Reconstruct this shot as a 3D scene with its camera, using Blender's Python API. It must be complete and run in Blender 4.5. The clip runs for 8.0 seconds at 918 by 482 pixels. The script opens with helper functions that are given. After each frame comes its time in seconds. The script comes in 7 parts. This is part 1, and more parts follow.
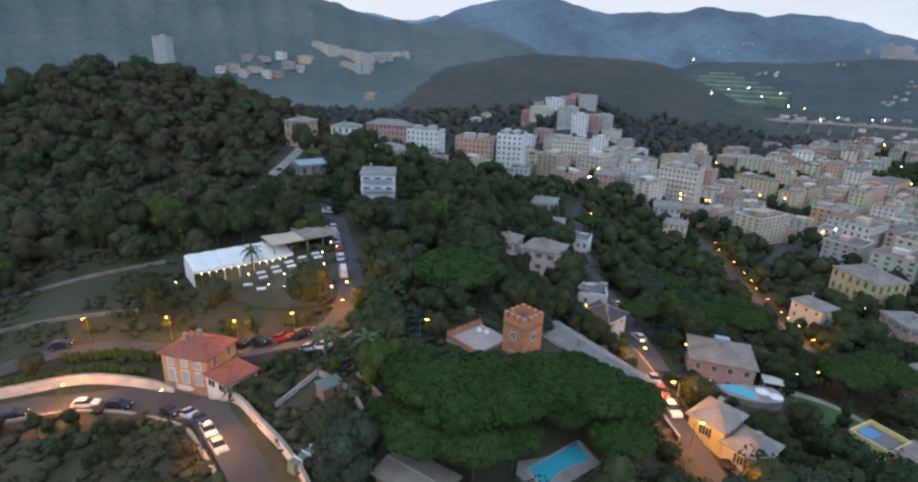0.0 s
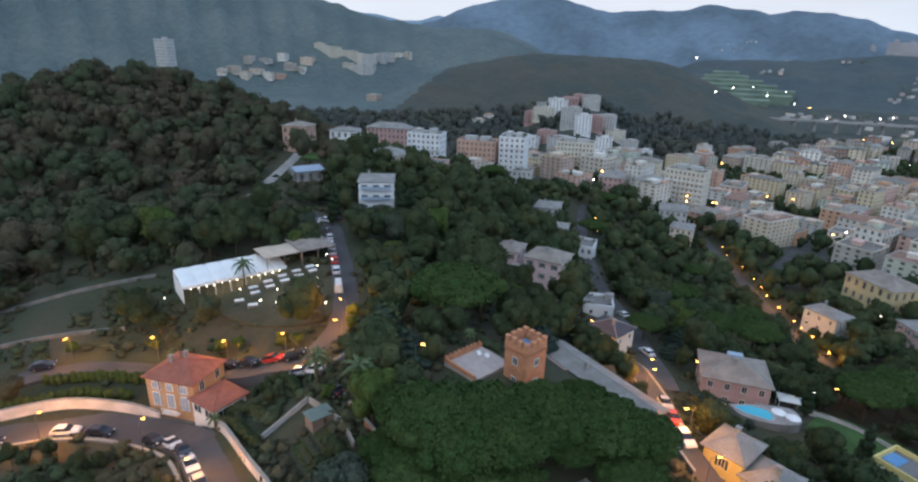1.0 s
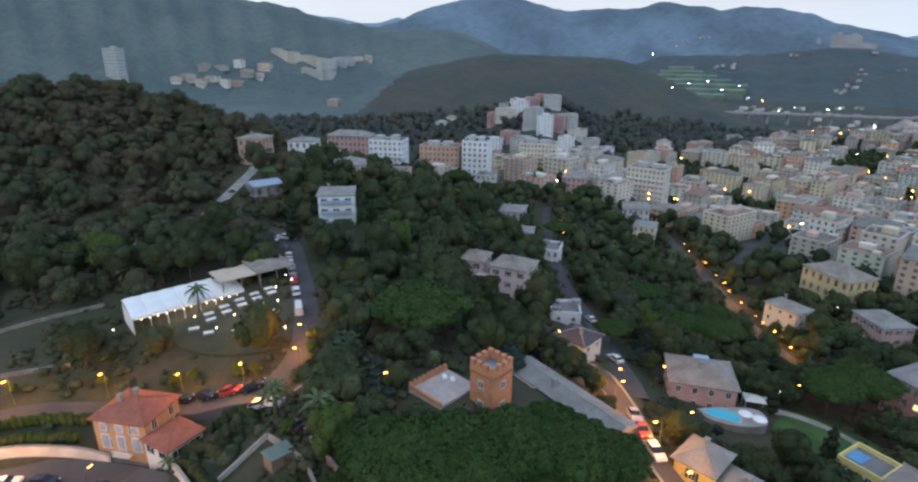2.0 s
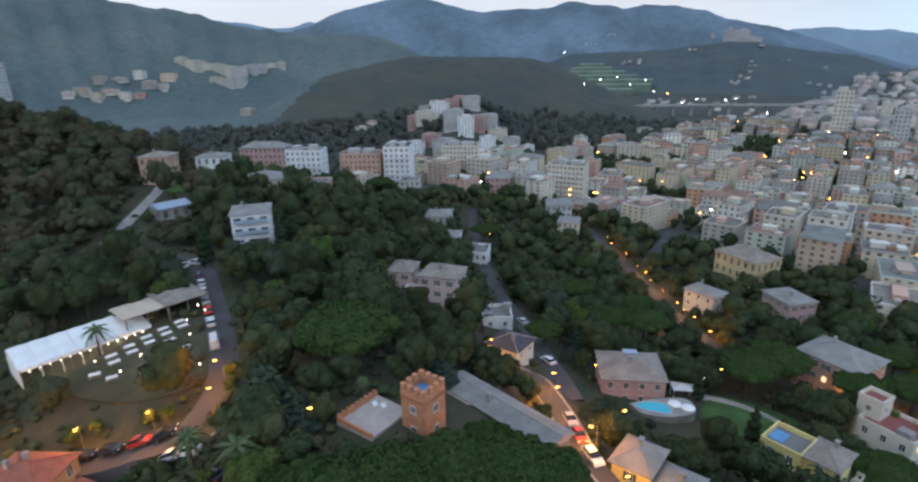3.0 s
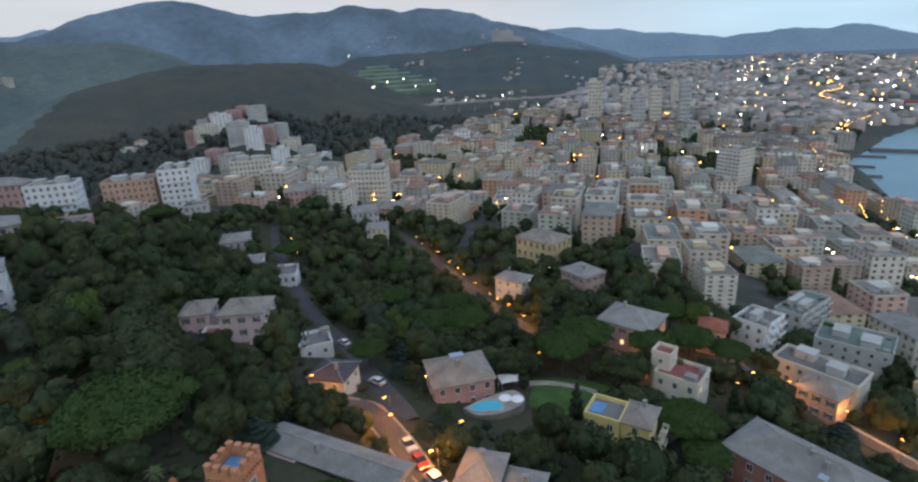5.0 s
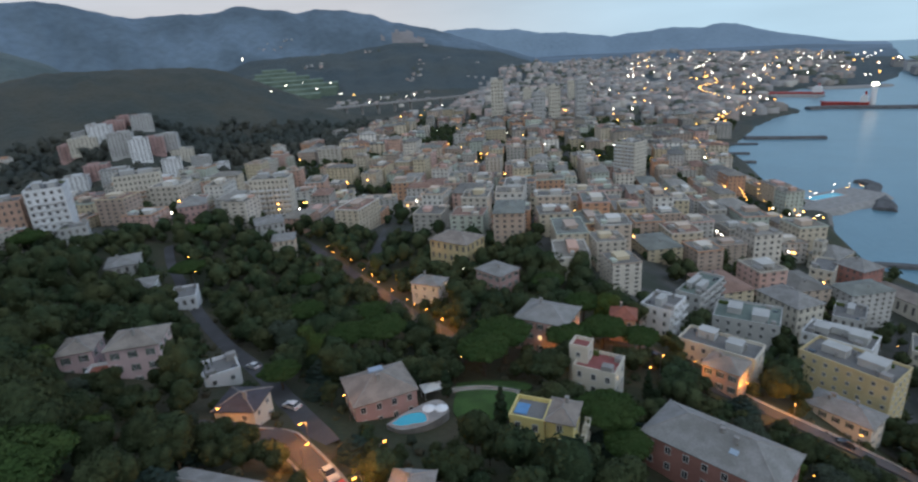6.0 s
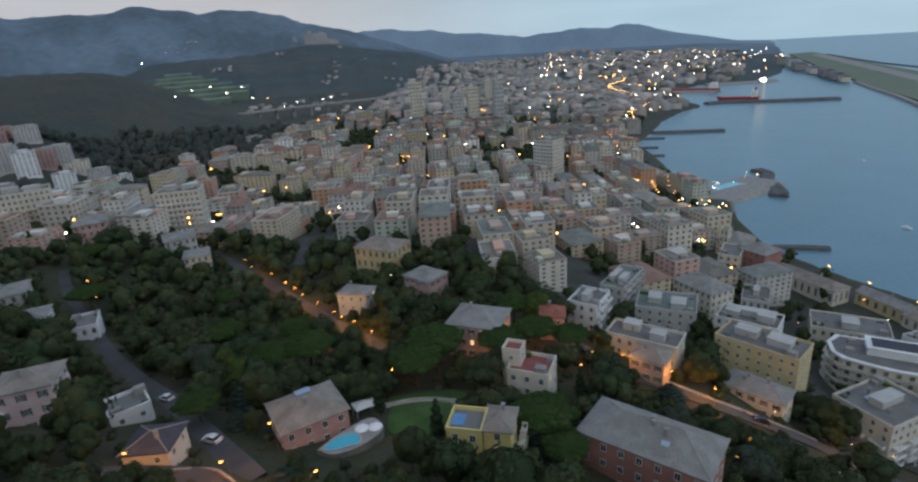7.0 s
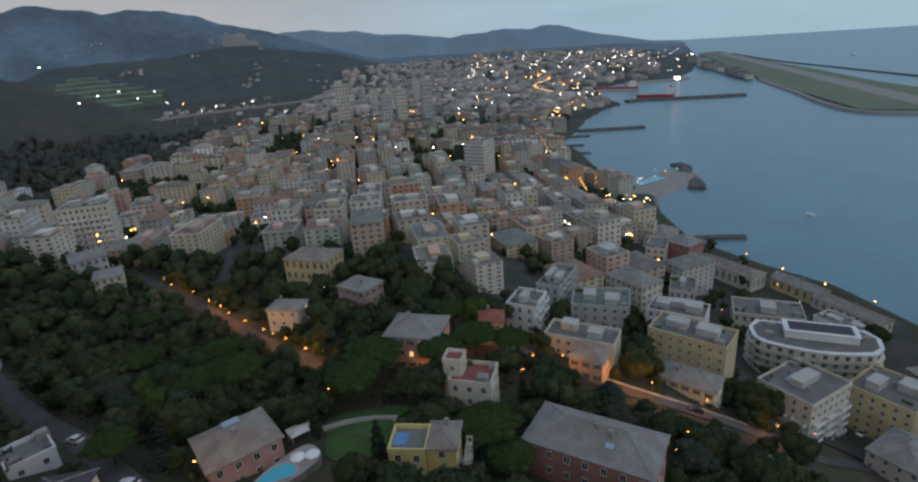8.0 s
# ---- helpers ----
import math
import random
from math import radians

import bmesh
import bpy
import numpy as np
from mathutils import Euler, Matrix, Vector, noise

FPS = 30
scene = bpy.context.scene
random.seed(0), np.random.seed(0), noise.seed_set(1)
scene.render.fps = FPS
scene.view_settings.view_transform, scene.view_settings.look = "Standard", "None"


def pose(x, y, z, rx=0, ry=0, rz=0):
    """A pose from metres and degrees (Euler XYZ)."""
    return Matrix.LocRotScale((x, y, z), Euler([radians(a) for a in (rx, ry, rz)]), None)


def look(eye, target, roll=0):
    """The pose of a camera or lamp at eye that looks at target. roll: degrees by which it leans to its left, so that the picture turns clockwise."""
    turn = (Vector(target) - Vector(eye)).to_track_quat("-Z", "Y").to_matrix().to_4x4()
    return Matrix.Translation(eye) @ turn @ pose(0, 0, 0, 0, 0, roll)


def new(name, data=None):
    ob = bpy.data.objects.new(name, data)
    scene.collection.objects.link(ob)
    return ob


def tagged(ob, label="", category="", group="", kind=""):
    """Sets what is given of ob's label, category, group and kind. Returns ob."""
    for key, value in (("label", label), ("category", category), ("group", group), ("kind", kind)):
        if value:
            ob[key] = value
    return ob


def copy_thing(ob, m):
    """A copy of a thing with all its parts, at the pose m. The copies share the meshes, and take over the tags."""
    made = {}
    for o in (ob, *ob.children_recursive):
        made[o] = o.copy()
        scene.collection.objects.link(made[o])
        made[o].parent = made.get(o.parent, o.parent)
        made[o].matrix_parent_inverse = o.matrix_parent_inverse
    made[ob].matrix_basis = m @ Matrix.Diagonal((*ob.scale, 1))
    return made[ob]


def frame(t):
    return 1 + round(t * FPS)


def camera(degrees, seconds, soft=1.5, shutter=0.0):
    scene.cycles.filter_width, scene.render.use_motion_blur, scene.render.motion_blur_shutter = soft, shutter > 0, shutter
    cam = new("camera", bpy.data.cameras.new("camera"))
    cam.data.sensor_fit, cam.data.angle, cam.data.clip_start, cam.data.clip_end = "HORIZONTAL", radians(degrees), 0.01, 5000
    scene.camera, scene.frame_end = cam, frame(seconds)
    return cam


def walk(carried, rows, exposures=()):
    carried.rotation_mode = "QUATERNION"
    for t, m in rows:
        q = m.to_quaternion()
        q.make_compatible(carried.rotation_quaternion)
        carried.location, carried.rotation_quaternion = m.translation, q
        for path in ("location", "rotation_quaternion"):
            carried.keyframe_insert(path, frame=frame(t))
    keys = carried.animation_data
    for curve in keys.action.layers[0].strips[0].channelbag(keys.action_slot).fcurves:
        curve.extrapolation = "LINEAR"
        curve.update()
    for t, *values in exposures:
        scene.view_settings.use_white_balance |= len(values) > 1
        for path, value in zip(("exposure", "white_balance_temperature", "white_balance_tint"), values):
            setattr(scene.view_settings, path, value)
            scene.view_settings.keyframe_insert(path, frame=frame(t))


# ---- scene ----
cam = camera(79.66, 8.0, soft=2.3, shutter=0.4)
PATH = [
    (0.0, pose(0.00, 0.00, 124.00, 71.35, -2.16, -0.00)),
    (0.5, pose(0.45, 3.01, 124.47, 71.34, -1.92, 0.14)),
    (1.0, pose(0.83, 5.88, 124.97, 71.33, -1.74, 0.26)),
    (2.5, pose(3.10, 10.43, 127.83, 71.60, 0.48, -7.36)),
    (3.0, pose(3.91, 12.42, 128.05, 71.63, 1.13, -11.73)),
    (3.5, pose(4.60, 14.29, 128.08, 71.59, 1.52, -16.94)),
    (4.0, pose(5.30, 16.04, 128.16, 71.49, 2.04, -22.70)),
    (4.5, pose(6.08, 17.45, 128.38, 71.36, 2.49, -27.83)),
    (6.0, pose(9.42, 21.43, 128.33, 70.77, 3.61, -42.50)),
    (6.5, pose(10.43, 22.64, 128.60, 70.49, 3.80, -47.01)),
    (7.0, pose(11.88, 23.70, 128.73, 70.31, 3.96, -50.74)),
    (7.5, pose(13.41, 24.71, 128.97, 70.07, 4.14, -54.75)),
    (8.0, pose(15.11, 25.94, 129.09, 69.88, 4.14, -58.01)),
]
walk(cam, PATH, exposures=[(0.0, 0.86, 6150, 10), (2.5, 0.84, 6150, 10), (4.5, 0.64, 6400, 10), (6.0, 0.44, 6500, 10), (7.0, 0.2, 6600, 10), (8.0, -0.06, 6650, 10)])

# ---- dusk sky and the last light ----
world = bpy.data.worlds.new("dusk")
scene.world = world
world.use_nodes = True
wn = world.node_tree
wn.nodes.clear()
w_out = wn.nodes.new("ShaderNodeOutputWorld")
w_bg = wn.nodes.new("ShaderNodeBackground")
w_sky = wn.nodes.new("ShaderNodeTexSky")
w_sky.sky_type = "NISHITA"
w_sky.sun_disc = False
w_sky.sun_elevation = radians(34.0)
w_sky.sun_rotation = radians(145)
w_sky.air_density, w_sky.dust_density, w_sky.ozone_density = 1.0, 0.9, 4.0
# below the horizon the sky carries on with the colour of the haze
w_co = wn.nodes.new("ShaderNodeTexCoord")
w_sep = wn.nodes.new("ShaderNodeSeparateXYZ")
w_max = wn.nodes.new("ShaderNodeMath")
w_max.operation = "MAXIMUM"
w_max.inputs[1].default_value = 0.03
w_com = wn.nodes.new("ShaderNodeCombineXYZ")
wn.links.new(w_co.outputs["Generated"], w_sep.inputs[0])
wn.links.new(w_sep.outputs[0], w_com.inputs[0])
wn.links.new(w_sep.outputs[1], w_com.inputs[1])
wn.links.new(w_sep.outputs[2], w_max.inputs[0])
wn.links.new(w_max.outputs[0], w_com.inputs[2])
wn.links.new(w_com.outputs[0], w_sky.inputs["Vector"])
w_bg.inputs["Strength"].default_value = 0.16
# thin high cloud after sunset: rosy grey inland, blue grey over the sea, thickest near the horizon
w_side = wn.nodes.new("ShaderNodeMapRange")
w_side.interpolation_type = "SMOOTHSTEP"
w_side.inputs[1].default_value, w_side.inputs[2].default_value = 0.5, 0.98
wn.links.new(w_sep.outputs[0], w_side.inputs[0])
w_veil = wn.nodes.new("ShaderNodeMix")
w_veil.data_type = "RGBA"
w_veil.inputs[6].default_value, w_veil.inputs[7].default_value = (2.8, 2.8, 3.0, 1), (2.3, 3.3, 4.1, 1)
wn.links.new(w_side.outputs[0], w_veil.inputs[0])
w_cloud = wn.nodes.new("ShaderNodeTexNoise")
w_cloud.inputs["Scale"].default_value, w_cloud.inputs["Detail"].default_value = 2.2, 5
w_flat = wn.nodes.new("ShaderNodeMapping")
w_flat.inputs["Scale"].default_value = (1, 1, 5)
wn.links.new(w_co.outputs["Generated"], w_flat.inputs[0])
wn.links.new(w_flat.outputs[0], w_cloud.inputs["Vector"])
w_soft = wn.nodes.new("ShaderNodeMapRange")
w_soft.inputs[1].default_value, w_soft.inputs[2].default_value, w_soft.inputs[3].default_value, w_soft.inputs[4].default_value = 0.3, 0.7, 0.88, 1.1
wn.links.new(w_cloud.outputs[0], w_soft.inputs[0])
w_lay = wn.nodes.new("ShaderNodeVectorMath")
w_lay.operation = "SCALE"
wn.links.new(w_veil.outputs[2], w_lay.inputs[0])
wn.links.new(w_soft.outputs[0], w_lay.inputs["Scale"])
w_thick = wn.nodes.new("ShaderNodeMapRange")
w_thick.inputs[1].default_value, w_thick.inputs[2].default_value, w_thick.inputs[3].default_value, w_thick.inputs[4].default_value = 0.08, 0.6, 0.95, 0.3
wn.links.new(w_sep.outputs[2], w_thick.inputs[0])
w_cast = wn.nodes.new("ShaderNodeMix")
w_cast.data_type = "RGBA"
wn.links.new(w_thick.outputs[0], w_cast.inputs[0])
w_cool = wn.nodes.new("ShaderNodeVectorMath")
w_cool.operation = "MULTIPLY"
w_cool.inputs[1].default_value = (0.93, 1.0, 0.97)
wn.links.new(w_sky.outputs[0], w_cool.inputs[0])
wn.links.new(w_cool.outputs[0], w_cast.inputs[6])
wn.links.new(w_lay.outputs[0], w_cast.inputs[7])
wn.links.new(w_cast.outputs[2], w_bg.inputs["Color"])
wn.links.new(w_bg.outputs[0], w_out.inputs["Surface"])

sun_data = bpy.data.lights.new("sun", "SUN")
sun_data.energy, sun_data.angle, sun_data.color = 0.62, radians(80), (0.92, 1.0, 0.90)
sun = new("sun", sun_data)
sun.matrix_world = look((-200, -150, 300), (0, 0, 0))


# ---- materials ----
def mat(name, color, rough=0.8, vary=0.25, scale=1.5, bump=0.0, other=None, fine=9.0, per="", metal=0.0, spec=0.3, hues=None, spread=0.4):
    """A surface with two scales of variation. other: a second colour in patches; per: 'object' or 'island' for piece by piece variation;
    hues: a list of colours from which each object takes one."""
    m = bpy.data.materials.new(name)
    m.use_nodes = True
    t = m.node_tree
    b = t.nodes["Principled BSDF"]
    b.inputs["Roughness"].default_value = rough
    b.inputs["Metallic"].default_value = metal
    b.inputs["Specular IOR Level"].default_value = spec
    co = t.nodes.new("ShaderNodeTexCoord")
    big = t.nodes.new("ShaderNodeTexNoise")
    big.inputs["Scale"].default_value, big.inputs["Detail"].default_value = scale, 4
    small = t.nodes.new("ShaderNodeTexNoise")
    small.inputs["Scale"].default_value, small.inputs["Detail"].default_value = scale * fine, 3
    space = "Object"
    t.links.new(co.outputs[space], big.inputs["Vector"])
    t.links.new(co.outputs[space], small.inputs["Vector"])
    base = t.nodes.new("ShaderNodeMix")
    base.data_type = "RGBA"
    o = other or tuple(c * (1 - vary) for c in color)
    base.inputs[6].default_value, base.inputs[7].default_value = (*color, 1), (*o, 1)
    ramp = t.nodes.new("ShaderNodeMapRange")
    ramp.inputs[1].default_value, ramp.inputs[2].default_value = 0.38, 0.62
    t.links.new(big.outputs[0], ramp.inputs[0])
    t.links.new(ramp.outputs[0], base.inputs[0])
    last = base.outputs[2]
    if hues:
        info = t.nodes.new("ShaderNodeNewGeometry" if per == "island" else "ShaderNodeObjectInfo")
        pick = t.nodes.new("ShaderNodeValToRGB")
        pick.color_ramp.interpolation = "CONSTANT"
        while len(pick.color_ramp.elements) < len(hues):
            pick.color_ramp.elements.new(0.5)
        for k, (e, c) in enumerate(zip(pick.color_ramp.elements, hues)):
            e.position, e.color = k / len(hues), (*c, 1)
        t.links.new(info.outputs["Random Per Island" if per == "island" else "Random"], pick.inputs[0])
        tint = t.nodes.new("ShaderNodeMix")
        tint.data_type, tint.blend_type = "RGBA", "MULTIPLY"
        tint.inputs[0].default_value = 1.0
        t.links.new(last, tint.inputs[6])
        t.links.new(pick.outputs[0], tint.inputs[7])
        last = tint.outputs[2]
    hsv = t.nodes.new("ShaderNodeHueSaturation")
    t.links.new(last, hsv.inputs["Color"])
    val = t.nodes.new("ShaderNodeMapRange")
    val.inputs[3].default_value, val.inputs[4].default_value = 1 - vary * 0.7, 1 + vary * 0.7
    t.links.new(small.outputs[0], val.inputs[0])
    if per:
        src = t.nodes.new("ShaderNodeObjectInfo").outputs["Random"] if per == "object" else t.nodes.new("ShaderNodeNewGeometry").outputs["Random Per Island"]
        r = t.nodes.new("ShaderNodeMapRange")
        r.inputs[3].default_value, r.inputs[4].default_value = 1 - spread, 1 + spread
        t.links.new(src, r.inputs[0])
        mul = t.nodes.new("ShaderNodeMath")
        mul.operation = "MULTIPLY"
        t.links.new(val.outputs[0], mul.inputs[0])
        t.links.new(r.outputs[0], mul.inputs[1])
        t.links.new(mul.outputs[0], hsv.inputs["Value"])
    else:
        t.links.new(val.outputs[0], hsv.inputs["Value"])
    t.links.new(hsv.outputs[0], b.inputs["Base Color"])
    if bump:
        bp = t.nodes.new("ShaderNodeBump")
        bp.inputs["Strength"].default_value, bp.inputs["Distance"].default_value = 0.6, bump
        t.links.new(small.outputs[0], bp.inputs["Height"])
        t.links.new(bp.outputs[0], b.inputs["Normal"])
    return m


def glow(name, color, strength):
    m = bpy.data.materials.new(name)
    m.use_nodes = True
    b = m.node_tree.nodes["Principled BSDF"]
    b.inputs["Base Color"].default_value = (*color, 1)
    b.inputs["Emission Color"].default_value = (*color, 1)
    b.inputs["Emission Strength"].default_value = strength
    return m


M = {}
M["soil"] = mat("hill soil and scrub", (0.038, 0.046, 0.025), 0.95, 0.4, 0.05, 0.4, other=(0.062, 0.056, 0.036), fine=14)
# aerial haze is put into the pale and bluish hill colours
M["far_hill_haze"] = mat("distant wooded hill with haze in colour", (0.132, 0.182, 0.235), 0.95, 0.4, 0.003, 14.0, other=(0.09, 0.125, 0.158), fine=10)
M["mid_hill_haze"] = mat("wooded middle hill with haze in colour", (0.112, 0.138, 0.134), 0.95, 0.45, 0.005, 12.0, other=(0.08, 0.108, 0.11), fine=14)
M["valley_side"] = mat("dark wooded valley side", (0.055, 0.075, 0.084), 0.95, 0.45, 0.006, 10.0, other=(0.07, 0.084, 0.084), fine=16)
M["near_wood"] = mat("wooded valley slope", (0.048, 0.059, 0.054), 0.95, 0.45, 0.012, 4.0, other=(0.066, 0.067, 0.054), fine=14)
M["far_range_haze"] = mat("farthest range with haze in colour", (0.19, 0.26, 0.33), 0.95, 0.2, 0.004, 8.0, other=(0.17, 0.235, 0.3), fine=9)
M["quarry"] = mat("bare quarry face", (0.24, 0.22, 0.215), 0.95, 0.25, 0.01, 6.0, fine=8)
M["town_ground"] = mat("town paving", (0.075, 0.075, 0.073), 0.9, 0.3, 0.06, 0.05, other=(0.04, 0.048, 0.035))
M["asphalt"] = mat("worn asphalt", (0.075, 0.075, 0.08), 0.85, 0.2, 0.12, 0.02, other=(0.055, 0.055, 0.058), fine=30)
M["kerb"] = mat("stone kerb", (0.3, 0.28, 0.25), 0.85, 0.2, 0.8, 0.02)
M["white_wall"] = mat("painted garden wall", (0.62, 0.58, 0.56), 0.85, 0.18, 0.35, 0.02, other=(0.45, 0.42, 0.40))
M["orange_wall"] = mat("terracotta garden wall", (0.42, 0.19, 0.10), 0.9, 0.25, 0.5, 0.02)
M["concrete"] = mat("weathered concrete", (0.30, 0.29, 0.28), 0.9, 0.25, 0.3, 0.03)
M["stone"] = mat("grey stone", (0.2, 0.19, 0.175), 0.9, 0.3, 0.5, 0.08)
M["rock"] = mat("breakwater rock", (0.12, 0.12, 0.124), 0.9, 0.4, 0.2, 0.4)
# brick colour is raised to carry the orange lamplight on the tower
M["brick"] = mat("red brick with lamplight in colour", (0.50, 0.235, 0.125), 0.9, 0.25, 1.2, 0.03, other=(0.40, 0.18, 0.10), fine=6)
M["grass"] = mat("mown lawn", (0.05, 0.10, 0.025), 0.95, 0.3, 0.3, 0.05, fine=20)
M["dry_grass"] = mat("dry terrace grass", (0.066, 0.06, 0.038), 0.95, 0.3, 0.15, 0.1, other=(0.038, 0.044, 0.024), fine=16)
M["sand"] = mat("grey beach shingle", (0.2, 0.19, 0.175), 0.95, 0.25, 0.1, 0.05)
M["paving"] = mat("terrace paving", (0.42, 0.36, 0.34), 0.85, 0.15, 0.8, 0.01)
M["plaster_orange"] = mat("ochre orange plaster", (0.44, 0.285, 0.165), 0.9, 0.2, 0.25, 0.01, other=(0.39, 0.24, 0.13))
M["plaster_pink"] = mat("pale pink plaster", (0.62, 0.46, 0.46), 0.9, 0.12, 0.25, 0.01)
M["plaster_rose"] = mat("rose plaster", (0.46, 0.3, 0.28), 0.9, 0.15, 0.25, 0.01)
M["plaster_red"] = mat("faded red plaster", (0.38, 0.19, 0.16), 0.9, 0.2, 0.2, 0.01)
M["plaster_yellow"] = mat("yellow plaster", (0.66, 0.55, 0.23), 0.9, 0.12, 0.25, 0.01)
M["plaster_ochre"] = mat("ochre plaster", (0.55, 0.45, 0.26), 0.9, 0.15, 0.2, 0.01)
M["plaster_cream"] = mat("cream plaster", (0.57, 0.53, 0.45), 0.9, 0.12, 0.2, 0.01)
M["plaster_white"] = mat("white plaster", (0.68, 0.69, 0.70), 0.9, 0.12, 0.2, 0.01)
M["plaster_grey"] = mat("grey plaster", (0.44, 0.44, 0.43), 0.9, 0.15, 0.2, 0.01)
M["plaster_peach"] = mat("peach plaster", (0.52, 0.34, 0.26), 0.9, 0.15, 0.2, 0.01)
TOWN = [(0.607, 0.49, 0.395), (0.61, 0.39, 0.305), (0.553, 0.501, 0.429), (0.6, 0.51, 0.36), (0.485, 0.38, 0.316), (0.664, 0.612, 0.539), (0.422, 0.402, 0.369),
        (0.608, 0.409, 0.356), (0.522, 0.512, 0.49), (0.61, 0.53, 0.41), (0.501, 0.542, 0.47), (0.674, 0.652, 0.609), (0.57, 0.329, 0.213), (0.444, 0.361, 0.298)]
M["plaster_town"] = mat("town plaster", (0.95, 0.95, 0.95), 0.9, 0.12, 0.12, 0.0, other=(0.8, 0.79, 0.78), hues=TOWN)
ROOFS = [(0.2, 0.193, 0.178), (0.235, 0.222, 0.2), (0.165, 0.16, 0.152), (0.26, 0.238, 0.208), (0.27, 0.17, 0.135), (0.2, 0.212, 0.195), (0.3, 0.285, 0.26), (0.19, 0.18, 0.165)]
M["far_town"] = mat("far town blocks", (0.95, 0.95, 0.95), 0.9, 0.1, 0.02, 0.0, hues=[(0.42, 0.38, 0.35), (0.44, 0.37, 0.34), (0.33, 0.33, 0.33), (0.36, 0.34, 0.33), (0.48, 0.45, 0.41), (0.28, 0.275, 0.275), (0.4, 0.32, 0.29), (0.08, 0.09, 0.075)], per="island")
M["plaster_rest"] = mat("town plaster, further off", (0.95, 0.95, 0.95), 0.9, 0.12, 0.06, 0.0, other=(0.8, 0.79, 0.78), hues=TOWN, per="island")
M["roof_town"] = mat("town roof", (1.0, 1.0, 1.0), 0.85, 0.2, 0.2, 0.02, other=(0.75, 0.74, 0.73), hues=ROOFS)
M["roof_rest"] = mat("town roof, further off", (1.0, 1.0, 1.0), 0.85, 0.2, 0.06, 0.0, other=(0.75, 0.74, 0.73), hues=ROOFS, per="island")
M["slate"] = mat("grey slate roof", (0.25, 0.245, 0.24), 0.8, 0.4, 0.35, 0.05, other=(0.19, 0.185, 0.175), fine=9)
M["slate_brown"] = mat("brown grey slate roof", (0.27, 0.235, 0.205), 0.8, 0.4, 0.35, 0.05, other=(0.2, 0.17, 0.15), fine=9)
M["slate_dark"] = mat("dark slate roof", (0.06, 0.06, 0.075), 0.7, 0.25, 0.5, 0.03)
M["terracotta"] = mat("terracotta roof tile", (0.28, 0.105, 0.075), 0.85, 0.2, 0.7, 0.04, fine=6)
M["maroon"] = mat("dark red roof terrace", (0.26, 0.09, 0.085), 0.85, 0.2, 0.5)
M["roof_green"] = mat("green grey roof felt", (0.16, 0.2, 0.18), 0.85, 0.25, 0.2, 0.02)
M["roof_flat"] = mat("grey roof felt", (0.175, 0.172, 0.17), 0.85, 0.25, 0.2, 0.02)
M["blue_deck"] = mat("blue painted deck", (0.12, 0.28, 0.52), 0.6, 0.15, 0.6)
M["metal_blue"] = mat("bluish metal roof", (0.34, 0.42, 0.52), 0.5, 0.1, 0.4, 0.0, metal=0.3)
M["canvas"] = mat("white canvas", (0.74, 0.75, 0.76), 0.8, 0.08, 0.3, 0.0)
M["canvas_tan"] = mat("tan canvas", (0.50, 0.42, 0.34), 0.85, 0.15, 0.4)
M["frame"] = mat("pale window frame", (0.6, 0.6, 0.58), 0.6, 0.1, 1.0)
M["pane"] = mat("dark window pane", (0.03, 0.035, 0.045), 0.08, 0.2, 0.5, spec=0.5)
M["town_window"] = mat("town window with half closed blind", (0.17, 0.16, 0.15), 0.45, 0.35, 0.4, other=(0.07, 0.07, 0.072))
M["shutter"] = mat("green shutter", (0.06, 0.10, 0.075), 0.7, 0.2, 1.0)
M["lit_pane"] = glow("lit window", (1.0, 0.70, 0.36), 1.0)
M["trunk"] = mat("tree bark", (0.09, 0.065, 0.045), 0.95, 0.35, 2.0, 0.05)
M["leaf"] = mat("broad leaves", (0.032, 0.05, 0.026), 0.9, 0.75, 0.09, 0.35, other=(0.056, 0.064, 0.03), fine=30, per="island", spec=0.06, spread=0.16)
M["leaf_light"] = mat("light leaves", (0.055, 0.085, 0.024), 0.9, 0.75, 0.2, 0.3, other=(0.075, 0.09, 0.03), fine=14, per="island", spec=0.06, spread=0.16)
M["leaf_grey"] = mat("olive leaves", (0.052, 0.066, 0.048), 0.9, 0.75, 0.2, 0.3, other=(0.045, 0.058, 0.04), fine=14, per="island", spec=0.06, spread=0.16)
M["leaf_pine"] = mat("pine needles", (0.034, 0.064, 0.02), 0.9, 0.75, 0.22, 0.3, other=(0.048, 0.075, 0.025), fine=14, per="island", spec=0.06, spread=0.16)
M["leaf_blue"] = mat("cedar needles", (0.034, 0.054, 0.042), 0.9, 0.75, 0.3, 0.3, other=(0.04, 0.058, 0.05), fine=14, per="island", spec=0.06, spread=0.16)
M["leaf_dark"] = mat("dark cypress leaves", (0.025, 0.042, 0.022), 0.9, 0.75, 0.3, 0.3, other=(0.03, 0.042, 0.026), fine=14, per="island", spec=0.06, spread=0.16)
M["leaf_wood"] = mat("wooded hillside leaves", (0.05, 0.066, 0.036), 0.9, 0.75, 0.045, 0.5, other=(0.075, 0.062, 0.042), fine=60, per="island", spec=0.06, spread=0.16)
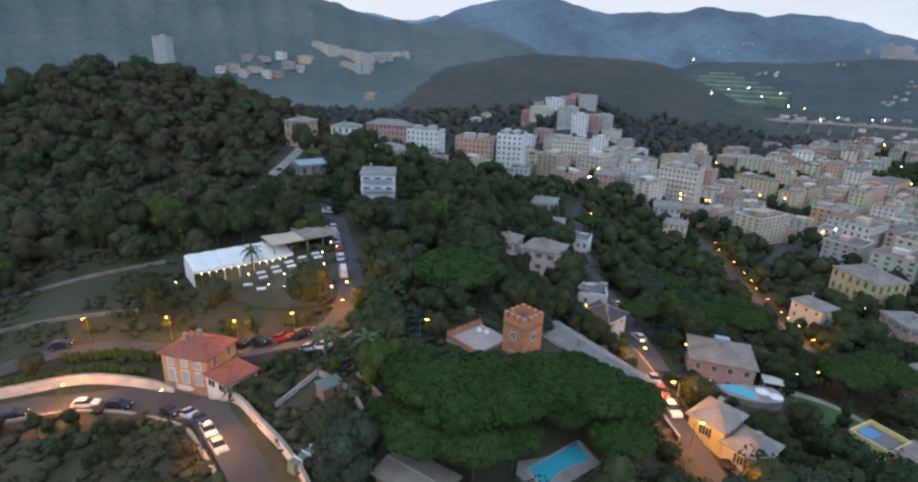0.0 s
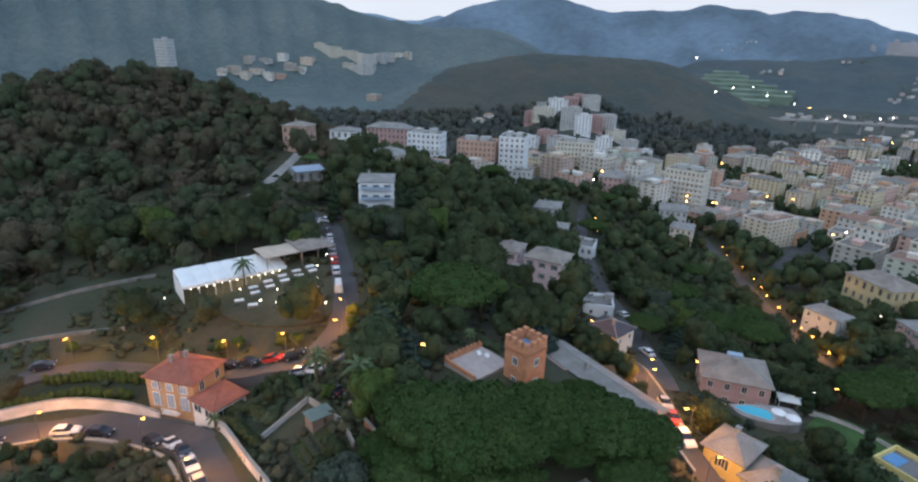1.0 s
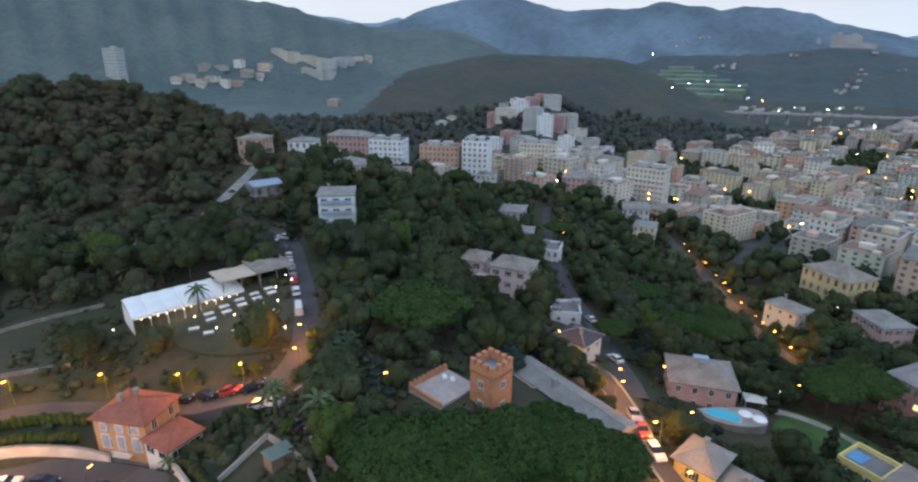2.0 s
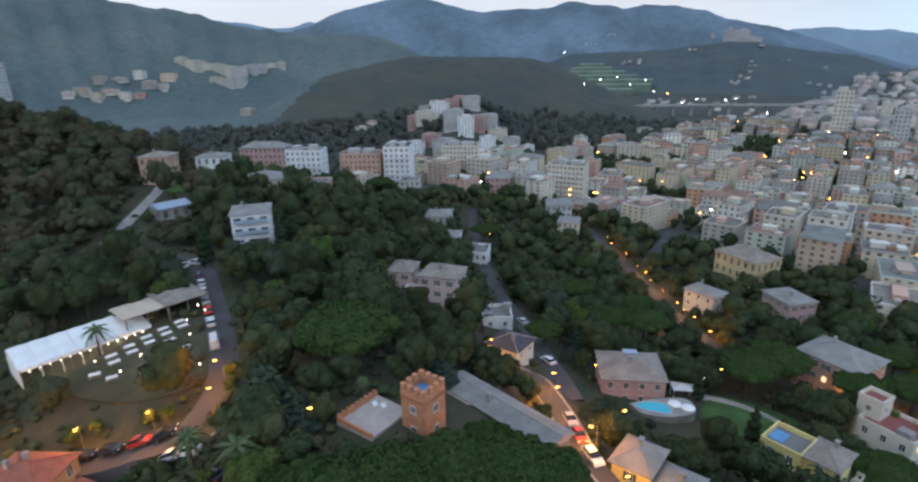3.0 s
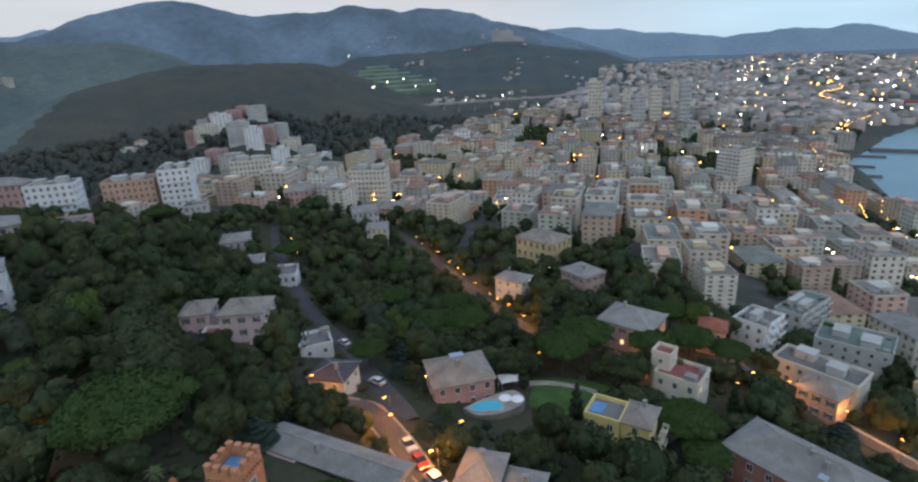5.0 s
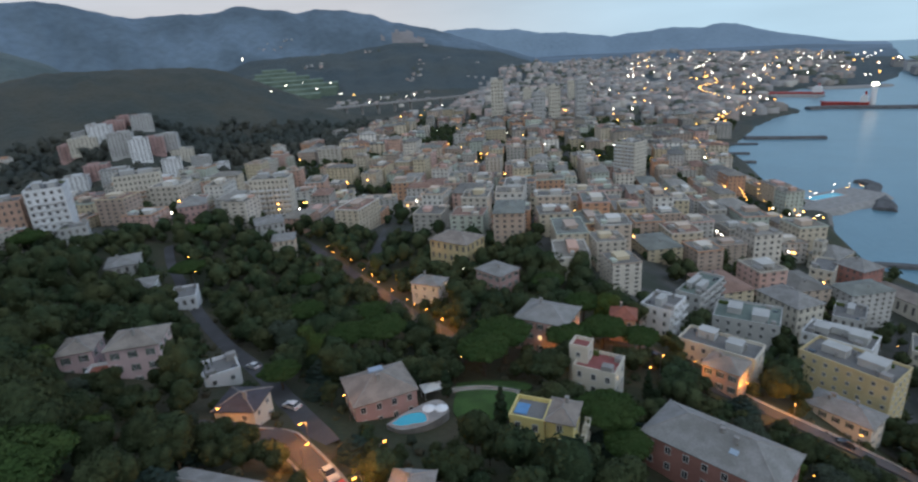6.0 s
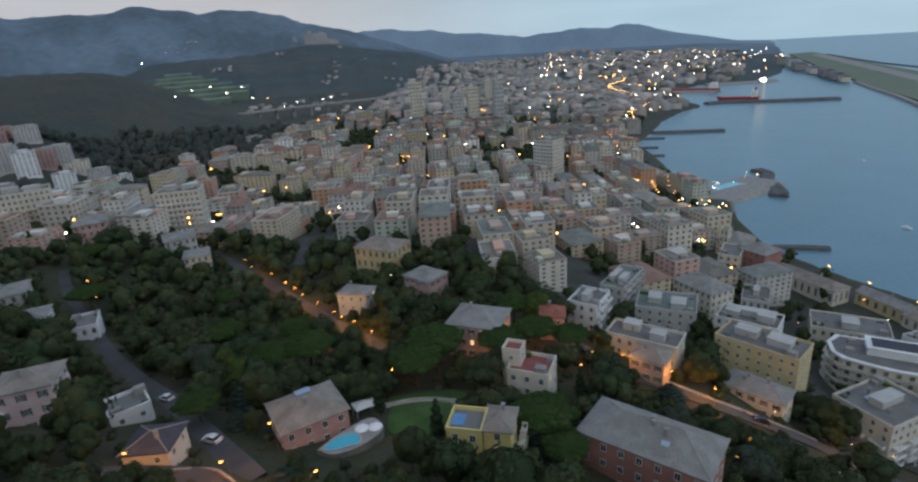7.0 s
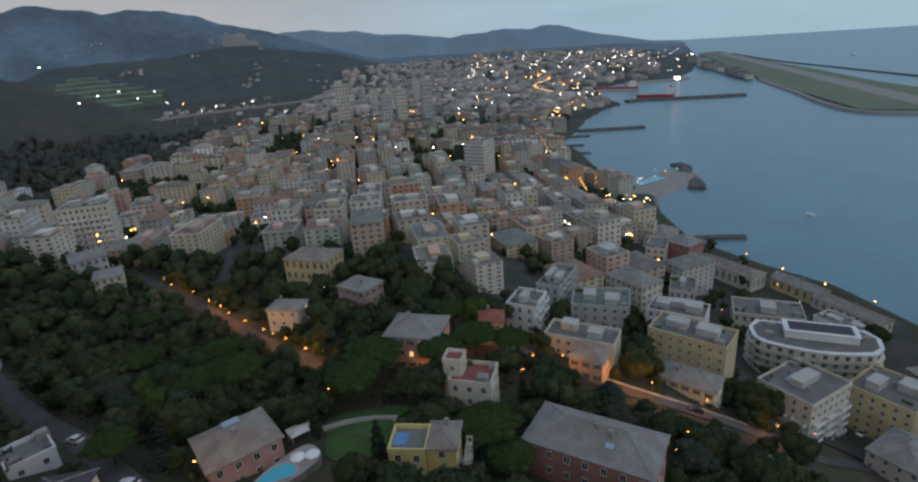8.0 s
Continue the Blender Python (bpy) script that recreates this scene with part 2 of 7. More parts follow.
M["palm"] = mat("palm fronds", (0.07, 0.10, 0.04), 0.7, 0.3, 0.5, 0.0, per="island")
M["tyre"] = mat("tyre rubber", (0.02, 0.02, 0.02), 0.9, 0.2, 3.0)
M["rim"] = mat("alloy rim", (0.45, 0.45, 0.46), 0.35, 0.1, 3.0, metal=0.9)
M["car_glass"] = mat("dark car glass", (0.02, 0.022, 0.028), 0.08, 0.1, 1.0, spec=0.5)
M["car_white"] = mat("white car paint", (0.62, 0.62, 0.63), 0.3, 0.05, 1.0, spec=0.5)
M["car_silver"] = mat("silver car paint", (0.38, 0.39, 0.41), 0.3, 0.05, 1.0, spec=0.5)
M["car_dark"] = mat("dark car paint", (0.03, 0.032, 0.04), 0.25, 0.1, 1.0, spec=0.5)
M["car_red"] = mat("red car paint", (0.40, 0.025, 0.02), 0.3, 0.05, 1.0, spec=0.5)
M["steel"] = mat("galvanised steel", (0.2, 0.2, 0.21), 0.5, 0.2, 2.0, metal=0.7)
M["white_paint"] = mat("white painted wood", (0.72, 0.72, 0.72), 0.6, 0.08, 1.0)
M["timber"] = mat("grey timber boards", (0.22, 0.18, 0.15), 0.85, 0.25, 1.2, 0.02)
M["hull_red"] = mat("red hull paint", (0.36, 0.05, 0.04), 0.6, 0.15, 0.1)
M["runway_grass"] = mat("airfield grass", (0.13, 0.175, 0.12), 0.95, 0.2, 0.01, 0.0, other=(0.16, 0.18, 0.13))
M["terrace_grass"] = mat("nursery beds", (0.16, 0.21, 0.16), 0.95, 0.4, 0.03, 0.0, other=(0.1, 0.14, 0.11), fine=6)
M["lamp_orange"] = glow("sodium lamp", (1.0, 0.36, 0.05), 12.0)
M["lamp_white"] = glow("white lamp", (1.0, 0.86, 0.62), 5.0)
M["lamp_far"] = glow("far sodium lamp", (1.0, 0.45, 0.09), 9.0)
M["lamp_far_white"] = glow("far white lamp", (1.0, 0.90, 0.74), 9.0)
M["pool"] = mat("pool water", (0.06, 0.42, 0.55), 0.12, 0.06, 0.4, 0.01, spec=0.5)
# sea: dark water with small waves
M["sea"] = mat("sea water", (0.1, 0.205, 0.265), 0.32, 0.1, 0.02, 0.0, spec=0.5)
_t = M["sea"].node_tree
_w = _t.nodes.new("ShaderNodeTexNoise")
_w.inputs["Scale"].default_value, _w.inputs["Detail"].default_value = 0.35, 5
_c = _t.nodes.new("ShaderNodeTexCoord")
_b = _t.nodes.new("ShaderNodeBump")
_b.inputs["Strength"].default_value, _b.inputs["Distance"].default_value = 0.7, 0.35
_t.links.new(_c.outputs["Object"], _w.inputs["Vector"])
_t.links.new(_w.outputs[0], _b.inputs["Height"])
_t.links.new(_b.outputs[0], _t.nodes["Principled BSDF"].inputs["Normal"])


# ---- helpers for building ----
class Geo:
    """Gathers faces and turns them into one mesh object."""

    def __init__(self):
        self.v, self.f, self.m = [], [], []

    def poly(self, pts, mi=0):
        n = len(self.v)
        self.v += [tuple(p) for p in pts]
        self.f.append(tuple(range(n, n + len(pts))))
        self.m.append(mi)
        return self

    def box(self, x0, x1, y0, y1, z0, z1, mi=0, top=None):
        """A box; top: how far the upper face draws in on each side."""
        t = top or 0.0
        n = len(self.v)
        self.v += [(x0, y0, z0), (x1, y0, z0), (x1, y1, z0), (x0, y1, z0), (x0 + t, y0 + t, z1), (x1 - t, y0 + t, z1), (x1 - t, y1 - t, z1), (x0 + t, y1 - t, z1)]
        for q in ((3, 2, 1, 0), (4, 5, 6, 7), (0, 1, 5, 4), (1, 2, 6, 5), (2, 3, 7, 6), (3, 0, 4, 7)):
            self.f.append(tuple(n + k for k in q))
            self.m.append(mi)
        return self

    def tube(self, a, b, r0, r1, n=8, mi=0):
        a, b = Vector(a), Vector(b)
        w = (b - a).normalized()
        u = w.orthogonal().normalized()
        s = w.cross(u)
        k = len(self.v)
        for c, r in ((a, r0), (b, r1)):
            for i in range(n):
                g = 2 * math.pi * i / n
                self.v.append(tuple(c + r * (math.cos(g) * u + math.sin(g) * s)))
        for i in range(n):
            j = (i + 1) % n
            self.f.append((k + i, k + j, k + n + j, k + n + i))
            self.m.append(mi)
        self.f += [tuple(k + i for i in reversed(range(n))), tuple(k + n + i for i in range(n))]
        self.m += [mi, mi]
        return self

    def data(self, name, mats):
        me = bpy.data.meshes.new(name)
        me.from_pydata(self.v, [], self.f)
        for m in mats:
            me.materials.append(M[m])
        if len(mats) > 1:
            me.polygons.foreach_set("material_index", self.m)
        me.update()
        return me

    def ob(self, name, mats, parent=None, label="", smooth=False):
        mats = [mats] if isinstance(mats, str) else mats
        return put(name, self.data(name, mats), parent, label, smooth)


def put(name, me, parent=None, label="", smooth=False, at=None):
    o = new(name, me)
    if smooth:
        me.polygons.foreach_set("use_smooth", [True] * len(me.polygons))
    if parent:
        o.parent = parent
    if at is not None:
        o.matrix_basis = at
    if label:
        o["label"] = label
    return o


def thing(name, x, y, z, a, label, category, group="", kind=""):
    e = new(name)
    e.matrix_basis = pose(x, y, z, 0, 0, a)
    e.empty_display_size = 0.5
    return tagged(e, label, category, group, kind)


def arrays(name, v, faces, material):
    """A mesh from numpy arrays of corners and of faces with four corners, or three where the fourth is -1. Beside such leaves the four-sided faces are smooth."""
    faces = np.asarray(faces)
    three = faces[:, 3] < 0
    total = np.where(three, 3, 4).astype(np.int32)
    me = bpy.data.meshes.new(name)
    me.vertices.add(len(v))
    me.vertices.foreach_set("co", np.asarray(v, np.float32).ravel())
    me.loops.add(int(total.sum()))
    me.loops.foreach_set("vertex_index", faces.ravel()[faces.ravel() >= 0].astype(np.int32))
    me.polygons.add(len(faces))
    me.polygons.foreach_set("loop_start", np.concatenate([[0], np.cumsum(total)[:-1]]).astype(np.int32))
    me.polygons.foreach_set("loop_total", total)
    if three.any():
        me.polygons.foreach_set("use_smooth", ~three)
    me.materials.append(M[material])
    me.update(calc_edges=True)
    return me


def along(pts, step):
    """Points every step metres on a smooth line through pts (x, y)."""
    p = [Vector((*q[:2], 0)) for q in pts]
    p = [2 * p[0] - p[1]] + p + [2 * p[-1] - p[-2]]
    out = []
    for a, b, c, d in zip(p, p[1:], p[2:], p[3:]):
        k = max(1, int((c - b).length / step))
        for i in range(k):
            t = i / k
            out.append(0.5 * ((2 * b) + (c - a) * t + (2 * a - 5 * b + 4 * c - d) * t * t + (3 * b - a - 3 * c + d) * t * t * t))
    out.append(p[-2])
    return [(q.x, q.y) for q in out]


# ---- the land ----
KNOLL_X, KNOLL_Y, KNOLL_S = [-260, -180, -100, -20, 60, 140, 220], [-20, 70, 160, 250, 340], 68.0
# broad rises of the land, row by row from south to north
KNOLLS = [-1.8, -11.7, -8.1, 10.8, 17.1, -5.9, -11.7, -0.7, -5.6, 25.3, 26.1, 6.6, 20.5, -6.1, 5.0, 10.1, -5.5, 24.9, -4.2, 10.7, 12.5, 5.1, 20.3, 11.0, 31.4, -11.3, 1.4, 14.7, 31.0, 36.1, 22.1, -11.4, 27.1, 3.8, -7.0]
# shoreline, walked with the land on the left
COAST = [(120, -190), (285, -25), (320, 8), (336, 42), (358, 76), (372, 90), (415, 116), (452, 128), (470, 150), (520, 195), (600, 245),
         (632, 268), (650, 286), (745, 302), (830, 322), (937, 330), (1010, 318), (1130, 400), (1250, 440), (1380, 440), (1480, 330),
         (1700, 330), (2300, 420), (4900, 1000)]


def inland(x, y):
    """Metres from the shore, negative over the sea."""
    best = np.full(np.shape(x), 1e9)
    side = np.zeros(np.shape(x))
    for (ax, ay), (bx, by) in zip(COAST[:-1], COAST[1:]):
        dx, dy = bx - ax, by - ay
        s = np.clip(((x - ax) * dx + (y - ay) * dy) / (dx * dx + dy * dy), 0, 1)
        d = np.hypot(x - ax - s * dx, y - ay - s * dy)
        c = (dx * (y - ay) - dy * (x - ax)) / math.hypot(dx, dy)
        near = (d < best - 1e-6) | ((np.abs(d - best) < 1e-6) & (np.abs(c) > np.abs(side)))
        side = np.where(near, c, side)
        best = np.minimum(best, d)
    return np.where(side >= 0, best, -best)


# far ridges: how far off, their near and far widths, and the crest as azimuth from north and elevation seen from the hilltop
RIDGES = [
    (3500, 900, 700, [(-8, 1.5), (-4, 2.6), (-2, 3.3), (0.2, 4.3), (3.5, 5.2), (6.5, 5.5), (9, 5.15), (11.5, 4.5), (15, 4.15), (19, 4.2), (22, 4.65), (25, 4.25), (28, 4.0), (31, 4.3), (33.5, 3.9), (36, 2.9),
                      (38, 2.7), (40, 1.9), (43, 0.9), (46, 0.1), (49, -1.1), (54, -2.4)]),
    (4450, 420, 300, [(-30, 3), (-13, 3.85), (-9, 3.5), (-5.2, 3.0), (-2.5, 3.45), (2, 3.4), (12, 2.5), (38, 1.5), (41.5, 1.75), (44, 1.95), (48, 1.45), (52, 0.95), (56, 0.4), (60, 0.4), (64.5, 0.65), (67.5, 0.6),
                      (71, -0.3), (75, -1.2), (80, -2)]),
    (1900, 900, 500, [(-75, 7), (-45, 7.6), (-30, 6.8), (-20, 5.5), (-13.3, 4.15), (-10.2, 3.35), (-7, 2.85), (-4, 2.5), (0, 2.15), (3, 1.85), (6.6, 0.95), (10, -0.8), (14, -3)]),
    (1250, 620, 380, [(-9, -5), (-6, -3.6), (-3, -2.0), (0, -1.0), (3, -0.5), (6, 0.2), (9, 0.3), (13, 0.15), (16.5, 0.1), (19.5, -0.2), (22.9, -1.6), (26.3, -3.2), (30, -5), (34, -6.3)]),
    (2300, 1150, 500, [(18, -1.5), (22, -0.3), (25, 0.1), (28, 0.3), (32, 0.5), (37.5, 0.8), (40, 0.5), (43, 0.0), (48.5, -1.3), (52.5, -2.6), (56, -3)]),
]
# single hills: azimuth, distance, crest, widths in degrees and metres
HILLS = [(12.0, 730, 74, 7, 160), (27.5, 1000, 50, 5, 150), (62, 2900, 55, 5, 300)]


# local rises and dips: place, height, spread
DENTS = [(76, 93, 3.6, 9), (8, 76, 7, 20), (-52, 86, -12, 26), (30, 60, 3, 20), (167, 92, -4, 25), (152, 64, 3, 20), (133, 94, 4, 20), (-47, 91, -3, 9), (-40, 86, -2.5, 6)]


def ground(x, y):
    """Height of the land at x, y (arrays)."""
    x, y = np.asarray(x, float), np.asarray(y, float)
    n = inland(x, y)
    low = 2.5 + 0.055 * np.clip(n, 0, 420) + 0.01 * np.clip(n - 420, 0, 3000)
    k = 0
    for cy in KNOLL_Y:
        for cx in KNOLL_X:
            low = low + KNOLLS[k] * np.exp(-((x - cx) ** 2 + (y - cy) ** 2) / (2 * KNOLL_S ** 2))
            k += 1
    for cx, cy, h, s in DENTS:
        low = low + h * np.exp(-((x - cx) ** 2 + (y - cy) ** 2) / (2 * s * s))
    r, az = np.hypot(x, y), np.degrees(np.arctan2(x, y))
    far = np.zeros(np.shape(x))
    for a, d, h, wa, wr in HILLS:
        far = far + (h * np.exp(-((az - a) / wa) ** 2 - ((r - d) / wr) ** 2)) ** 5
    for d, near_w, far_w, crest in RIDGES:
        a = np.array([c[0] for c in crest], float)
        h = np.array([127 + d * math.tan(radians(c[1])) for c in crest])
        top = sum(np.interp(az + k, a, h, 0, 0) for k in (-0.8, 0, 0.8)) / 3
        u = np.clip(np.where(r < d, (d - r) / near_w, (r - d) / far_w), 0, 1)
        # spurs and gullies run down the faces
        top = top * (1 - 0.10 * u * (1 + np.sin(az * 2.3 + d + r * 0.002)))
        far = far + np.clip(top * (0.5 + 0.5 * np.cos(np.pi * u)), 0, None) ** 5
    far = far ** 0.2
    z = (np.clip(low, 2.0, None) ** 5 + far ** 5) ** 0.2
    return np.where(n < 0, np.clip(2.0 + n * 0.6, -6, 2), np.minimum(z, 2.0 + 1.1 * np.clip(n, 0, None)))


_gx, _gy = np.arange(-300, 720, 3.0), np.arange(-150, 720, 3.0)
_grid = ground(*np.meshgrid(_gx, _gy, indexing="ij")).tolist()


def gz(x, y):
    """Height of the land at one place."""
    i, j = (x + 300) / 3.0, (y + 150) / 3.0
    a, b = int(i), int(j)
    if i < 0 or j < 0 or a >= len(_gx) - 1 or b >= len(_gy) - 1:
        return float(ground(np.array([x], float), np.array([y], float))[0])
    u, v = i - a, j - b
    return (_grid[a][b] * (1 - u) + _grid[a + 1][b] * u) * (1 - v) + (_grid[a][b + 1] * (1 - u) + _grid[a + 1][b + 1] * u) * v


ROADS = []   # (points, half width) of every road, kept clear of trees and houses


def ribbon(name, pts, half, material, lift=0.12, kind="structure", label="", category="road", edge=True, crown=0.0):
    """A road draped over the land, level from side to side, with a skirt down into the ground."""
    line = along(pts, 2.5)
    ROADS.append((line, half))
    g = Geo()
    zs = [max(gz(x, y), gz(x + 1.5, y), gz(x - 1.5, y), gz(x, y + 1.5), gz(x, y - 1.5)) for x, y in line]
    rows = []
    for i, (x, y) in enumerate(line):
        ax, ay = line[max(i - 1, 0)]
        bx, by = line[min(i + 1, len(line) - 1)]
        l = math.hypot(bx - ax, by - ay) or 1
        nx, ny = -(by - ay) / l, (bx - ax) / l
        k = [zs[j] for j in range(max(0, i - 2), min(len(zs), i + 3))]
        z = sum(k) / len(k) + lift
        rows.append([(x + nx * s, y + ny * s, z + dz) for s, dz in ((half, -2.5), (half, 0), (0, crown), (-half, 0), (-half, -2.5))])
    for r, q in zip(rows, rows[1:]):
        for j in range(4):
            g.poly([r[j], q[j], q[j + 1], r[j + 1]])
    o = g.ob(name, material)
    tagged(o, label, category, "", kind)
    return rows


def low_wall(name, pts, height, thick, material, label, category="wall", cap=None):
    """A free-standing wall along a line, with a coping."""
    line = along(pts, 2.0)
    g = Geo()
    for a, b in zip(line, line[1:]):
        l = math.hypot(b[0] - a[0], b[1] - a[1]) or 1
        nx, ny = -(b[1] - a[1]) / l * thick / 2, (b[0] - a[0]) / l * thick / 2
        za, zb = gz(*a), gz(*b)
        for k, (lo, hi, t, mi) in enumerate(((-1.5, height, 1.0, 0), (height, height + 0.1, 1.35, 1))):
            c = [(a[0] + nx * t, a[1] + ny * t), (a[0] - nx * t, a[1] - ny * t), (b[0] - nx * t, b[1] - ny * t), (b[0] + nx * t, b[1] + ny * t)]
            zz = [za, za, zb, zb]
            lo_p = [(p[0], p[1], z + lo) for p, z in zip(c, zz)]
            hi_p = [(p[0], p[1], z + hi) for p, z in zip(c, zz)]
            g.poly(hi_p, mi)
            for i in range(4):
                j = (i + 1) % 4
                g.poly([lo_p[i], lo_p[j], hi_p[j], hi_p[i]], mi)
    o = g.ob(name, [material, cap or material])
    return tagged(o, label, category, "", "structure")


# one sheet of ground: rings round the hilltop, fine near and wide far off
_az = np.radians(np.concatenate([np.arange(-180, -70, 5.0), np.arange(-70, 110, 0.7), np.arange(110, 180.1, 5.0)]))
_r = np.concatenate([[0.0], np.arange(8, 260, 3.0), 260 * 1.018 ** np.arange(0, 100)])
_r = np.concatenate([_r[_r < 1500], [1500.0]])
_R, _A = np.meshgrid(_r, _az, indexing="ij")
_X, _Y = _R * np.sin(_A), _R * np.cos(_A)
_Z = ground(_X, _Y)
# treetops roughen the wooded slopes beyond the town
_rough = np.array([noise.noise((x * 0.05, y * 0.05, 5.0)) + 0.7 * noise.noise((x * 0.13, y * 0.13, 1.0)) for x, y in zip(_X.ravel(), _Y.ravel())]).reshape(_X.shape)
_Z = _Z + 4.5 * _rough * np.clip((_R - 500) / 200, 0, 1) * np.clip((1440 - _R) / 150, 0, 1) * np.clip((_Z - 30) / 20, 0, 1)
_n = len(_az)
_i, _j = np.meshgrid(np.arange(len(_r) - 1), np.arange(_n - 1), indexing="ij")
_q = np.stack([_i * _n + _j, _i * _n + _j + 1, (_i + 1) * _n + _j + 1, (_i + 1) * _n + _j], -1).reshape(-1, 4)
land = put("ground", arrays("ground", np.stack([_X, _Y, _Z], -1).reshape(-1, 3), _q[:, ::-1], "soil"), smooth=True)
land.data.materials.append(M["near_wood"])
# the outer slopes take a base colour with haze mixed in
land.data.materials.append(M["mid_hill_haze"])
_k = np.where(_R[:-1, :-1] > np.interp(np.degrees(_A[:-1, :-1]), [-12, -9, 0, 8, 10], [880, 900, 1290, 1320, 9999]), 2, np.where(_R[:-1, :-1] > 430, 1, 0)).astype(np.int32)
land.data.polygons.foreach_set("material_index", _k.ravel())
tagged(land, "scrubby hill ground falling to the shore", "ground", "", "structure")

# the distant ranges, out to the horizon
_az = np.radians(np.arange(-75, 112, 0.35))
_r = 1490 * 1.0135 ** np.arange(0, 88)
_R, _A = np.meshgrid(_r, _az, indexing="ij")
_X, _Y = _R * np.sin(_A), _R * np.cos(_A)
_Z = ground(_X, _Y)
for s, h in ((0.004, 26), (0.011, 10), (0.03, 4)):
    _nz = np.array([noise.noise((x * s, y * s, 3.1)) for x, y in zip(_X.ravel(), _Y.ravel())]).reshape(_X.shape)
    _Z = _Z + h * _nz * np.clip((_Z - 25) / 120, 0, 1) * np.clip((_R - 1500) / 250, 0, 1)
_Z[0] -= 2.0
_n = len(_az)
_i, _j = np.meshgrid(np.arange(len(_r) - 1), np.arange(_n - 1), indexing="ij")
_q = np.stack([_i * _n + _j, _i * _n + _j + 1, (_i + 1) * _n + _j + 1, (_i + 1) * _n + _j], -1).reshape(-1, 4)
ranges = put("backdrop_hills", arrays("backdrop_hills", np.stack([_X, _Y, _Z], -1).reshape(-1, 3), _q[:, ::-1], "far_hill_haze"), smooth=True)
ranges.data.materials.append(M["mid_hill_haze"])
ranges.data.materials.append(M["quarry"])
for _m in ("valley_side", "far_range_haze"):
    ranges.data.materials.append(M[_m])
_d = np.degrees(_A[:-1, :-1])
# haze by distance: farther faces get paler, bluer base colours
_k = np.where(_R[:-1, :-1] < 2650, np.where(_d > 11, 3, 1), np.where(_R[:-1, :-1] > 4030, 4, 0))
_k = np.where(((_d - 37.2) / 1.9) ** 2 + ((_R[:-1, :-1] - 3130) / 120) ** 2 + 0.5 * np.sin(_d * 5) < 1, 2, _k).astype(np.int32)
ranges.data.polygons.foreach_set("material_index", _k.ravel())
tagged(ranges, "wooded mountain ranges on the skyline, blue haze in their colour", "mountains", "", "structure")

# the sea
g = Geo()
g.poly([(-2000, -4700, 0), (4800, -4700, 0), (4800, 1300, 0), (900, 700, 0), (100, -60, 0), (-2000, -1500, 0)])
tagged(g.ob("water", "sea"), "calm blue grey evening sea in the bay", "sea", "", "structure")

# ---- roads and garden walls ----
ribbon("road", [(-140, 66), (-108, 72), (-86, 77.4), (-72, 81.3), (-65, 83.9), (-57, 84.4), (-47.3, 82), (-38, 75.3), (-30.2, 65.3), (-24, 57.2), (-19.2, 50.8), (-14, 40), (-12, 20)],
       3.4, "asphalt", label="curved asphalt road lit orange by street lamps")
ribbon("road", [(-140, 84), (-93, 87.4), (-84.7, 90.6), (-79.8, 94.5), (-73.7, 97.4), (-61.2, 98.3), (-42.1, 96.0), (-31.2, 92), (-25, 91), (-21.6, 95), (-20.7, 101.5), (-22.1, 112.6),
                (-25.8, 126.8), (-30.2, 141.4), (-35, 156.5), (-43, 168), (-60, 178)], 2.6, "asphalt", label="hill road with cars parked along it")
ribbon("road", [(22, 121), (30.3, 114.5), (36.5, 106), (37.5, 100), (36.2, 87), (34.6, 75), (35.8, 67.4), (37, 61.8), (38.4, 55), (41, 40)], 1.7, "asphalt",
       label="narrow walled lane lit orange")
ribbon("road", [(70, 300), (64.5, 278), (60.5, 250), (55, 210), (51.5, 175), (49.8, 147), (46.3, 122), (44.4, 108.5), (43, 98)], 2.2, "asphalt", label="grey residential street")
ribbon("road", [(131, 285), (129.3, 261.7), (126.7, 240), (123.8, 220), (118, 193.5), (111.4, 169), (107.3, 152.5), (103.6, 138), (96, 124)], 2.3, "asphalt",
       label="street lit by a row of orange lamps")
ribbon("road", [(129, 100), (131.5, 88), (130, 79.7), (130.2, 71), (134.5, 61.7), (139.5, 52), (147.4, 41), (155.3, 30), (158, 22), (163, 13), (171, 5.8), (182, -6)], 2.0, "asphalt",
       label="lane between garden walls lit orange")
ribbon("road", [(137, 228), (145, 238), (159, 252), (176, 272)], 3.0, "asphalt", label="open grey street between trees")
ribbon("road", [(-86, 169.5), (-80, 176), (-72, 184), (-69.5, 197.5), (-68, 229.7), (-69, 246)], 2.0, "concrete", label="pale track up the hillside", category="track")
low_wall("wall_garden", [(-108, 76.5), (-86, 81.3), (-76, 84.6), (-67, 88.0), (-56, 88.4), (-50, 87)], 2.0, 0.35, "white_wall", "long white plastered retaining wall beside the road", cap="kerb")
low_wall("wall_garden", [(-37.5, 81), (-33.4, 75.5), (-26.5, 66.2), (-20.2, 58.6), (-15.3, 51.5), (-10.5, 40)], 1.7, 0.35, "white_wall", "white plastered wall along the road", cap="kerb")
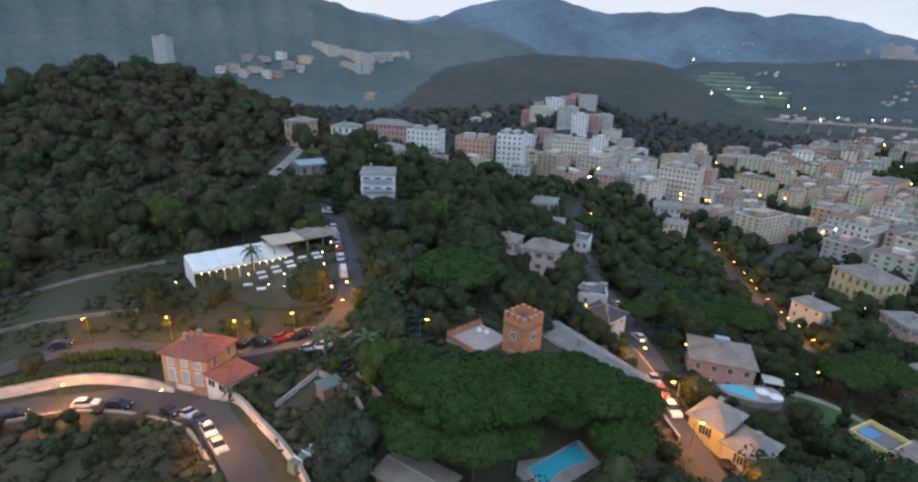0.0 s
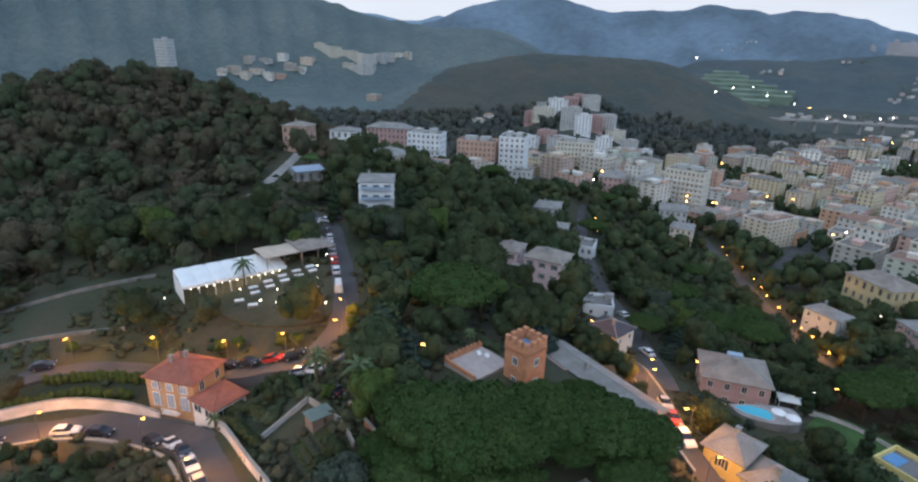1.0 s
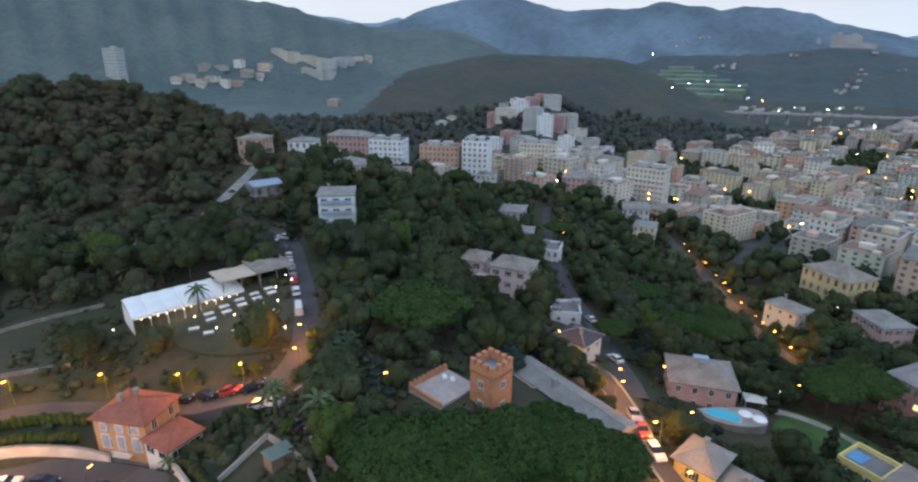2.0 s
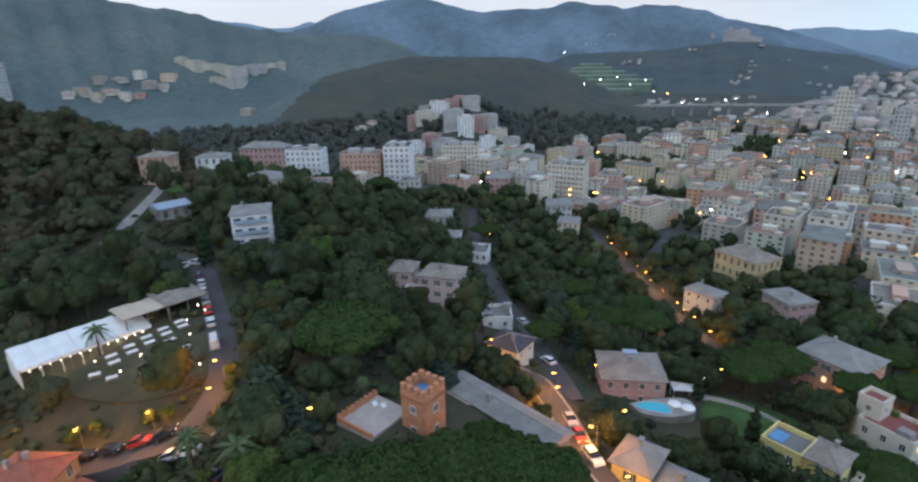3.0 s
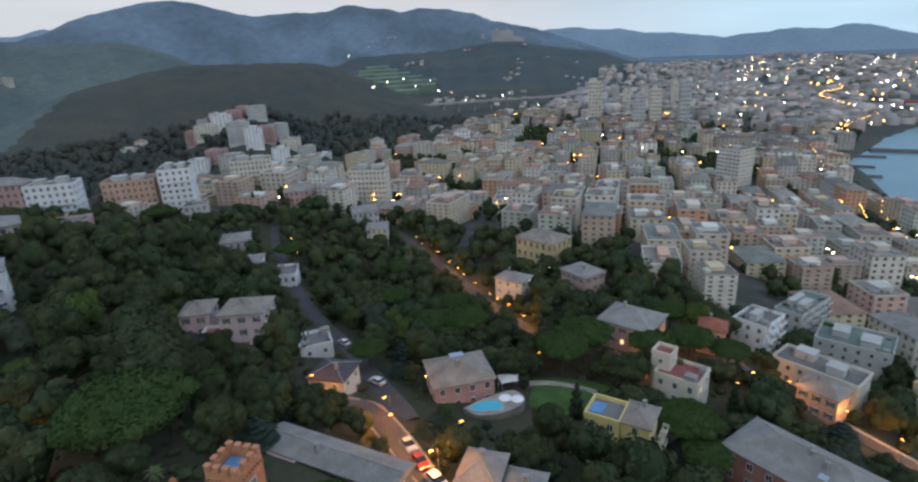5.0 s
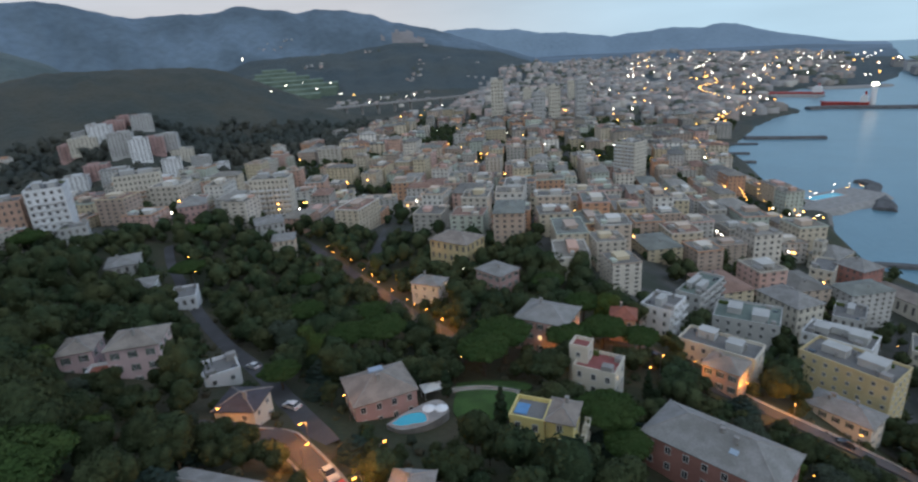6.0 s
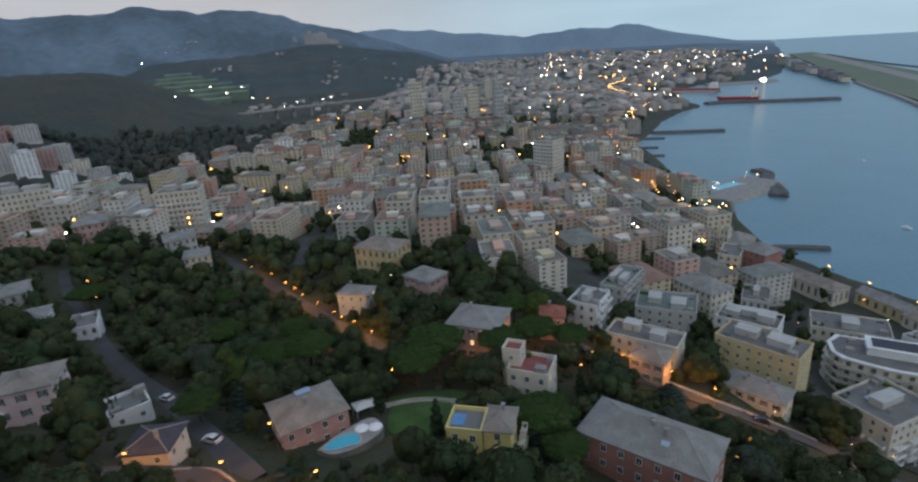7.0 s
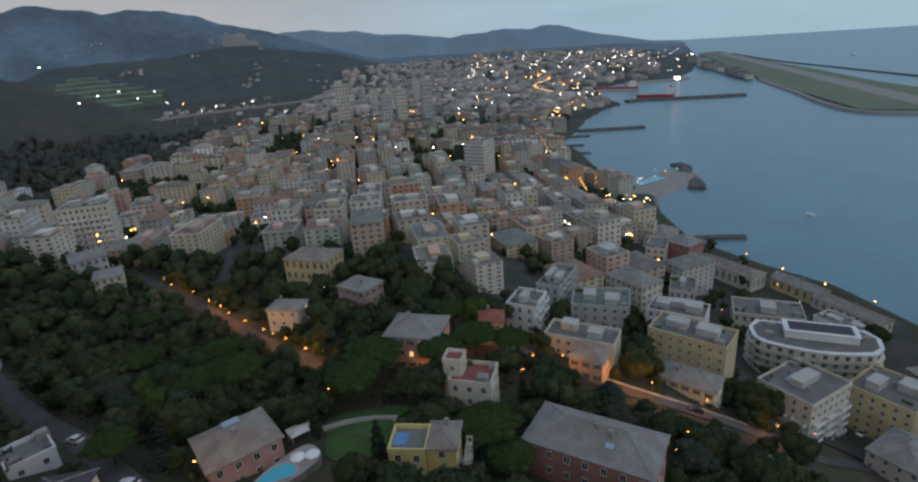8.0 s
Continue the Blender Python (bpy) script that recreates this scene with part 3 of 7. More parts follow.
low_wall("kerb", [(-108, 68.4), (-86, 73.6), (-73, 77.4), (-65, 79.9), (-57, 80.4), (-49.4, 78.3), (-41, 72.2), (-33.4, 62.8), (-27.2, 54.8), (-22.4, 48.6)], 0.45, 0.4, "kerb", "low stone parapet on the outer edge of the road", "parapet")
low_wall("wall_lane", [(24, 117.5), (32.4, 111.3), (39.2, 105), (39.8, 100), (38.4, 87), (36.7, 77)], 1.3, 0.3, "orange_wall", "terracotta plastered wall along the lane", cap="kerb")
low_wall("wall_lane", [(33.9, 93), (32.6, 80), (32.5, 72), (33.7, 66)], 1.0, 0.3, "stone", "low stone wall along the lane", cap="kerb")
low_wall("wall_garden", [(132.4, 71.5), (136.6, 62.6), (141.6, 53.2), (149.5, 42.4), (157.5, 31)], 1.1, 0.25, "white_wall", "white wall along the lane", cap="kerb")
low_wall("wall_garden", [(73.5, 103), (79.8, 98), (86.4, 91.8)], 1.0, 0.35, "white_wall", "pale wall at the edge of the lawn", cap="kerb")
low_wall("wall_garden", [(-13.5, 72), (-9.4, 66), (-4.4, 58.5), (0.5, 52)], 1.1, 0.3, "orange_wall", "terracotta garden wall under the pines", cap="kerb")
low_wall("wall_garden", [(-21.5, 83.5), (-17, 87.5), (-14, 92)], 1.0, 0.3, "white_wall", "white gate wall beside the road", cap="kerb")
low_wall("wall_garden", [(-19.3, 79), (-14.6, 74.5)], 0.9, 0.25, "white_wall", "white balustrade by the parking place", cap="kerb")

# paved ground of the town by the shore
CITY = [(168, 40), (172, 60), (158, 96), (170, 130), (178, 228), (128, 322), (32, 318), (-34, 288), (-20, 345), (40, 470), (95, 570), (190, 545), (330, 575), (470, 700),
        (640, 800), (900, 930), (1250, 830), (1330, 480), (1120, 415), (1000, 335), (940, 345), (820, 335), (645, 300), (515, 205), (455, 140), (412, 125), (352, 82), (328, 44), (312, 12),
        (278, -16), (205, -85), (150, -110), (176, -8)]


def inside(x, y, ring):
    odd = False
    for (ax, ay), (bx, by) in zip(ring, ring[1:] + ring[:1]):
        if (ay > y) != (by > y) and x < (bx - ax) * (y - ay) / (by - ay) + ax:
            odd = not odd
    return odd


g = Geo()
for ix in range(-4, 75):
    for iy in range(-8, 56):
        x, y = ix * 18.0, iy * 18.0
        if inside(x + 9, y + 9, CITY):
            g.poly([(px, py, gz(px, py) + 0.35) for px, py in ((x, y), (x + 18, y), (x + 18, y + 18), (x, y + 18))])
tagged(g.ob("pavement", "town_ground"), "grey streets and yards between the town blocks", "pavement", "", "structure")


# ---- houses ----
TAKEN = []   # x, y, radius kept clear of trees and town blocks
HOUSES = []   # x, y, half diagonal, eaves, height, width of every house
RND = random.Random(7)


def window_data(name, w, h, style):
    """A window in one piece: frame, recessed panes, sill and, where the house has them, open shutters. It looks along -y."""
    v, f, m = [], [], []
    t, s = 0.1, w * 0.42 if style == "shutters" else 0.0
    xs = [-w / 2, -w / 2 + t, -0.04, 0.04, w / 2 - t, w / 2]
    if s:
        xs = [xs[0] - s] + xs + [xs[-1] + s]
    zs = [0, t, h - t, h]
    for z in zs:
        v += [(x, -0.09, z) for x in xs]
    n = len(xs)
    for r in range(3):
        for c in range(n - 1):
            q = (r * n + c, r * n + c + 1, (r + 1) * n + c + 1, (r + 1) * n + c)
            k = c - 1 if s else c
            if s and c in (0, n - 2):
                f.append(q)
                m.append(3)
            elif r == 1 and k in (1, 3):
                b = len(v)
                v += [(v[i][0], -0.02, v[i][2]) for i in q]
                for i in range(4):
                    j = (i + 1) % 4
                    f.append((q[i], q[j], b + j, b + i))
                    m.append(0)
                f.append((b, b + 1, b + 2, b + 3))
                m.append(2 if style == "lit" else 1)
            else:
                f.append(q)
                m.append(0)
    ring = list(range(n)) + [n * 2 - 1, n * 3 - 1] + [n * 3 + c for c in reversed(range(n))] + [n * 2, n]
    b = len(v)
    v += [(v[i][0], 0.08, v[i][2]) for i in ring]
    for i in range(len(ring)):
        j = (i + 1) % len(ring)
        f.append((ring[j], ring[i], b + i, b + j))
        m.append(0)
    g = Geo()
    g.v, g.f, g.m = v, f, m
    return g.data(name, ["frame", "pane", "lit_pane", "shutter"])


WIN = {k: window_data("window", *v) for k, v in {"small": (1.0, 1.25, "plain"), "mid": (1.1, 1.6, "plain"), "shut": (1.0, 1.6, "shutters"), "lit": (1.1, 1.5, "lit"),
                                                 "wide": (2.0, 1.5, "plain"), "tall": (1.2, 2.2, "plain")}.items()}


def facade(g, verts, a, b, z0, z1, cols, rows, depth=0.18, pane=1):
    """A wall from a to b with a grid of recessed windows, sharing its corners with the next wall."""
    a, b = Vector((*a, 0)), Vector((*b, 0))
    u = (b - a)
    n = Vector((u.y, -u.x, 0)).normalized()
    ts = [0.0]
    for c in range(cols):
        ts += [(c + 0.3) / cols, (c + 0.7) / cols]
    ts.append(1.0)
    fh = (z1 - z0) / rows
    hs = [z0]
    for r in range(rows):
        hs += [z0 + fh * (r + 0.3), z0 + fh * (r + 0.82)]
    hs.append(z1)

    def vid(p):
        key = (round(p[0], 3), round(p[1], 3), round(p[2], 3))
        if key not in verts:
            verts[key] = len(g.v)
            g.v.append(key)
        return verts[key]

    for r in range(len(hs) - 1):
        for c in range(len(ts) - 1):
            p = [a + u * ts[c], a + u * ts[c + 1], a + u * ts[c + 1], a + u * ts[c]]
            z = [hs[r], hs[r], hs[r + 1], hs[r + 1]]
            q = [vid((k.x, k.y, zz)) for k, zz in zip(p, z)]
            if r % 2 and c % 2:
                i = [vid((k.x - n.x * depth, k.y - n.y * depth, zz)) for k, zz in zip(p, z)]
                for s in range(4):
                    g.f.append((q[s], q[(s + 1) % 4], i[(s + 1) % 4], i[s]))
                    g.m.append(0)
                g.f.append(tuple(i))
                g.m.append(pane)
            else:
                g.f.append(tuple(q))
                g.m.append(0)


def wall_shell(g, w, d, z0, z1, t=0.35):
    """Four walls with thickness and a floor slab at the top."""
    g.box(-w / 2, w / 2, -d / 2, -d / 2 + t, z0, z1)
    g.box(-w / 2, w / 2, d / 2 - t, d / 2, z0, z1)
    g.box(-w / 2, -w / 2 + t, -d / 2 + t, d / 2 - t, z0, z1)
    g.box(w / 2 - t, w / 2, -d / 2 + t, d / 2 - t, z0, z1)


def hip(g, w, d, z, rise, over=0.5, gable=False, caps=None):
    """A pitched roof over a w x d plan whose eaves stand at z, with a fascia and a soffit."""
    a, b = w / 2 + over, d / 2 + over
    e = [(-a, -b, z), (a, -b, z), (a, b, z), (-a, b, z)]
    u = [(x, y, z + 0.16) for x, y, _ in e]
    k = 0.0 if gable else 1.0
    if w >= d:
        r = [(-a + b * k, 0, z + 0.16 + rise), (a - b * k, 0, z + 0.16 + rise)]
        g.poly([u[0], u[1], r[1], r[0]]).poly([u[2], u[3], r[0], r[1]])
        g.poly([u[1], u[2], r[1]]).poly([u[3], u[0], r[0]])
    else:
        r = [(0, -b + a * k, z + 0.16 + rise), (0, b - a * k, z + 0.16 + rise)]
        g.poly([u[1], u[2], r[1], r[0]]).poly([u[3], u[0], r[0], r[1]])
        g.poly([u[0], u[1], r[0]]).poly([u[2], u[3], r[1]])
    g.poly(list(reversed(e)))
    for i in range(4):
        j = (i + 1) % 4
        g.poly([e[i], e[j], u[j], u[i]])
    if caps:
        caps.tube(r[0], r[1], 0.14, 0.14, 5)
        for p in u[:0] if gable else u:
            q = min(r, key=lambda c: (c[0] - p[0]) ** 2 + (c[1] - p[1]) ** 2)
            caps.tube(p, q, 0.1, 0.12, 5)


def chimney(parent, x, y, z, h=1.3, s=0.6):
    g = Geo().box(x - s / 2, x + s / 2, y - s / 2, y + s / 2, z - 0.8, z + h).box(x - s / 2 - 0.1, x + s / 2 + 0.1, y - s / 2 - 0.1, y + s / 2 + 0.1, z + h, z + h + 0.12)
    return g.ob("chimney", "concrete", parent)


def windows(parent, w, d, z0, storeys, fh, kind="mid", gap=2.6, sides="flr", lit=0.012, ground_floor=True, first=None):
    """Rows of windows on the named sides (front, back, left, right)."""
    for side in sides:
        length = w if side in "fb" else d
        n = max(1, int((length - 1.0) / gap))
        for s in range(0 if ground_floor else 1, storeys):
            for i in range(n):
                x = (i + 0.5) * length / n - length / 2
                z = z0 + s * fh + 0.95
                kk = "lit" if RND.random() < lit else kind
                if side == "f":
                    m = pose(x, -d / 2 - 0.01, z)
                elif side == "b":
                    m = pose(-x, d / 2 + 0.01, z, 0, 0, 180)
                elif side == "r":
                    m = pose(w / 2 + 0.01, x, z, 0, 0, 90)
                else:
                    m = pose(-w / 2 - 0.01, -x, z, 0, 0, -90)
                put("window", WIN[kk], parent, at=m)


def balconies(parent, w, d, z0, storeys, fh, side="f", n=2, depth=1.2, material="plaster_white", run=0.0):
    for s in range(1, storeys):
        for i in range(n):
            length = w if side in "fb" else d
            bw = run or length / n * 0.7
            x = (i + 0.5) * length / n - length / 2
            g = Geo().box(x - bw / 2, x + bw / 2, -depth, 0.02, -0.08, 0.08)
            g.box(x - bw / 2, x + bw / 2, -depth, -depth + 0.08, 0.08, 0.95).box(x - bw / 2, x - bw / 2 + 0.08, -depth + 0.08, 0.02, 0.08, 0.95).box(x + bw / 2 - 0.08, x + bw / 2, -depth + 0.08, 0.02, 0.08, 0.95)
            o = g.ob("balcony", material, parent)
            turn = {"f": 0, "r": 90, "b": 180, "l": -90}[side]
            off = {"f": (0, -d / 2), "r": (w / 2, 0), "b": (0, d / 2), "l": (-w / 2, 0)}[side]
            o.matrix_basis = pose(off[0], off[1], z0 + s * fh, 0, 0, turn)


def house(name, x, y, w, d, a, top, fh, wall, roof, style, label, category="house", win="mid", gap=2.6, rise=None, sides="flr", lit=0.012, over=0.5, pent=0, base=None, chim=1):
    """A house: walls down into the slope, storeys of windows, and a roof ('hip', 'gable', 'flat'). top: height of the eaves above the sea."""
    c, s = math.cos(radians(a)), math.sin(radians(a))
    low = min(gz(x + c * u - s * v, y + s * u + c * v) for u in (-w / 2, 0, w / 2) for v in (-d / 2, 0, d / 2))
    z0 = base if base is not None else low
    e = thing(name, x, y, z0, a, label, category)
    h = top - z0
    TAKEN.append((x, y, math.hypot(w, d) / 2))
    HOUSES.append((x, y, math.hypot(w, d) / 2, top, h, w))
    g = Geo()
    n = max(1, int(h / fh))
    if math.hypot(x, y) < 215:
        wall_shell(g, w, d, -2.0, h)
        g.ob("wall", wall, e)
        windows(e, w, d, h - n * fh, n, fh, win, gap, sides, lit)
    else:
        verts, ring = {}, [(-w / 2, -d / 2), (w / 2, -d / 2), (w / 2, d / 2), (-w / 2, d / 2)]
        for k in range(4):
            facade(g, verts, ring[k], ring[(k + 1) % 4], 0, h, max(2, int(math.dist(ring[k], ring[(k + 1) % 4]) / gap)), n)
        g.box(-w / 2 + 0.05, w / 2 - 0.05, -d / 2 + 0.05, d / 2 - 0.05, -4, -0.01)
        g.ob("wall", [wall, "town_window"], e)
    if style in ("hip", "gable"):
        r = Geo()
        caps = Geo()
        hip(r, w, d, h, rise or min(w, d) * 0.26, over, style == "gable", caps)
        caps.ob("ridge_tiles", "terracotta" if roof == "terracotta" else "concrete", r.ob("roof", roof, e))
        for k in range(chim):
            chimney(e, RND.uniform(-w / 4, w / 4), RND.uniform(-d / 5, d / 5), h + (rise or min(w, d) * 0.26) * 0.8)
    else:
        r = Geo().box(-w / 2 + 0.3, w / 2 - 0.3, -d / 2 + 0.3, d / 2 - 0.3, h - 0.3, h + 0.02)
        r.ob("roof", roof, e)
        p = Geo()
        wall_shell(p, w + 0.16, d + 0.16, h - 0.12, h + 0.75, 0.28)
        p.ob("parapet", wall, e)
        for k in range(pent):
            pw, pd = w * RND.uniform(0.18, 0.32), d * RND.uniform(0.28, 0.45)
            pw = min(pw, w / (pent + 0.4))
            px, py = ((k + 0.5) / pent - 0.5) * w * 0.8, RND.uniform(-0.2, 0.2) * d
            ph = RND.uniform(2.1, 2.7)
            q = Geo().box(px - pw / 2, px + pw / 2, py - pd / 2, py + pd / 2, h, h + ph).box(px - pw / 2 - 0.15, px + pw / 2 + 0.15, py - pd / 2 - 0.15, py + pd / 2 + 0.15, h + ph, h + ph + 0.15)
            q.ob("penthouse", "plaster_grey", e)
        if w > 7.5 and d > 7.5:
            for k in range(5):
                kind = ("roof_hut", "skylight", "planter", "roof_hut", "vent")[k]
                bw, bd, bh = {"roof_hut": (0.9, 0.7, 1.3), "skylight": (0.8, 0.6, 0.25), "planter": (1.3, 0.35, 0.7), "vent": (0.3, 0.3, 1.0)}[kind]
                bx, by, f = RND.choice((-0.4, -0.3, 0.3, 0.4)) * w, RND.choice((-0.38, -0.28, 0.28, 0.38)) * d, RND.uniform(0.8, 1.5)
                Geo().box(bx - bw * f, bx + bw * f, by - bd * f, by + bd * f, h, h + bh * f, top=0.05).ob(kind, {"roof_hut": "concrete", "skylight": "pane", "planter": "leaf_light", "vent": "steel"}[kind], e)
            m = Geo().tube((w * 0.2, d * 0.3, h), (w * 0.2, d * 0.3, h + 4.0), 0.04, 0.03, 5)
            m.box(w * 0.2 - 0.8, w * 0.2 + 0.8, d * 0.3 - 0.02, d * 0.3 + 0.02, h + 3.7, h + 3.75).ob("aerial", "steel", e)
        for k in range(chim):
            chimney(e, RND.uniform(-w / 3, w / 3), RND.uniform(-d / 3, d / 3), h + 0.6, 0.9, 0.5)
    return e, h


# the orange house above the road bend
e, h = house("villa", -46.9, 91.6, 9.6, 8.2, -14, 70.4, 3.2, "plaster_orange", "terracotta", "hip", "orange plastered three storey villa with a red tiled hip roof", "house", "tall", 3.0, 1.9, chim=2)
o = Geo().box(-1.6, 1.6, -5.0, -4.1, 1.7, 1.85).ob("balcony", "white_paint", e)
for k in range(9):
    Geo().box(-1.55 + k * 0.38, -1.45 + k * 0.38, -4.98, -4.9, 1.85, 2.62).ob("baluster", "white_paint", o)
Geo().box(-1.6, 1.6, -5.0, -4.88, 2.62, 2.74).ob("rail", "white_paint", o)
for k in range(3):
    for z, w, hh in ((h - 1.9, 0.55, 1.2), (h - 5.3, 0.62, 2.5)):
        x = -2.9 + 2.9 * k
        o = Geo().box(x - w - 0.16, x + w + 0.16, -4.24, -4.1, z - 0.15, z + hh + 0.15).ob("window_surround", "white_paint", e, "white painted window surround")
        Geo().box(x - w, x - 0.05, -4.27, -4.23, z, z + hh).box(x + 0.05, x + w, -4.27, -4.23, z, z + hh).ob("shutter", "metal_blue", o)
Geo().box(-4.9, 4.9, -4.8, -4.1, -2.5, 0.6).ob("terrace", "stone", e)
e, h = house("veranda", -39.0, 86.6, 6.0, 6.2, -32, 68.4, 3.0, "plaster_white", "terracotta", "hip", "glazed veranda annex under a low red tiled roof", "annex", "wide", 2.2, 1.0, chim=0)

# the brick tower with battlements
e = thing("tower", 11.3, 75.9, 79.0, -48, "square brick tower with battlements and a blue roof terrace", "tower")
TAKEN.append((11.3, 75.9, 4))
g = Geo()
wall_shell(g, 4.2, 4.2, -3.0, 7.6, 0.45)
g.ob("wall", "brick", e)
Geo().box(-1.6, 1.6, -1.6, 1.6, 6.5, 6.8).ob("deck", "blue_deck", e, "blue painted roof deck")
for k in range(4):
    for u in (-1.75, -0.6, 0.6, 1.75):
        if k % 2 == 0 or abs(u) < 1:
            q = Geo().box(-0.34, 0.34, -0.26, 0.26, 0, 0.75).box(-0.4, 0.4, -0.32, 0.32, 0.75, 0.85)
            o = q.ob("merlon", "brick", e)
            o.matrix_basis = pose(0, 0, 7.6, 0, 0, 90 * k) @ pose(u, -1.85, 0)
windows(e, 4.2, 4.2, 0.3, 2, 3.2, "small", 2.0)
q = Geo().box(-1.9, 1.9, -1.9, 1.9, 6.0, 6.2)
for k in range(4):
    for u in range(8):
        b = Geo().box(-0.12, 0.12, -0.3, 0.0, -0.35, 0)
        o = b.ob("corbel", "brick", e)
        o.matrix_basis = pose(0, 0, 6.9, 0, 0, 90 * k) @ pose(-1.8 + u * 0.51, -2.1, 0)
# its terrace
e = thing("terrace", 5.0, 78.6, 80.98, 42, "paved roof terrace beside the brick tower", "terrace")
TAKEN.append((5.0, 78.6, 6.0))
Geo().box(-4.2, 3.4, -3.2, 3.4, -4.0, 0.35).ob("slab", "paving", e)
g = Geo()
for x0, x1, y0, y1 in ((-4.2, 3.4, 3.1, 3.4), (-4.2, -3.9, -3.2, 3.1)):
    g.box(x0, x1, y0, y1, 0.35, 1.0)
g.ob("parapet", "brick", e)
for k in range(9):
    Geo().box(-4.1 + k * 0.85, -3.7 + k * 0.85, 3.08, 3.42, 1.0, 1.4).ob("merlon", "brick", e)
for k in range(2):
    u = thing("sun_lounger", 5.3 + k * 1.2, 80.2 - k * 0.7, 80.95, 28, "white sun lounger on the paved terrace", "lounger", "loungers on the terrace")
    Geo().box(-0.35, 0.35, -0.9, 0.55, 0.28, 0.38).ob("seat", "white_paint", u)
    o = Geo().box(-0.35, 0.35, 0, 0.75, 0, 0.08).ob("backrest", "white_paint", u)
    o.matrix_basis = pose(0, 0.53, 0.32, 35, 0, 0)
    for sx in (-0.3, 0.3):
        for sy in (-0.8, 0.5):
            Geo().box(sx - 0.03, sx + 0.03, sy - 0.03, sy + 0.03, 0, 0.28).ob("leg", "white_paint", u)

# villas on the slope
house("villa", 27.9, 156.2, 11.0, 9.5, -30, 70.6, 3.3, "plaster_pink", "slate_brown", "hip", "pale pink villa with a grey slate hip roof among trees", "house", "shut", 2.8, 2.2)
house("villa_wing", 17.5, 164, 7.0, 8.5, -25, 70.2, 3.2, "plaster_pink", "slate_brown", "hip", "lower pink wing with a slate hip roof", "house", "shut", 2.8, 1.7)
house("villa_porch", 19.6, 155.3, 6.0, 5.5, -28, 66.2, 3.2, "plaster_white", "terracotta", "flat", "white porch block with a red tiled terrace roof", "house", "mid", 2.4, chim=0)
house("cottage", 36.2, 117.2, 7.6, 7.2, -48, 68.2, 3.0, "plaster_cream", "slate_dark", "hip", "cream cottage under a dark slate hip roof", "house", "small", 2.6, 1.7)
house("garage", 40.4, 144.2, 7.8, 8.0, -10, 62.0, 3.0, "plaster_white", "roof_flat", "flat", "low white flat roofed building beside the street", "garage", "small", 3.0, chim=0)
e, h = house("villa", 60.6, 108.2, 12.8, 11.2, -19, 63.6, 3.1, "plaster_rose", "slate_brown", "hip", "rose plastered villa with a brown slate hip roof and skylight", "house", "mid", 2.7, 2.6)
Geo().box(-1.5, 1.5, 0.6, 2.3, h + 2.0, h + 2.9).ob("skylight", "metal_blue", e, "pale blue glazed roof lantern")
e, h = house("villa", 74.4, 78.6, 6.4, 6.4, -64, 64.4, 3.0, "plaster_yellow", "roof_flat", "flat", "yellow plastered villa with a railed roof terrace", "house", "mid", 2.3, chim=0)
Geo().box(-2.8, -0.4, -1.6, 1.6, h + 0.02, h + 0.14).ob("deck", "blue_deck", e, "blue covered roof pool deck")
e, h = house("villa_wing", 77.6, 73.6, 5.0, 6.6, -64, 64.8, 3.0, "plaster_yellow", "slate_brown", "hip", "yellow villa block under a tan slate hip roof", "house", "mid", 2.2, 1.5)
balconies(e, 7.0, 7.2, 0.5, 3, 3.0, "r", 2, 1.1, "plaster_cream")
e, h = house("villa", 41.4, 71.2, 5.4, 6.4, -50, 73.4, 3.1, "plaster_yellow", "slate", "hip", "yellow villa lit by the lane lamps, under a grey slate roof", "house", "shut", 2.4, 1.9)
e, h = house("villa_wing", 44.6, 66.4, 5.4, 6.0, -52, 72.0, 3.1, "plaster_cream", "slate", "hip", "cream wing with a grey slate hip roof", "house", "shut", 2.6, 1.8)
house("villa", 102.4, 82.6, 9.4, 8.0, -73, 59.8, 3.1, "plaster_cream", "maroon", "flat", "pale villa with a dark red flat roof", "house", "mid", 2.4, chim=0)
house("villa_tower", 101.6, 86.8, 4.2, 4.2, -73, 63.4, 3.2, "plaster_cream", "maroon", "flat", "square stair tower of the pale villa", "tower", "small", 2.0, chim=0)
e, h = house("institute", 94.6, 52.4, 23.0, 11.5, -88, 59.6, 3.4, "plaster_red", "slate", "hip", "long faded red building under a large grey slate hip roof", "house", "mid", 2.8, 3.4, chim=3)
o = Geo().box(-0.7, 0.7, -0.5, 0.5, 0, 0.25).ob("skylight", "metal_blue", e, "glazed roof window")
o.matrix_basis = pose(3.5, -3.0, h + 1.75, 28, 0, 0)
house("villa", 160, 46.6, 15.6, 8.6, -97, 34.4, 3.2, "plaster_cream", "slate", "hip", "cream two storey house with dark windows and slate roof", "house", "shut", 2.9, 1.8, chim=4)
house("villa", 135.2, 67.6, 8.6, 7.2, -86, 50.6, 3.2, "plaster_peach", "slate_brown", "hip", "peach villa glowing orange in the lane lamps", "house", "shut", 2.5, 1.8)
e, h = house("apartment_block", 146, 73.5, 19.5, 9.0, -85, 49.4, 3.0, "plaster_cream", "roof_flat", "flat", "beige apartment block with an attic storey and terraces", "apartments", "mid", 2.6, pent=2, chim=3)
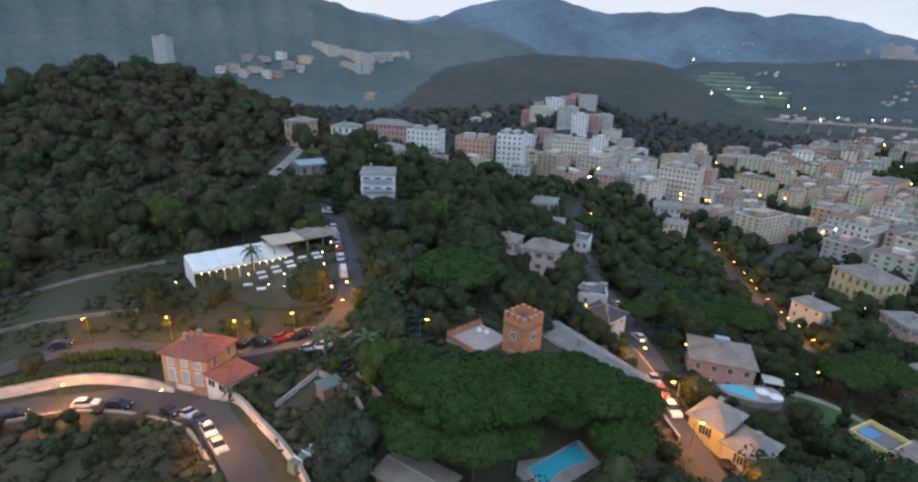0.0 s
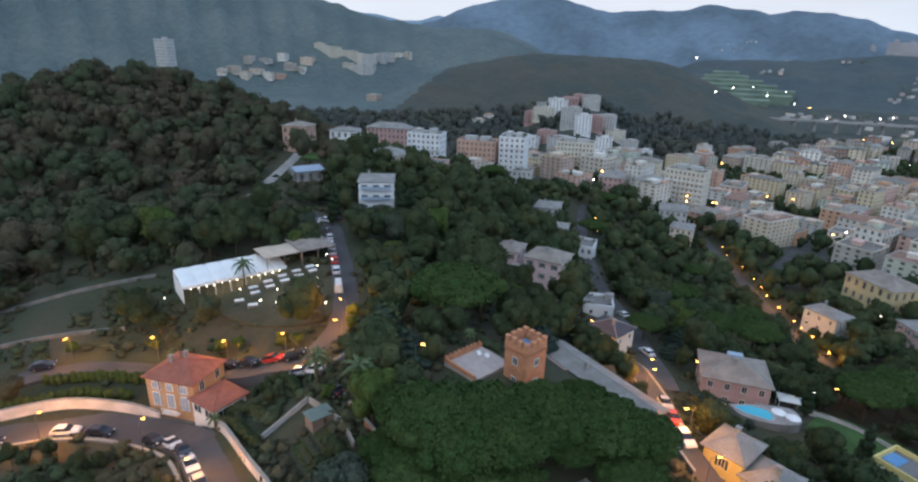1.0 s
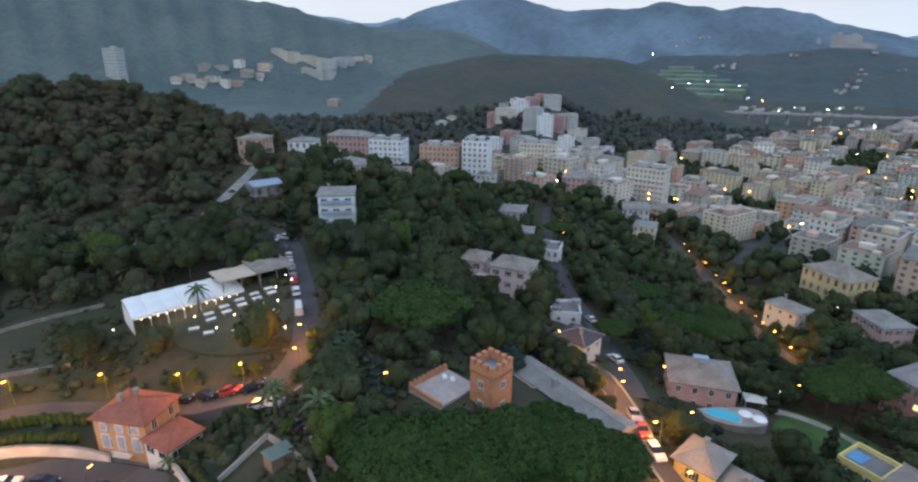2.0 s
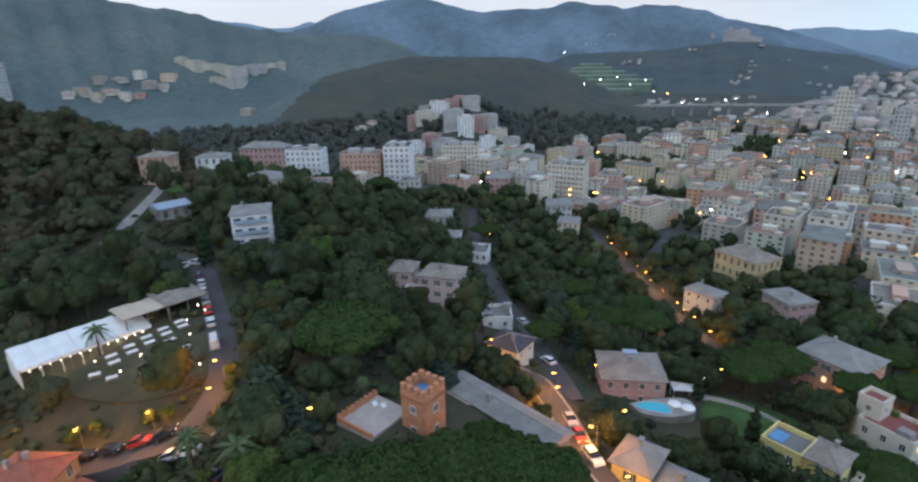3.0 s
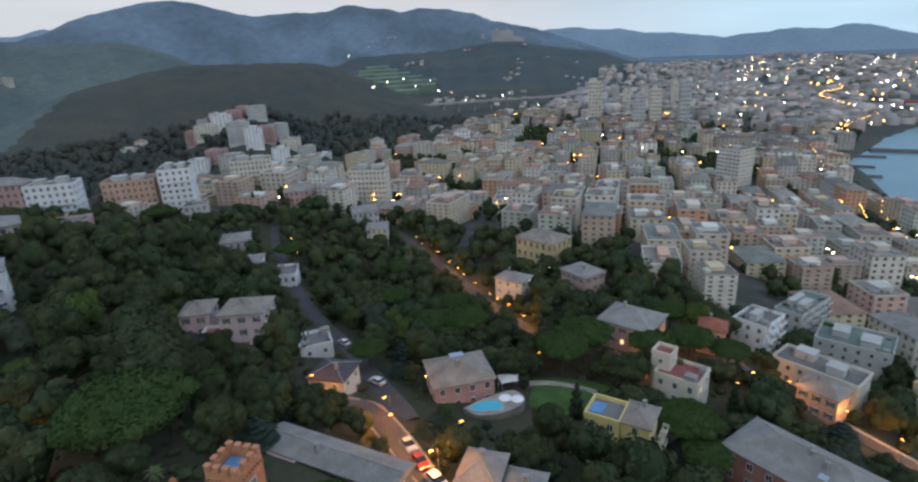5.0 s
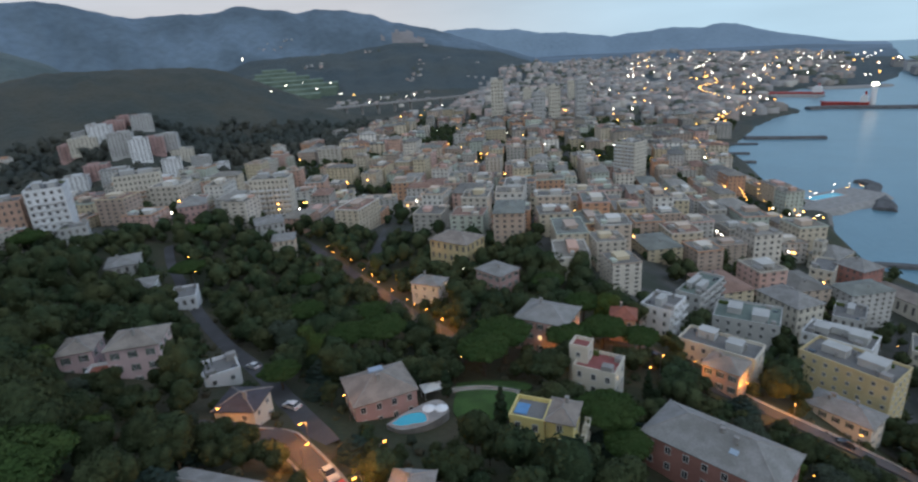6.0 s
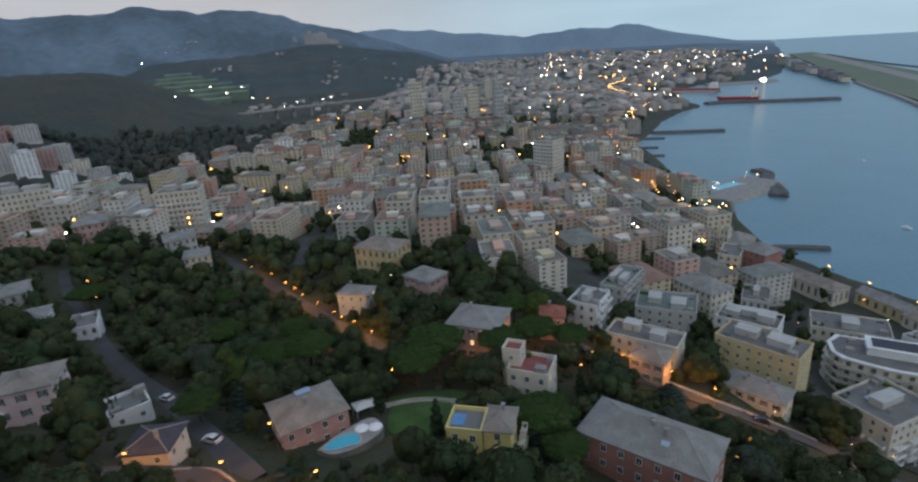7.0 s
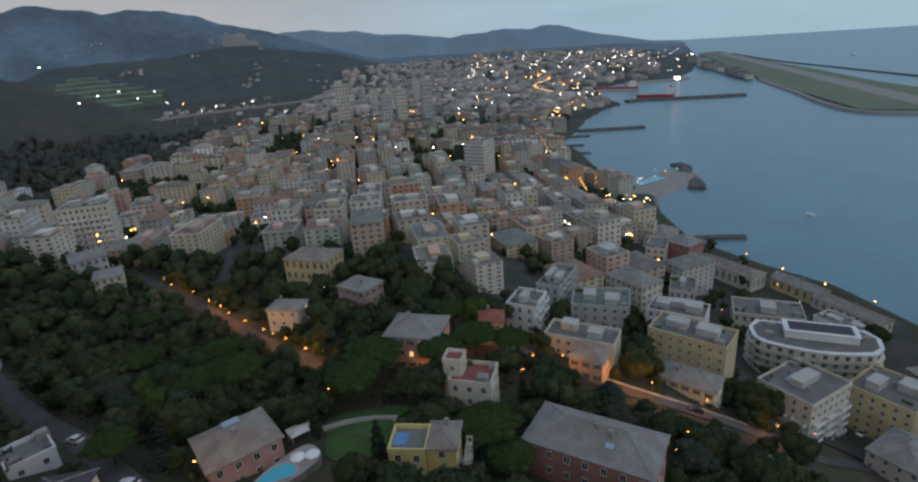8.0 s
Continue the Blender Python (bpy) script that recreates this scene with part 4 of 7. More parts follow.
house("apartment_block", 183, 50.5, 24.0, 12.5, -98, 36.6, 3.0, "plaster_ochre", "roof_flat", "flat", "yellow ochre apartment block with roof terraces", "apartments", "small", 2.8, pent=2, chim=4)
e, h = house("apartment_block", 159, 97, 9.5, 12.0, -85, 49.6, 3.0, "plaster_white", "roof_flat", "flat", "white apartment block with stacked balconies", "apartments", "mid", 2.6, pent=1, chim=2)
balconies(e, 9.5, 12, 0, 5, 3.0, "r", 2, 1.3)
e, h = house("apartment_block", 201, 104, 9.0, 22.0, -87, 39.0, 3.0, "plaster_grey", "roof_green", "flat", "grey apartment block with rows of balconies", "apartments", "mid", 2.6, pent=2, chim=2)
balconies(e, 9, 22, 0, 5, 3.0, "r", 4, 1.2, "plaster_grey")
house("apartment_block", 197, 85, 20.5, 15.5, -74, 35.0, 3.0, "plaster_grey", "roof_green", "flat", "low block with a green felted roof", "apartments", "mid", 2.8, pent=2, chim=2)
# the rounded block by the shore: curved facade with continuous balconies and a set back roof storey
e = thing("apartment_block", 231, 17, gz(225, 17) - 1.0, -80, "broad pale rounded apartment block with continuous terraces by the shore", "apartments")
TAKEN.append((231, 17, 21))


def oval(grow):
    """Plan of the block: straight back, round ends, bowed front."""
    pts = [(18 + grow, 8 + grow), (-17 - grow, 8 + grow), (-20 - grow, 2), (-19 - grow, -5)]
    return pts + [(-16 + 3.4 * k + grow * (k - 5) / 5, -8.5 - grow - 3.2 * math.sin(math.pi * k / 10)) for k in range(11)] + [(21 + grow, -4), (21.5 + grow, 3)]


def prism(g, ring, z0, z1, mi=0):
    k = len(ring)
    for i in range(k):
        a, b = ring[i], ring[(i + 1) % k]
        g.poly([(*b, z0), (*a, z0), (*a, z1), (*b, z1)], mi)
    g.poly([(*p, z1) for p in reversed(ring)], mi)
    g.poly([(*p, z0) for p in ring], mi)


top = 17.2 - e.location.z
g, verts, ring = Geo(), {}, list(reversed(oval(0.0)))
for k in range(len(ring)):
    p, q = ring[k], ring[(k + 1) % len(ring)]
    facade(g, verts, p, q, -3.0, top, max(1, int(math.dist(p, q) / 2.9)), max(4, int((top + 3) / 3.1)))
g.ob("wall", ["plaster_cream", "town_window"], e)
for k in range(1, 5):
    g = Geo()
    prism(g, oval(1.2), top - 3.1 * k - 0.1, top - 3.1 * k + 0.1)
    g.ob("balcony", "plaster_cream", e)
    for i, (p, q) in enumerate(zip(oval(1.2)[3:14], oval(1.2)[4:15])):
        r = Geo()
        r.poly([(*p, top - 3.1 * k + 0.1), (*q, top - 3.1 * k + 0.1), (*q, top - 3.1 * k + 0.95), (*p, top - 3.1 * k + 0.95)])
        p2, q2 = (p[0], p[1] + 0.1), (q[0], q[1] + 0.1)
        r.poly([(*q2, top - 3.1 * k + 0.1), (*p2, top - 3.1 * k + 0.1), (*p2, top - 3.1 * k + 0.95), (*q2, top - 3.1 * k + 0.95)])
        r.poly([(*p, top - 3.1 * k + 0.95), (*q, top - 3.1 * k + 0.95), (*q2, top - 3.1 * k + 0.95), (*p2, top - 3.1 * k + 0.95)]).ob("parapet", "plaster_grey", e)
g = Geo()
prism(g, oval(0.4), top, top + 0.5)
g.ob("cornice", "plaster_white", e)
g = Geo()
prism(g, oval(-1.0), top + 0.5, top + 0.6)
g.ob("roof", "roof_flat", e)
g = Geo().box(-9, 14, -4, 4.5, top + 0.6, top + 3.4).box(-9.4, 14.4, -4.4, 4.9, top + 3.4, top + 3.7)
g.ob("penthouse", "plaster_white", e)
Geo().box(-7.6, 12.6, -3.0, 3.4, top + 3.7, top + 3.85).ob("roof", "slate_dark", e)
for px, py in ((-13, 3), (-14, -4), (17, 0)):
    Geo().box(px - 1.2, px + 1.2, py - 0.9, py + 0.9, top + 0.6, top + 2.3).ob("roof_hut", "concrete", e)
house("arcade", 262, 33, 27.0, 16.0, -80, 10.5, 3.2, "plaster_cream", "roof_flat", "flat", "low pale building with roof terrace near the promenade", "building", "wide", 3.0, pent=1, chim=1)
e, h = house("apartment_block", 189, 18.6, 17.0, 20.0, -119, 23.2, 3.0, "plaster_cream", "roof_flat", "flat", "pale apartment block with deep balconies and a rooftop studio", "apartments", "mid", 2.7, pent=1, chim=2)
balconies(e, 17, 20, 0.3, 5, 3.0, "r", 3, 1.5)
balconies(e, 17, 20, 0.3, 5, 3.0, "f", 3, 1.5)
Geo().box(-4.0, 2.0, -3.5, 2.5, h + 0.1, h + 0.3).ob("studio_roof", "metal_blue", e, "pale metal roof")
house("apartment_block", 206.5, -5.5, 18.5, 18.0, -116, 17.0, 3.0, "plaster_ochre", "roof_flat", "flat", "ochre apartment block with planted terraces", "apartments", "mid", 2.7, pent=2, chim=2)
house("apartment_block", 181, -7.5, 13.0, 16.0, -118, 13.4, 3.0, "plaster_grey", "slate", "hip", "grey block with a slate roof beside the yard", "apartments", "mid", 2.7)
e, h = house("tower", 131.2, 24.6, 4.6, 4.6, -96, 35.0, 3.2, "plaster_pink", "roof_green", "flat", "white pink garden tower with a battlemented top", "tower", "small", 2.0, chim=0)
for k in range(4):
    for u in (-1.8, -0.6, 0.6, 1.8):
        o = Geo().box(-0.3, 0.3, -0.2, 0.2, 0, 0.6).ob("merlon", "plaster_white", e)
        o.matrix_basis = pose(0, 0, h + 0.75, 0, 0, 90 * k) @ pose(u, -2.1, 0)
house("apartment_block", 251.5, 66, 10.5, 16.0, -80, 20.5, 3.0, "plaster_grey", "roof_flat", "flat", "grey block with a roof storey", "apartments", "mid", 2.6, pent=1)
house("apartment_block", 211, 60, 20.0, 12.0, -90, 29.4, 3.0, "plaster_white", "roof_flat", "flat", "pale block with cluttered roof terraces", "apartments", "mid", 2.6, pent=3)
house("apartment_block", 227, 81, 19.0, 12.5, -115, 31.6, 3.0, "plaster_cream", "slate", "hip", "cream block with a pale slate roof", "apartments", "mid", 2.6)
house("apartment_block", 312, 77.4, 15.0, 13.5, -112, 18.6, 3.0, "plaster_red", "slate", "hip", "red plastered block on the waterfront", "apartments", "shut", 2.6)
house("apartment_block", 304, 89, 10.0, 18.0, -84, 18.2, 3.0, "plaster_cream", "roof_flat", "flat", "cream block on the waterfront", "apartments", "mid", 2.6)
house("warehouse", 307, 54.5, 35.0, 10.5, -119, 9.8, 4.0, "plaster_cream", "slate_brown", "hip", "long low building with a grey roof along the promenade", "building", "mid", 3.5)
house("boat_sheds", 283, 2, 30.0, 8.0, -128, 7.4, 4.0, "plaster_cream", "slate_brown", "gable", "long low sheds with brown roofs by the railway", "building", "mid", 3.5)
house("boat_sheds", 300, 22, 24.0, 8.5, -125, 8.2, 4.0, "plaster_ochre", "slate", "gable", "long low sheds with grey roofs by the shore", "building", "mid", 3.5)
house("station", 262, 4, 22.0, 10.0, -125, 9.5, 4.0, "plaster_white", "roof_flat", "flat", "low pale station building behind the shore", "building", "mid", 3.2, pent=2)
house("chapel", 334, 94, 14.0, 18.0, -100, 14.5, 3.5, "plaster_cream", "slate", "hip", "cream fort like chapel by the beach", "church", "small", 3.5)
house("bell_tower", 327, 98, 4.5, 4.5, -100, 22.0, 3.5, "plaster_cream", "slate", "flat", "square cream bell tower of the chapel", "tower", "small", 2.5, chim=0)
house("palace", 153.4, 187, 18.5, 13.5, -77, 53.6, 3.8, "plaster_ochre", "slate_brown", "hip", "large ochre palazzo with a slate hip roof", "house", "mid", 2.8, 3.0)
house("villa", 142, 152.5, 12.0, 10.0, -90, 52.0, 3.2, "plaster_rose", "slate", "hip", "rose villa with a grey roof among trees", "house", "shut", 2.6, 1.6)
house("villa", 122.7, 168.4, 11.0, 8.0, -68, 49.4, 3.2, "plaster_grey", "slate", "hip", "grey villa half hidden by trees", "house", "mid", 2.7, 1.8)
house("villa", 115.4, 107.6, 14.0, 12.0, -72, 59.2, 3.2, "plaster_rose", "slate", "hip", "rose villa with warm lights at its foot", "house", "shut", 2.6, 2.4, lit=0.08)
house("villa", 133, 95.2, 6.5, 6.5, -60, 56.0, 3.0, "plaster_peach", "terracotta", "hip", "small house under a bright red tiled hip roof", "house", "small", 2.4, 2.3)
house("pavilion", -3.2, 51.8, 8.0, 5.0, -34, 77.6, 3.0, "timber", "slate_brown", "gable", "long garden shed under a low brown roof", "shed", "small", 3.0, 0.5, chim=0)
e, h = house("stable", 23.8, 81.2, 4.8, 22.0, 31, 77.6, 3.0, "stone", "slate", "gable", "long low stone building with a grey slate roof", "outbuilding", "small", 3.5, 1.0, chim=1)
house("annex", 20.2, 86.6, 6.0, 5.0, 31, 77.0, 3.0, "plaster_rose", "paving", "flat", "low annex with a tiled roof terrace beside the tower", "outbuilding", "small", 3.0, chim=0)
# the blocks and villas over the wooded slope
e, h = house("villa", -25, 178.5, 10.6, 12.0, 5, 87.0, 3.2, "plaster_white", "slate", "hip", "white three storey villa with blue shaded balconies", "house", "wide", 2.6, 1.2)
balconies(e, 10.6, 12, 0.6, 4, 3.2, "f", 1, 1.5, "metal_blue", 9.0)
house("villa", -29, 244, 12.5, 14.0, 8, 84.0, 3.2, "plaster_cream", "slate", "hip", "cream villa with a grey slate roof on the ridge", "house", "mid", 2.6, 2.4)
house("villa", -11, 262, 12.0, 14.0, -14, 77.0, 3.2, "plaster_rose", "roof_flat", "flat", "rose flat roofed house on the ridge", "house", "mid", 2.6)
house("villa", -70, 252, 11.0, 10.0, -10, 93.6, 3.2, "plaster_peach", "slate_brown", "hip", "peach house with a slate roof at the edge of the woods", "house", "shut", 2.6, 1.6)
house("barn", -56, 209, 10.0, 9.0, 36, 83.0, 3.0, "concrete", "metal_blue", "gable", "low shed with a bluish metal roof", "shed", "wide", 3.2, 1.2, chim=0)
house("villa", 119, 297, 14.0, 15.0, -20, 49.6, 3.2, "plaster_grey", "slate", "hip", "grey villa among dark trees", "house", "mid", 2.6, 2.2)
house("villa", 115, 272, 10.5, 12.0, -29, 46.6, 3.2, "plaster_cream", "slate", "hip", "cream house among dark trees", "house", "mid", 2.6, 1.8)
house("villa", 45.5, 266, 11.5, 14.0, -17, 57.2, 3.2, "plaster_grey", "slate", "hip", "grey roofed house in the wooded valley", "house", "mid", 2.6, 1.6)
house("villa", 45, 243, 10.5, 11.0, -26, 53.8, 3.2, "plaster_white", "slate", "hip", "white house with a slate roof in the valley", "house", "mid", 2.6, 1.6)
house("villa", 56, 228, 8.0, 12.0, -22, 50.6, 3.2, "plaster_white", "roof_flat", "flat", "white house beside the street", "house", "mid", 2.6)
house("villa", -52, 264, 12.0, 9.0, -8, 90.6, 3.2, "plaster_white", "slate", "hip", "low white house at the top of the field", "house", "mid", 2.8, 1.4)

# tall blocks
e, h = house("apartment_block", 140.5, 336, 23.0, 13.0, -40, 63.4, 3.0, "plaster_cream", "roof_flat", "flat", "slab block with chequered balconies and blank end wall", "apartments", "mid", 2.5, pent=2, sides="fb")
balconies(e, 23, 13, 2.0, 8, 3.0, "f", 5, 1.2, "plaster_white")
e, h = house("apartment_block", 87, 412, 26.0, 16.0, -17, 67.5, 3.0, "plaster_cream", "roof_flat", "flat", "pale tower block with coloured balcony stacks", "apartments", "mid", 2.5, pent=2)
balconies(e, 26, 16, 1.0, 7, 3.0, "f", 3, 1.2, "plaster_peach")
e, h = house("apartment_block", 34, 336, 15.0, 20.0, -14, 80.4, 3.0, "plaster_white", "roof_flat", "flat", "white apartment tower with rounded roof storey", "apartments", "wide", 2.7, pent=2)
balconies(e, 15, 20, 1.0, 8, 3.0, "f", 2, 1.2)
e, h = house("apartment_block", -18, 330, 20.0, 12.0, -17, 81.4, 3.0, "plaster_white", "roof_flat", "flat", "white and blue apartment slab with long balconies", "apartments", "wide", 2.6, pent=2)
balconies(e, 20, 12, 1.0, 6, 3.0, "f", 2, 1.4, "plaster_white", 9.4)
e, h = house("apartment_block", 13, 345, 24.0, 14.0, -15, 76.0, 3.0, "plaster_peach", "roof_flat", "flat", "peach apartment slab with balconies", "apartments", "wide", 2.6, pent=2)
balconies(e, 24, 14, 1.0, 5, 3.0, "f", 3, 1.3, "plaster_white", 7.0)
house("apartment_block", -40, 338, 26.0, 11.0, -15, 83.0, 3.0, "plaster_rose", "slate", "hip", "rose block with a long grey roof on the ridge", "apartments", "mid", 2.6)
house("apartment_block", 38, 318, 11.0, 9.0, -14, 63.5, 3.0, "plaster_grey", "roof_flat", "flat", "small grey block with stepped balconies", "apartments", "wide", 2.6)
house("apartment_block", 95, 338, 14.0, 16.0, -20, 58.2, 3.0, "plaster_rose", "slate", "hip", "rose block below the towers", "apartments", "mid", 2.6)
e, h = house("tower_block", 430, 272, 20.0, 18.0, -92, 45.5, 3.0, "plaster_cream", "roof_flat", "flat", "white high-rise of twelve storeys standing alone", "apartments", "wide", 3.2, pent=1)
balconies(e, 20, 18, 1.0, 12, 3.0, "f", 2, 1.3, "plaster_white", 8)


# ---- the town: blocks of flats between the hill and the shore ----
def block(w, d, h, style, rnd, label, wall="plaster_town", roof="roof_town"):
    """One block of flats, built at the origin."""
    e = thing("town_house", 0, 0, 0, 0, label, "building", "houses of the shore town")
    g, verts = Geo(), {}
    rows = max(2, round(h / 3.1))
    ring = [(-w / 2, -d / 2), (w / 2, -d / 2), (w / 2, d / 2), (-w / 2, d / 2)]
    for k in range(4):
        n = max(2, int(math.dist(ring[k], ring[(k + 1) % 4]) / 3.3))
        facade(g, verts, ring[k], ring[(k + 1) % 4], 0, h, n, rows)
    g.box(-w / 2, w / 2, -d / 2, d / 2, -5, 0)
    g.ob("wall", [wall, "town_window"], e)
    if style == "hip":
        r = Geo()
        hip(r, w, d, h, min(w, d) * 0.2, 0.4)
        r.ob("roof", roof, e)
    else:
        Geo().box(-w / 2 + 0.2, w / 2 - 0.2, -d / 2 + 0.2, d / 2 - 0.2, h - 0.3, h + 0.05).ob("roof", roof, e)
        p = Geo()
        wall_shell(p, w + 0.3, d + 0.3, h - 0.15, h + 0.7, 0.3)
        p.ob("parapet", wall, e)
        pw, pd = w * rnd.uniform(0.25, 0.5), d * rnd.uniform(0.25, 0.5)
        px, py = rnd.uniform(-0.15, 0.15) * w, rnd.uniform(-0.15, 0.15) * d
        q = Geo().box(px - pw / 2, px + pw / 2, py - pd / 2, py + pd / 2, h, h + 2.5)
        q.box(px - pw / 2 - 0.2, px + pw / 2 + 0.2, py - pd / 2 - 0.2, py + pd / 2 + 0.2, h + 2.5, h + 2.65).ob("penthouse", wall, e)
    if style == "flat":
        for k in range(3):
            bx, by, bw = rnd.uniform(-0.38, 0.38) * w, rnd.uniform(-0.38, 0.38) * d, rnd.uniform(0.8, 2.2)
            Geo().box(bx - bw, bx + bw, by - bw * 0.7, by + bw * 0.7, h, h + rnd.uniform(0.8, 2.0)).ob("roof_hut", ("concrete", "roof_town", wall)[k], e)
    for k in range(rnd.randint(1, 2)):
        chimney(e, rnd.uniform(-w / 3, w / 3), rnd.uniform(-d / 3, d / 3), h + (min(w, d) * 0.16 if style == "hip" else 0.4), 1.0, 0.5)
    if rnd.random() < 0.35:
        for s in range(1, rows):
            for k in (-1, 1):
                x = k * w * 0.24
                b = Geo().box(x - w * 0.15, x + w * 0.15, -d / 2 - 1.1, -d / 2 + 0.02, s * h / rows - 0.06, s * h / rows + 0.06)
                b.box(x - w * 0.15, x + w * 0.15, -d / 2 - 1.1, -d / 2 - 1.04, s * h / rows + 0.06, s * h / rows + 0.9).ob("balcony", wall, e)
    return e


rnd = random.Random(21)
KINDS = []
for k in range(16):
    w, d = rnd.uniform(13, 24), rnd.uniform(11.5, 16)
    style = "hip" if rnd.random() < 0.3 else "flat"
    h = rnd.choice((12.4, 15.5, 15.5, 18.6, 18.6, 21.7))
    KINDS.append((block(w, d, h, style, rnd, "%s roofed block of flats in the crowded shore town" % ("slate" if style == "hip" else "flat")), w, d, h))
TOWERS = []
for k in range(4):
    w, d, h = rnd.uniform(18, 24), rnd.uniform(14, 18), (24, 28, 22, 30)[k]
    TOWERS.append((block(w, d, h, "flat", rnd, "tall block of flats with rows of windows", wall=("plaster_rose", "plaster_white", "plaster_cream", "plaster_grey")[k]), w, d, h))
TALL = []
for k in range(3):
    w, d, h = (19, 23, 17)[k], (15, 14, 16)[k], (27, 30, 33)[k]
    TALL.append((block(w, d, h, "flat", rnd, "pale high rise standing over the town", wall=("plaster_cream", "plaster_grey", "plaster_cream")[k]), w, d, h))
USED = set()


def set_block(kind, x, y, z, a, s=1.0, sz=1.0):
    m = pose(x, y, z, 0, 0, a) @ Matrix.Diagonal((s, s, sz, 1))
    if kind[0].name not in USED:
        USED.add(kind[0].name)
        kind[0].matrix_basis = m
        return kind[0]
    o = copy_thing(kind[0], m)
    o.matrix_basis = m
    return o


def near_road(x, y, gap):
    for line, half in ROADS:
        for px, py in line[::2]:
            if abs(px - x) < half + gap and abs(py - y) < half + gap and math.hypot(px - x, py - y) < half + gap:
                return True
    return False


POCKETS = []
# leafy squares inside the town
PARKS = [(404, 160, 20), (418, 174, 14), (600, 431, 22), (560, 395, 18), (528, 363, 16), (486, 328, 20), (462, 300, 14), (274, 150, 12)]
REST = []
HOUSED = []
COUNT = 0
ux, uy = 0.744, 0.668
cells = []
for i in range(-22, 66):
    for j in range(-7, 38):
        u, v = i * 24.0 + (j % 2) * 9, j * 19.5 + (j // 3) * 4.5
        x, y = 297 + ux * u - uy * v, -24 + uy * u + ux * v
        x, y = x + rnd.uniform(-4, 4), y + rnd.uniform(-4, 4)
        cells.append((math.hypot(x, y), x, y, rnd.random(), rnd.randrange(16), rnd.choice((0, 0, 90, 180, 180)), rnd.uniform(-4, 4)))
cells.sort()
for r, x, y, p, k, turn, jit in cells:
    if r > 900 or not inside(x, y, CITY):
        continue
    if any(math.hypot(x - tx, y - ty) < tr + 8.5 for tx, ty, tr in TAKEN) or near_road(x, y, 6.5):
        continue
    if float(inland(np.array([x]), np.array([y]))[0]) < 16 or math.hypot(x - 292, y - 8) < 42:
        continue
    green = 0.62 if x < 345 and y > 470 and r > 520 else 0.5 if x < 250 and y > 380 else 0.07
    if noise.noise((x * 0.016, y * 0.016, 7.7)) > 0.26 or p < green or any(math.hypot(x - a, y - b) < c for a, b, c in PARKS):
        POCKETS.append((x, y))
        continue
    turned, sc, sz = 42 + turn + jit + 26 * noise.noise((x * 0.006, y * 0.006, 2.0)), rnd.uniform(0.85, 1.12), rnd.choice((0.55, 0.7, 0.8, 0.9, 1.0)) * (0.8 if r < 300 else 1.0)
    HOUSED.append((x, y, 11))
    if COUNT >= 240:
        REST.append((x, y, turned, sc, sz))
        continue
    set_block(KINDS[k], x, y, gz(x, y), turned, sc, sz)
    COUNT += 1
# tall blocks on the slope beyond the valley, and lone towers
slope = [(7.6, 700, 1.0, 0.75), (8.6, 690, 1.0, 0.8), (8.6, 780, 0.9, 0.6), (9.6, 770, 0.9, 0.6), (9.9, 690, 1.0, 0.7), (11.0, 700, 0.9, 0.6), (12.0, 720, 0.85, 0.55), (13.0, 700, 0.85, 0.6),
         (11.2, 640, 0.85, 0.85), (12.4, 625, 0.85, 0.9), (13.6, 640, 0.8, 0.8), (14.6, 650, 0.85, 0.7), (15.6, 640, 0.85, 0.6), (14.6, 590, 0.8, 0.8), (16.0, 580, 0.8, 0.75), (17.0, 620, 0.75, 0.6),
         (9.0, 620, 0.9, 0.6), (10.2, 590, 0.9, 0.6), (7.4, 610, 0.9, 0.6), (12.6, 560, 0.8, 0.65), (13.8, 545, 0.8, 0.7), (10.9, 540, 0.85, 0.55), (15.2, 530, 0.75, 0.6), (17.8, 560, 0.75, 0.5), (18.6, 620, 0.7, 0.45),
         (6.4, 560, 0.8, 0.5), (8.2, 545, 0.85, 0.55), (9.4, 515, 0.8, 0.5)]
for az, r, s, sz in slope:
    x, y = r * math.sin(radians(az)), r * math.cos(radians(az))
    set_block(TOWERS[rnd.randrange(4)], x, y, gz(x, y) - 1, rnd.uniform(-25, -10), s * 1.05, sz * 0.82)
    TAKEN.append((x, y, 14))
for x, y, s, sz in ((629, 618, 1.15, 1.8), (622, 531, 1.15, 1.6), (640, 519, 0.95, 1.7), (688, 509, 1.0, 2.0), (780, 690, 0.9, 1.0), (810, 680, 0.9, 1.1), (845, 690, 0.8, 1.0), (870, 660, 0.9, 1.2)):
    set_block(TALL[rnd.randrange(3)], x, y, gz(x, y) - 1, 42, s, sz)
    TAKEN.append((x, y, 16))
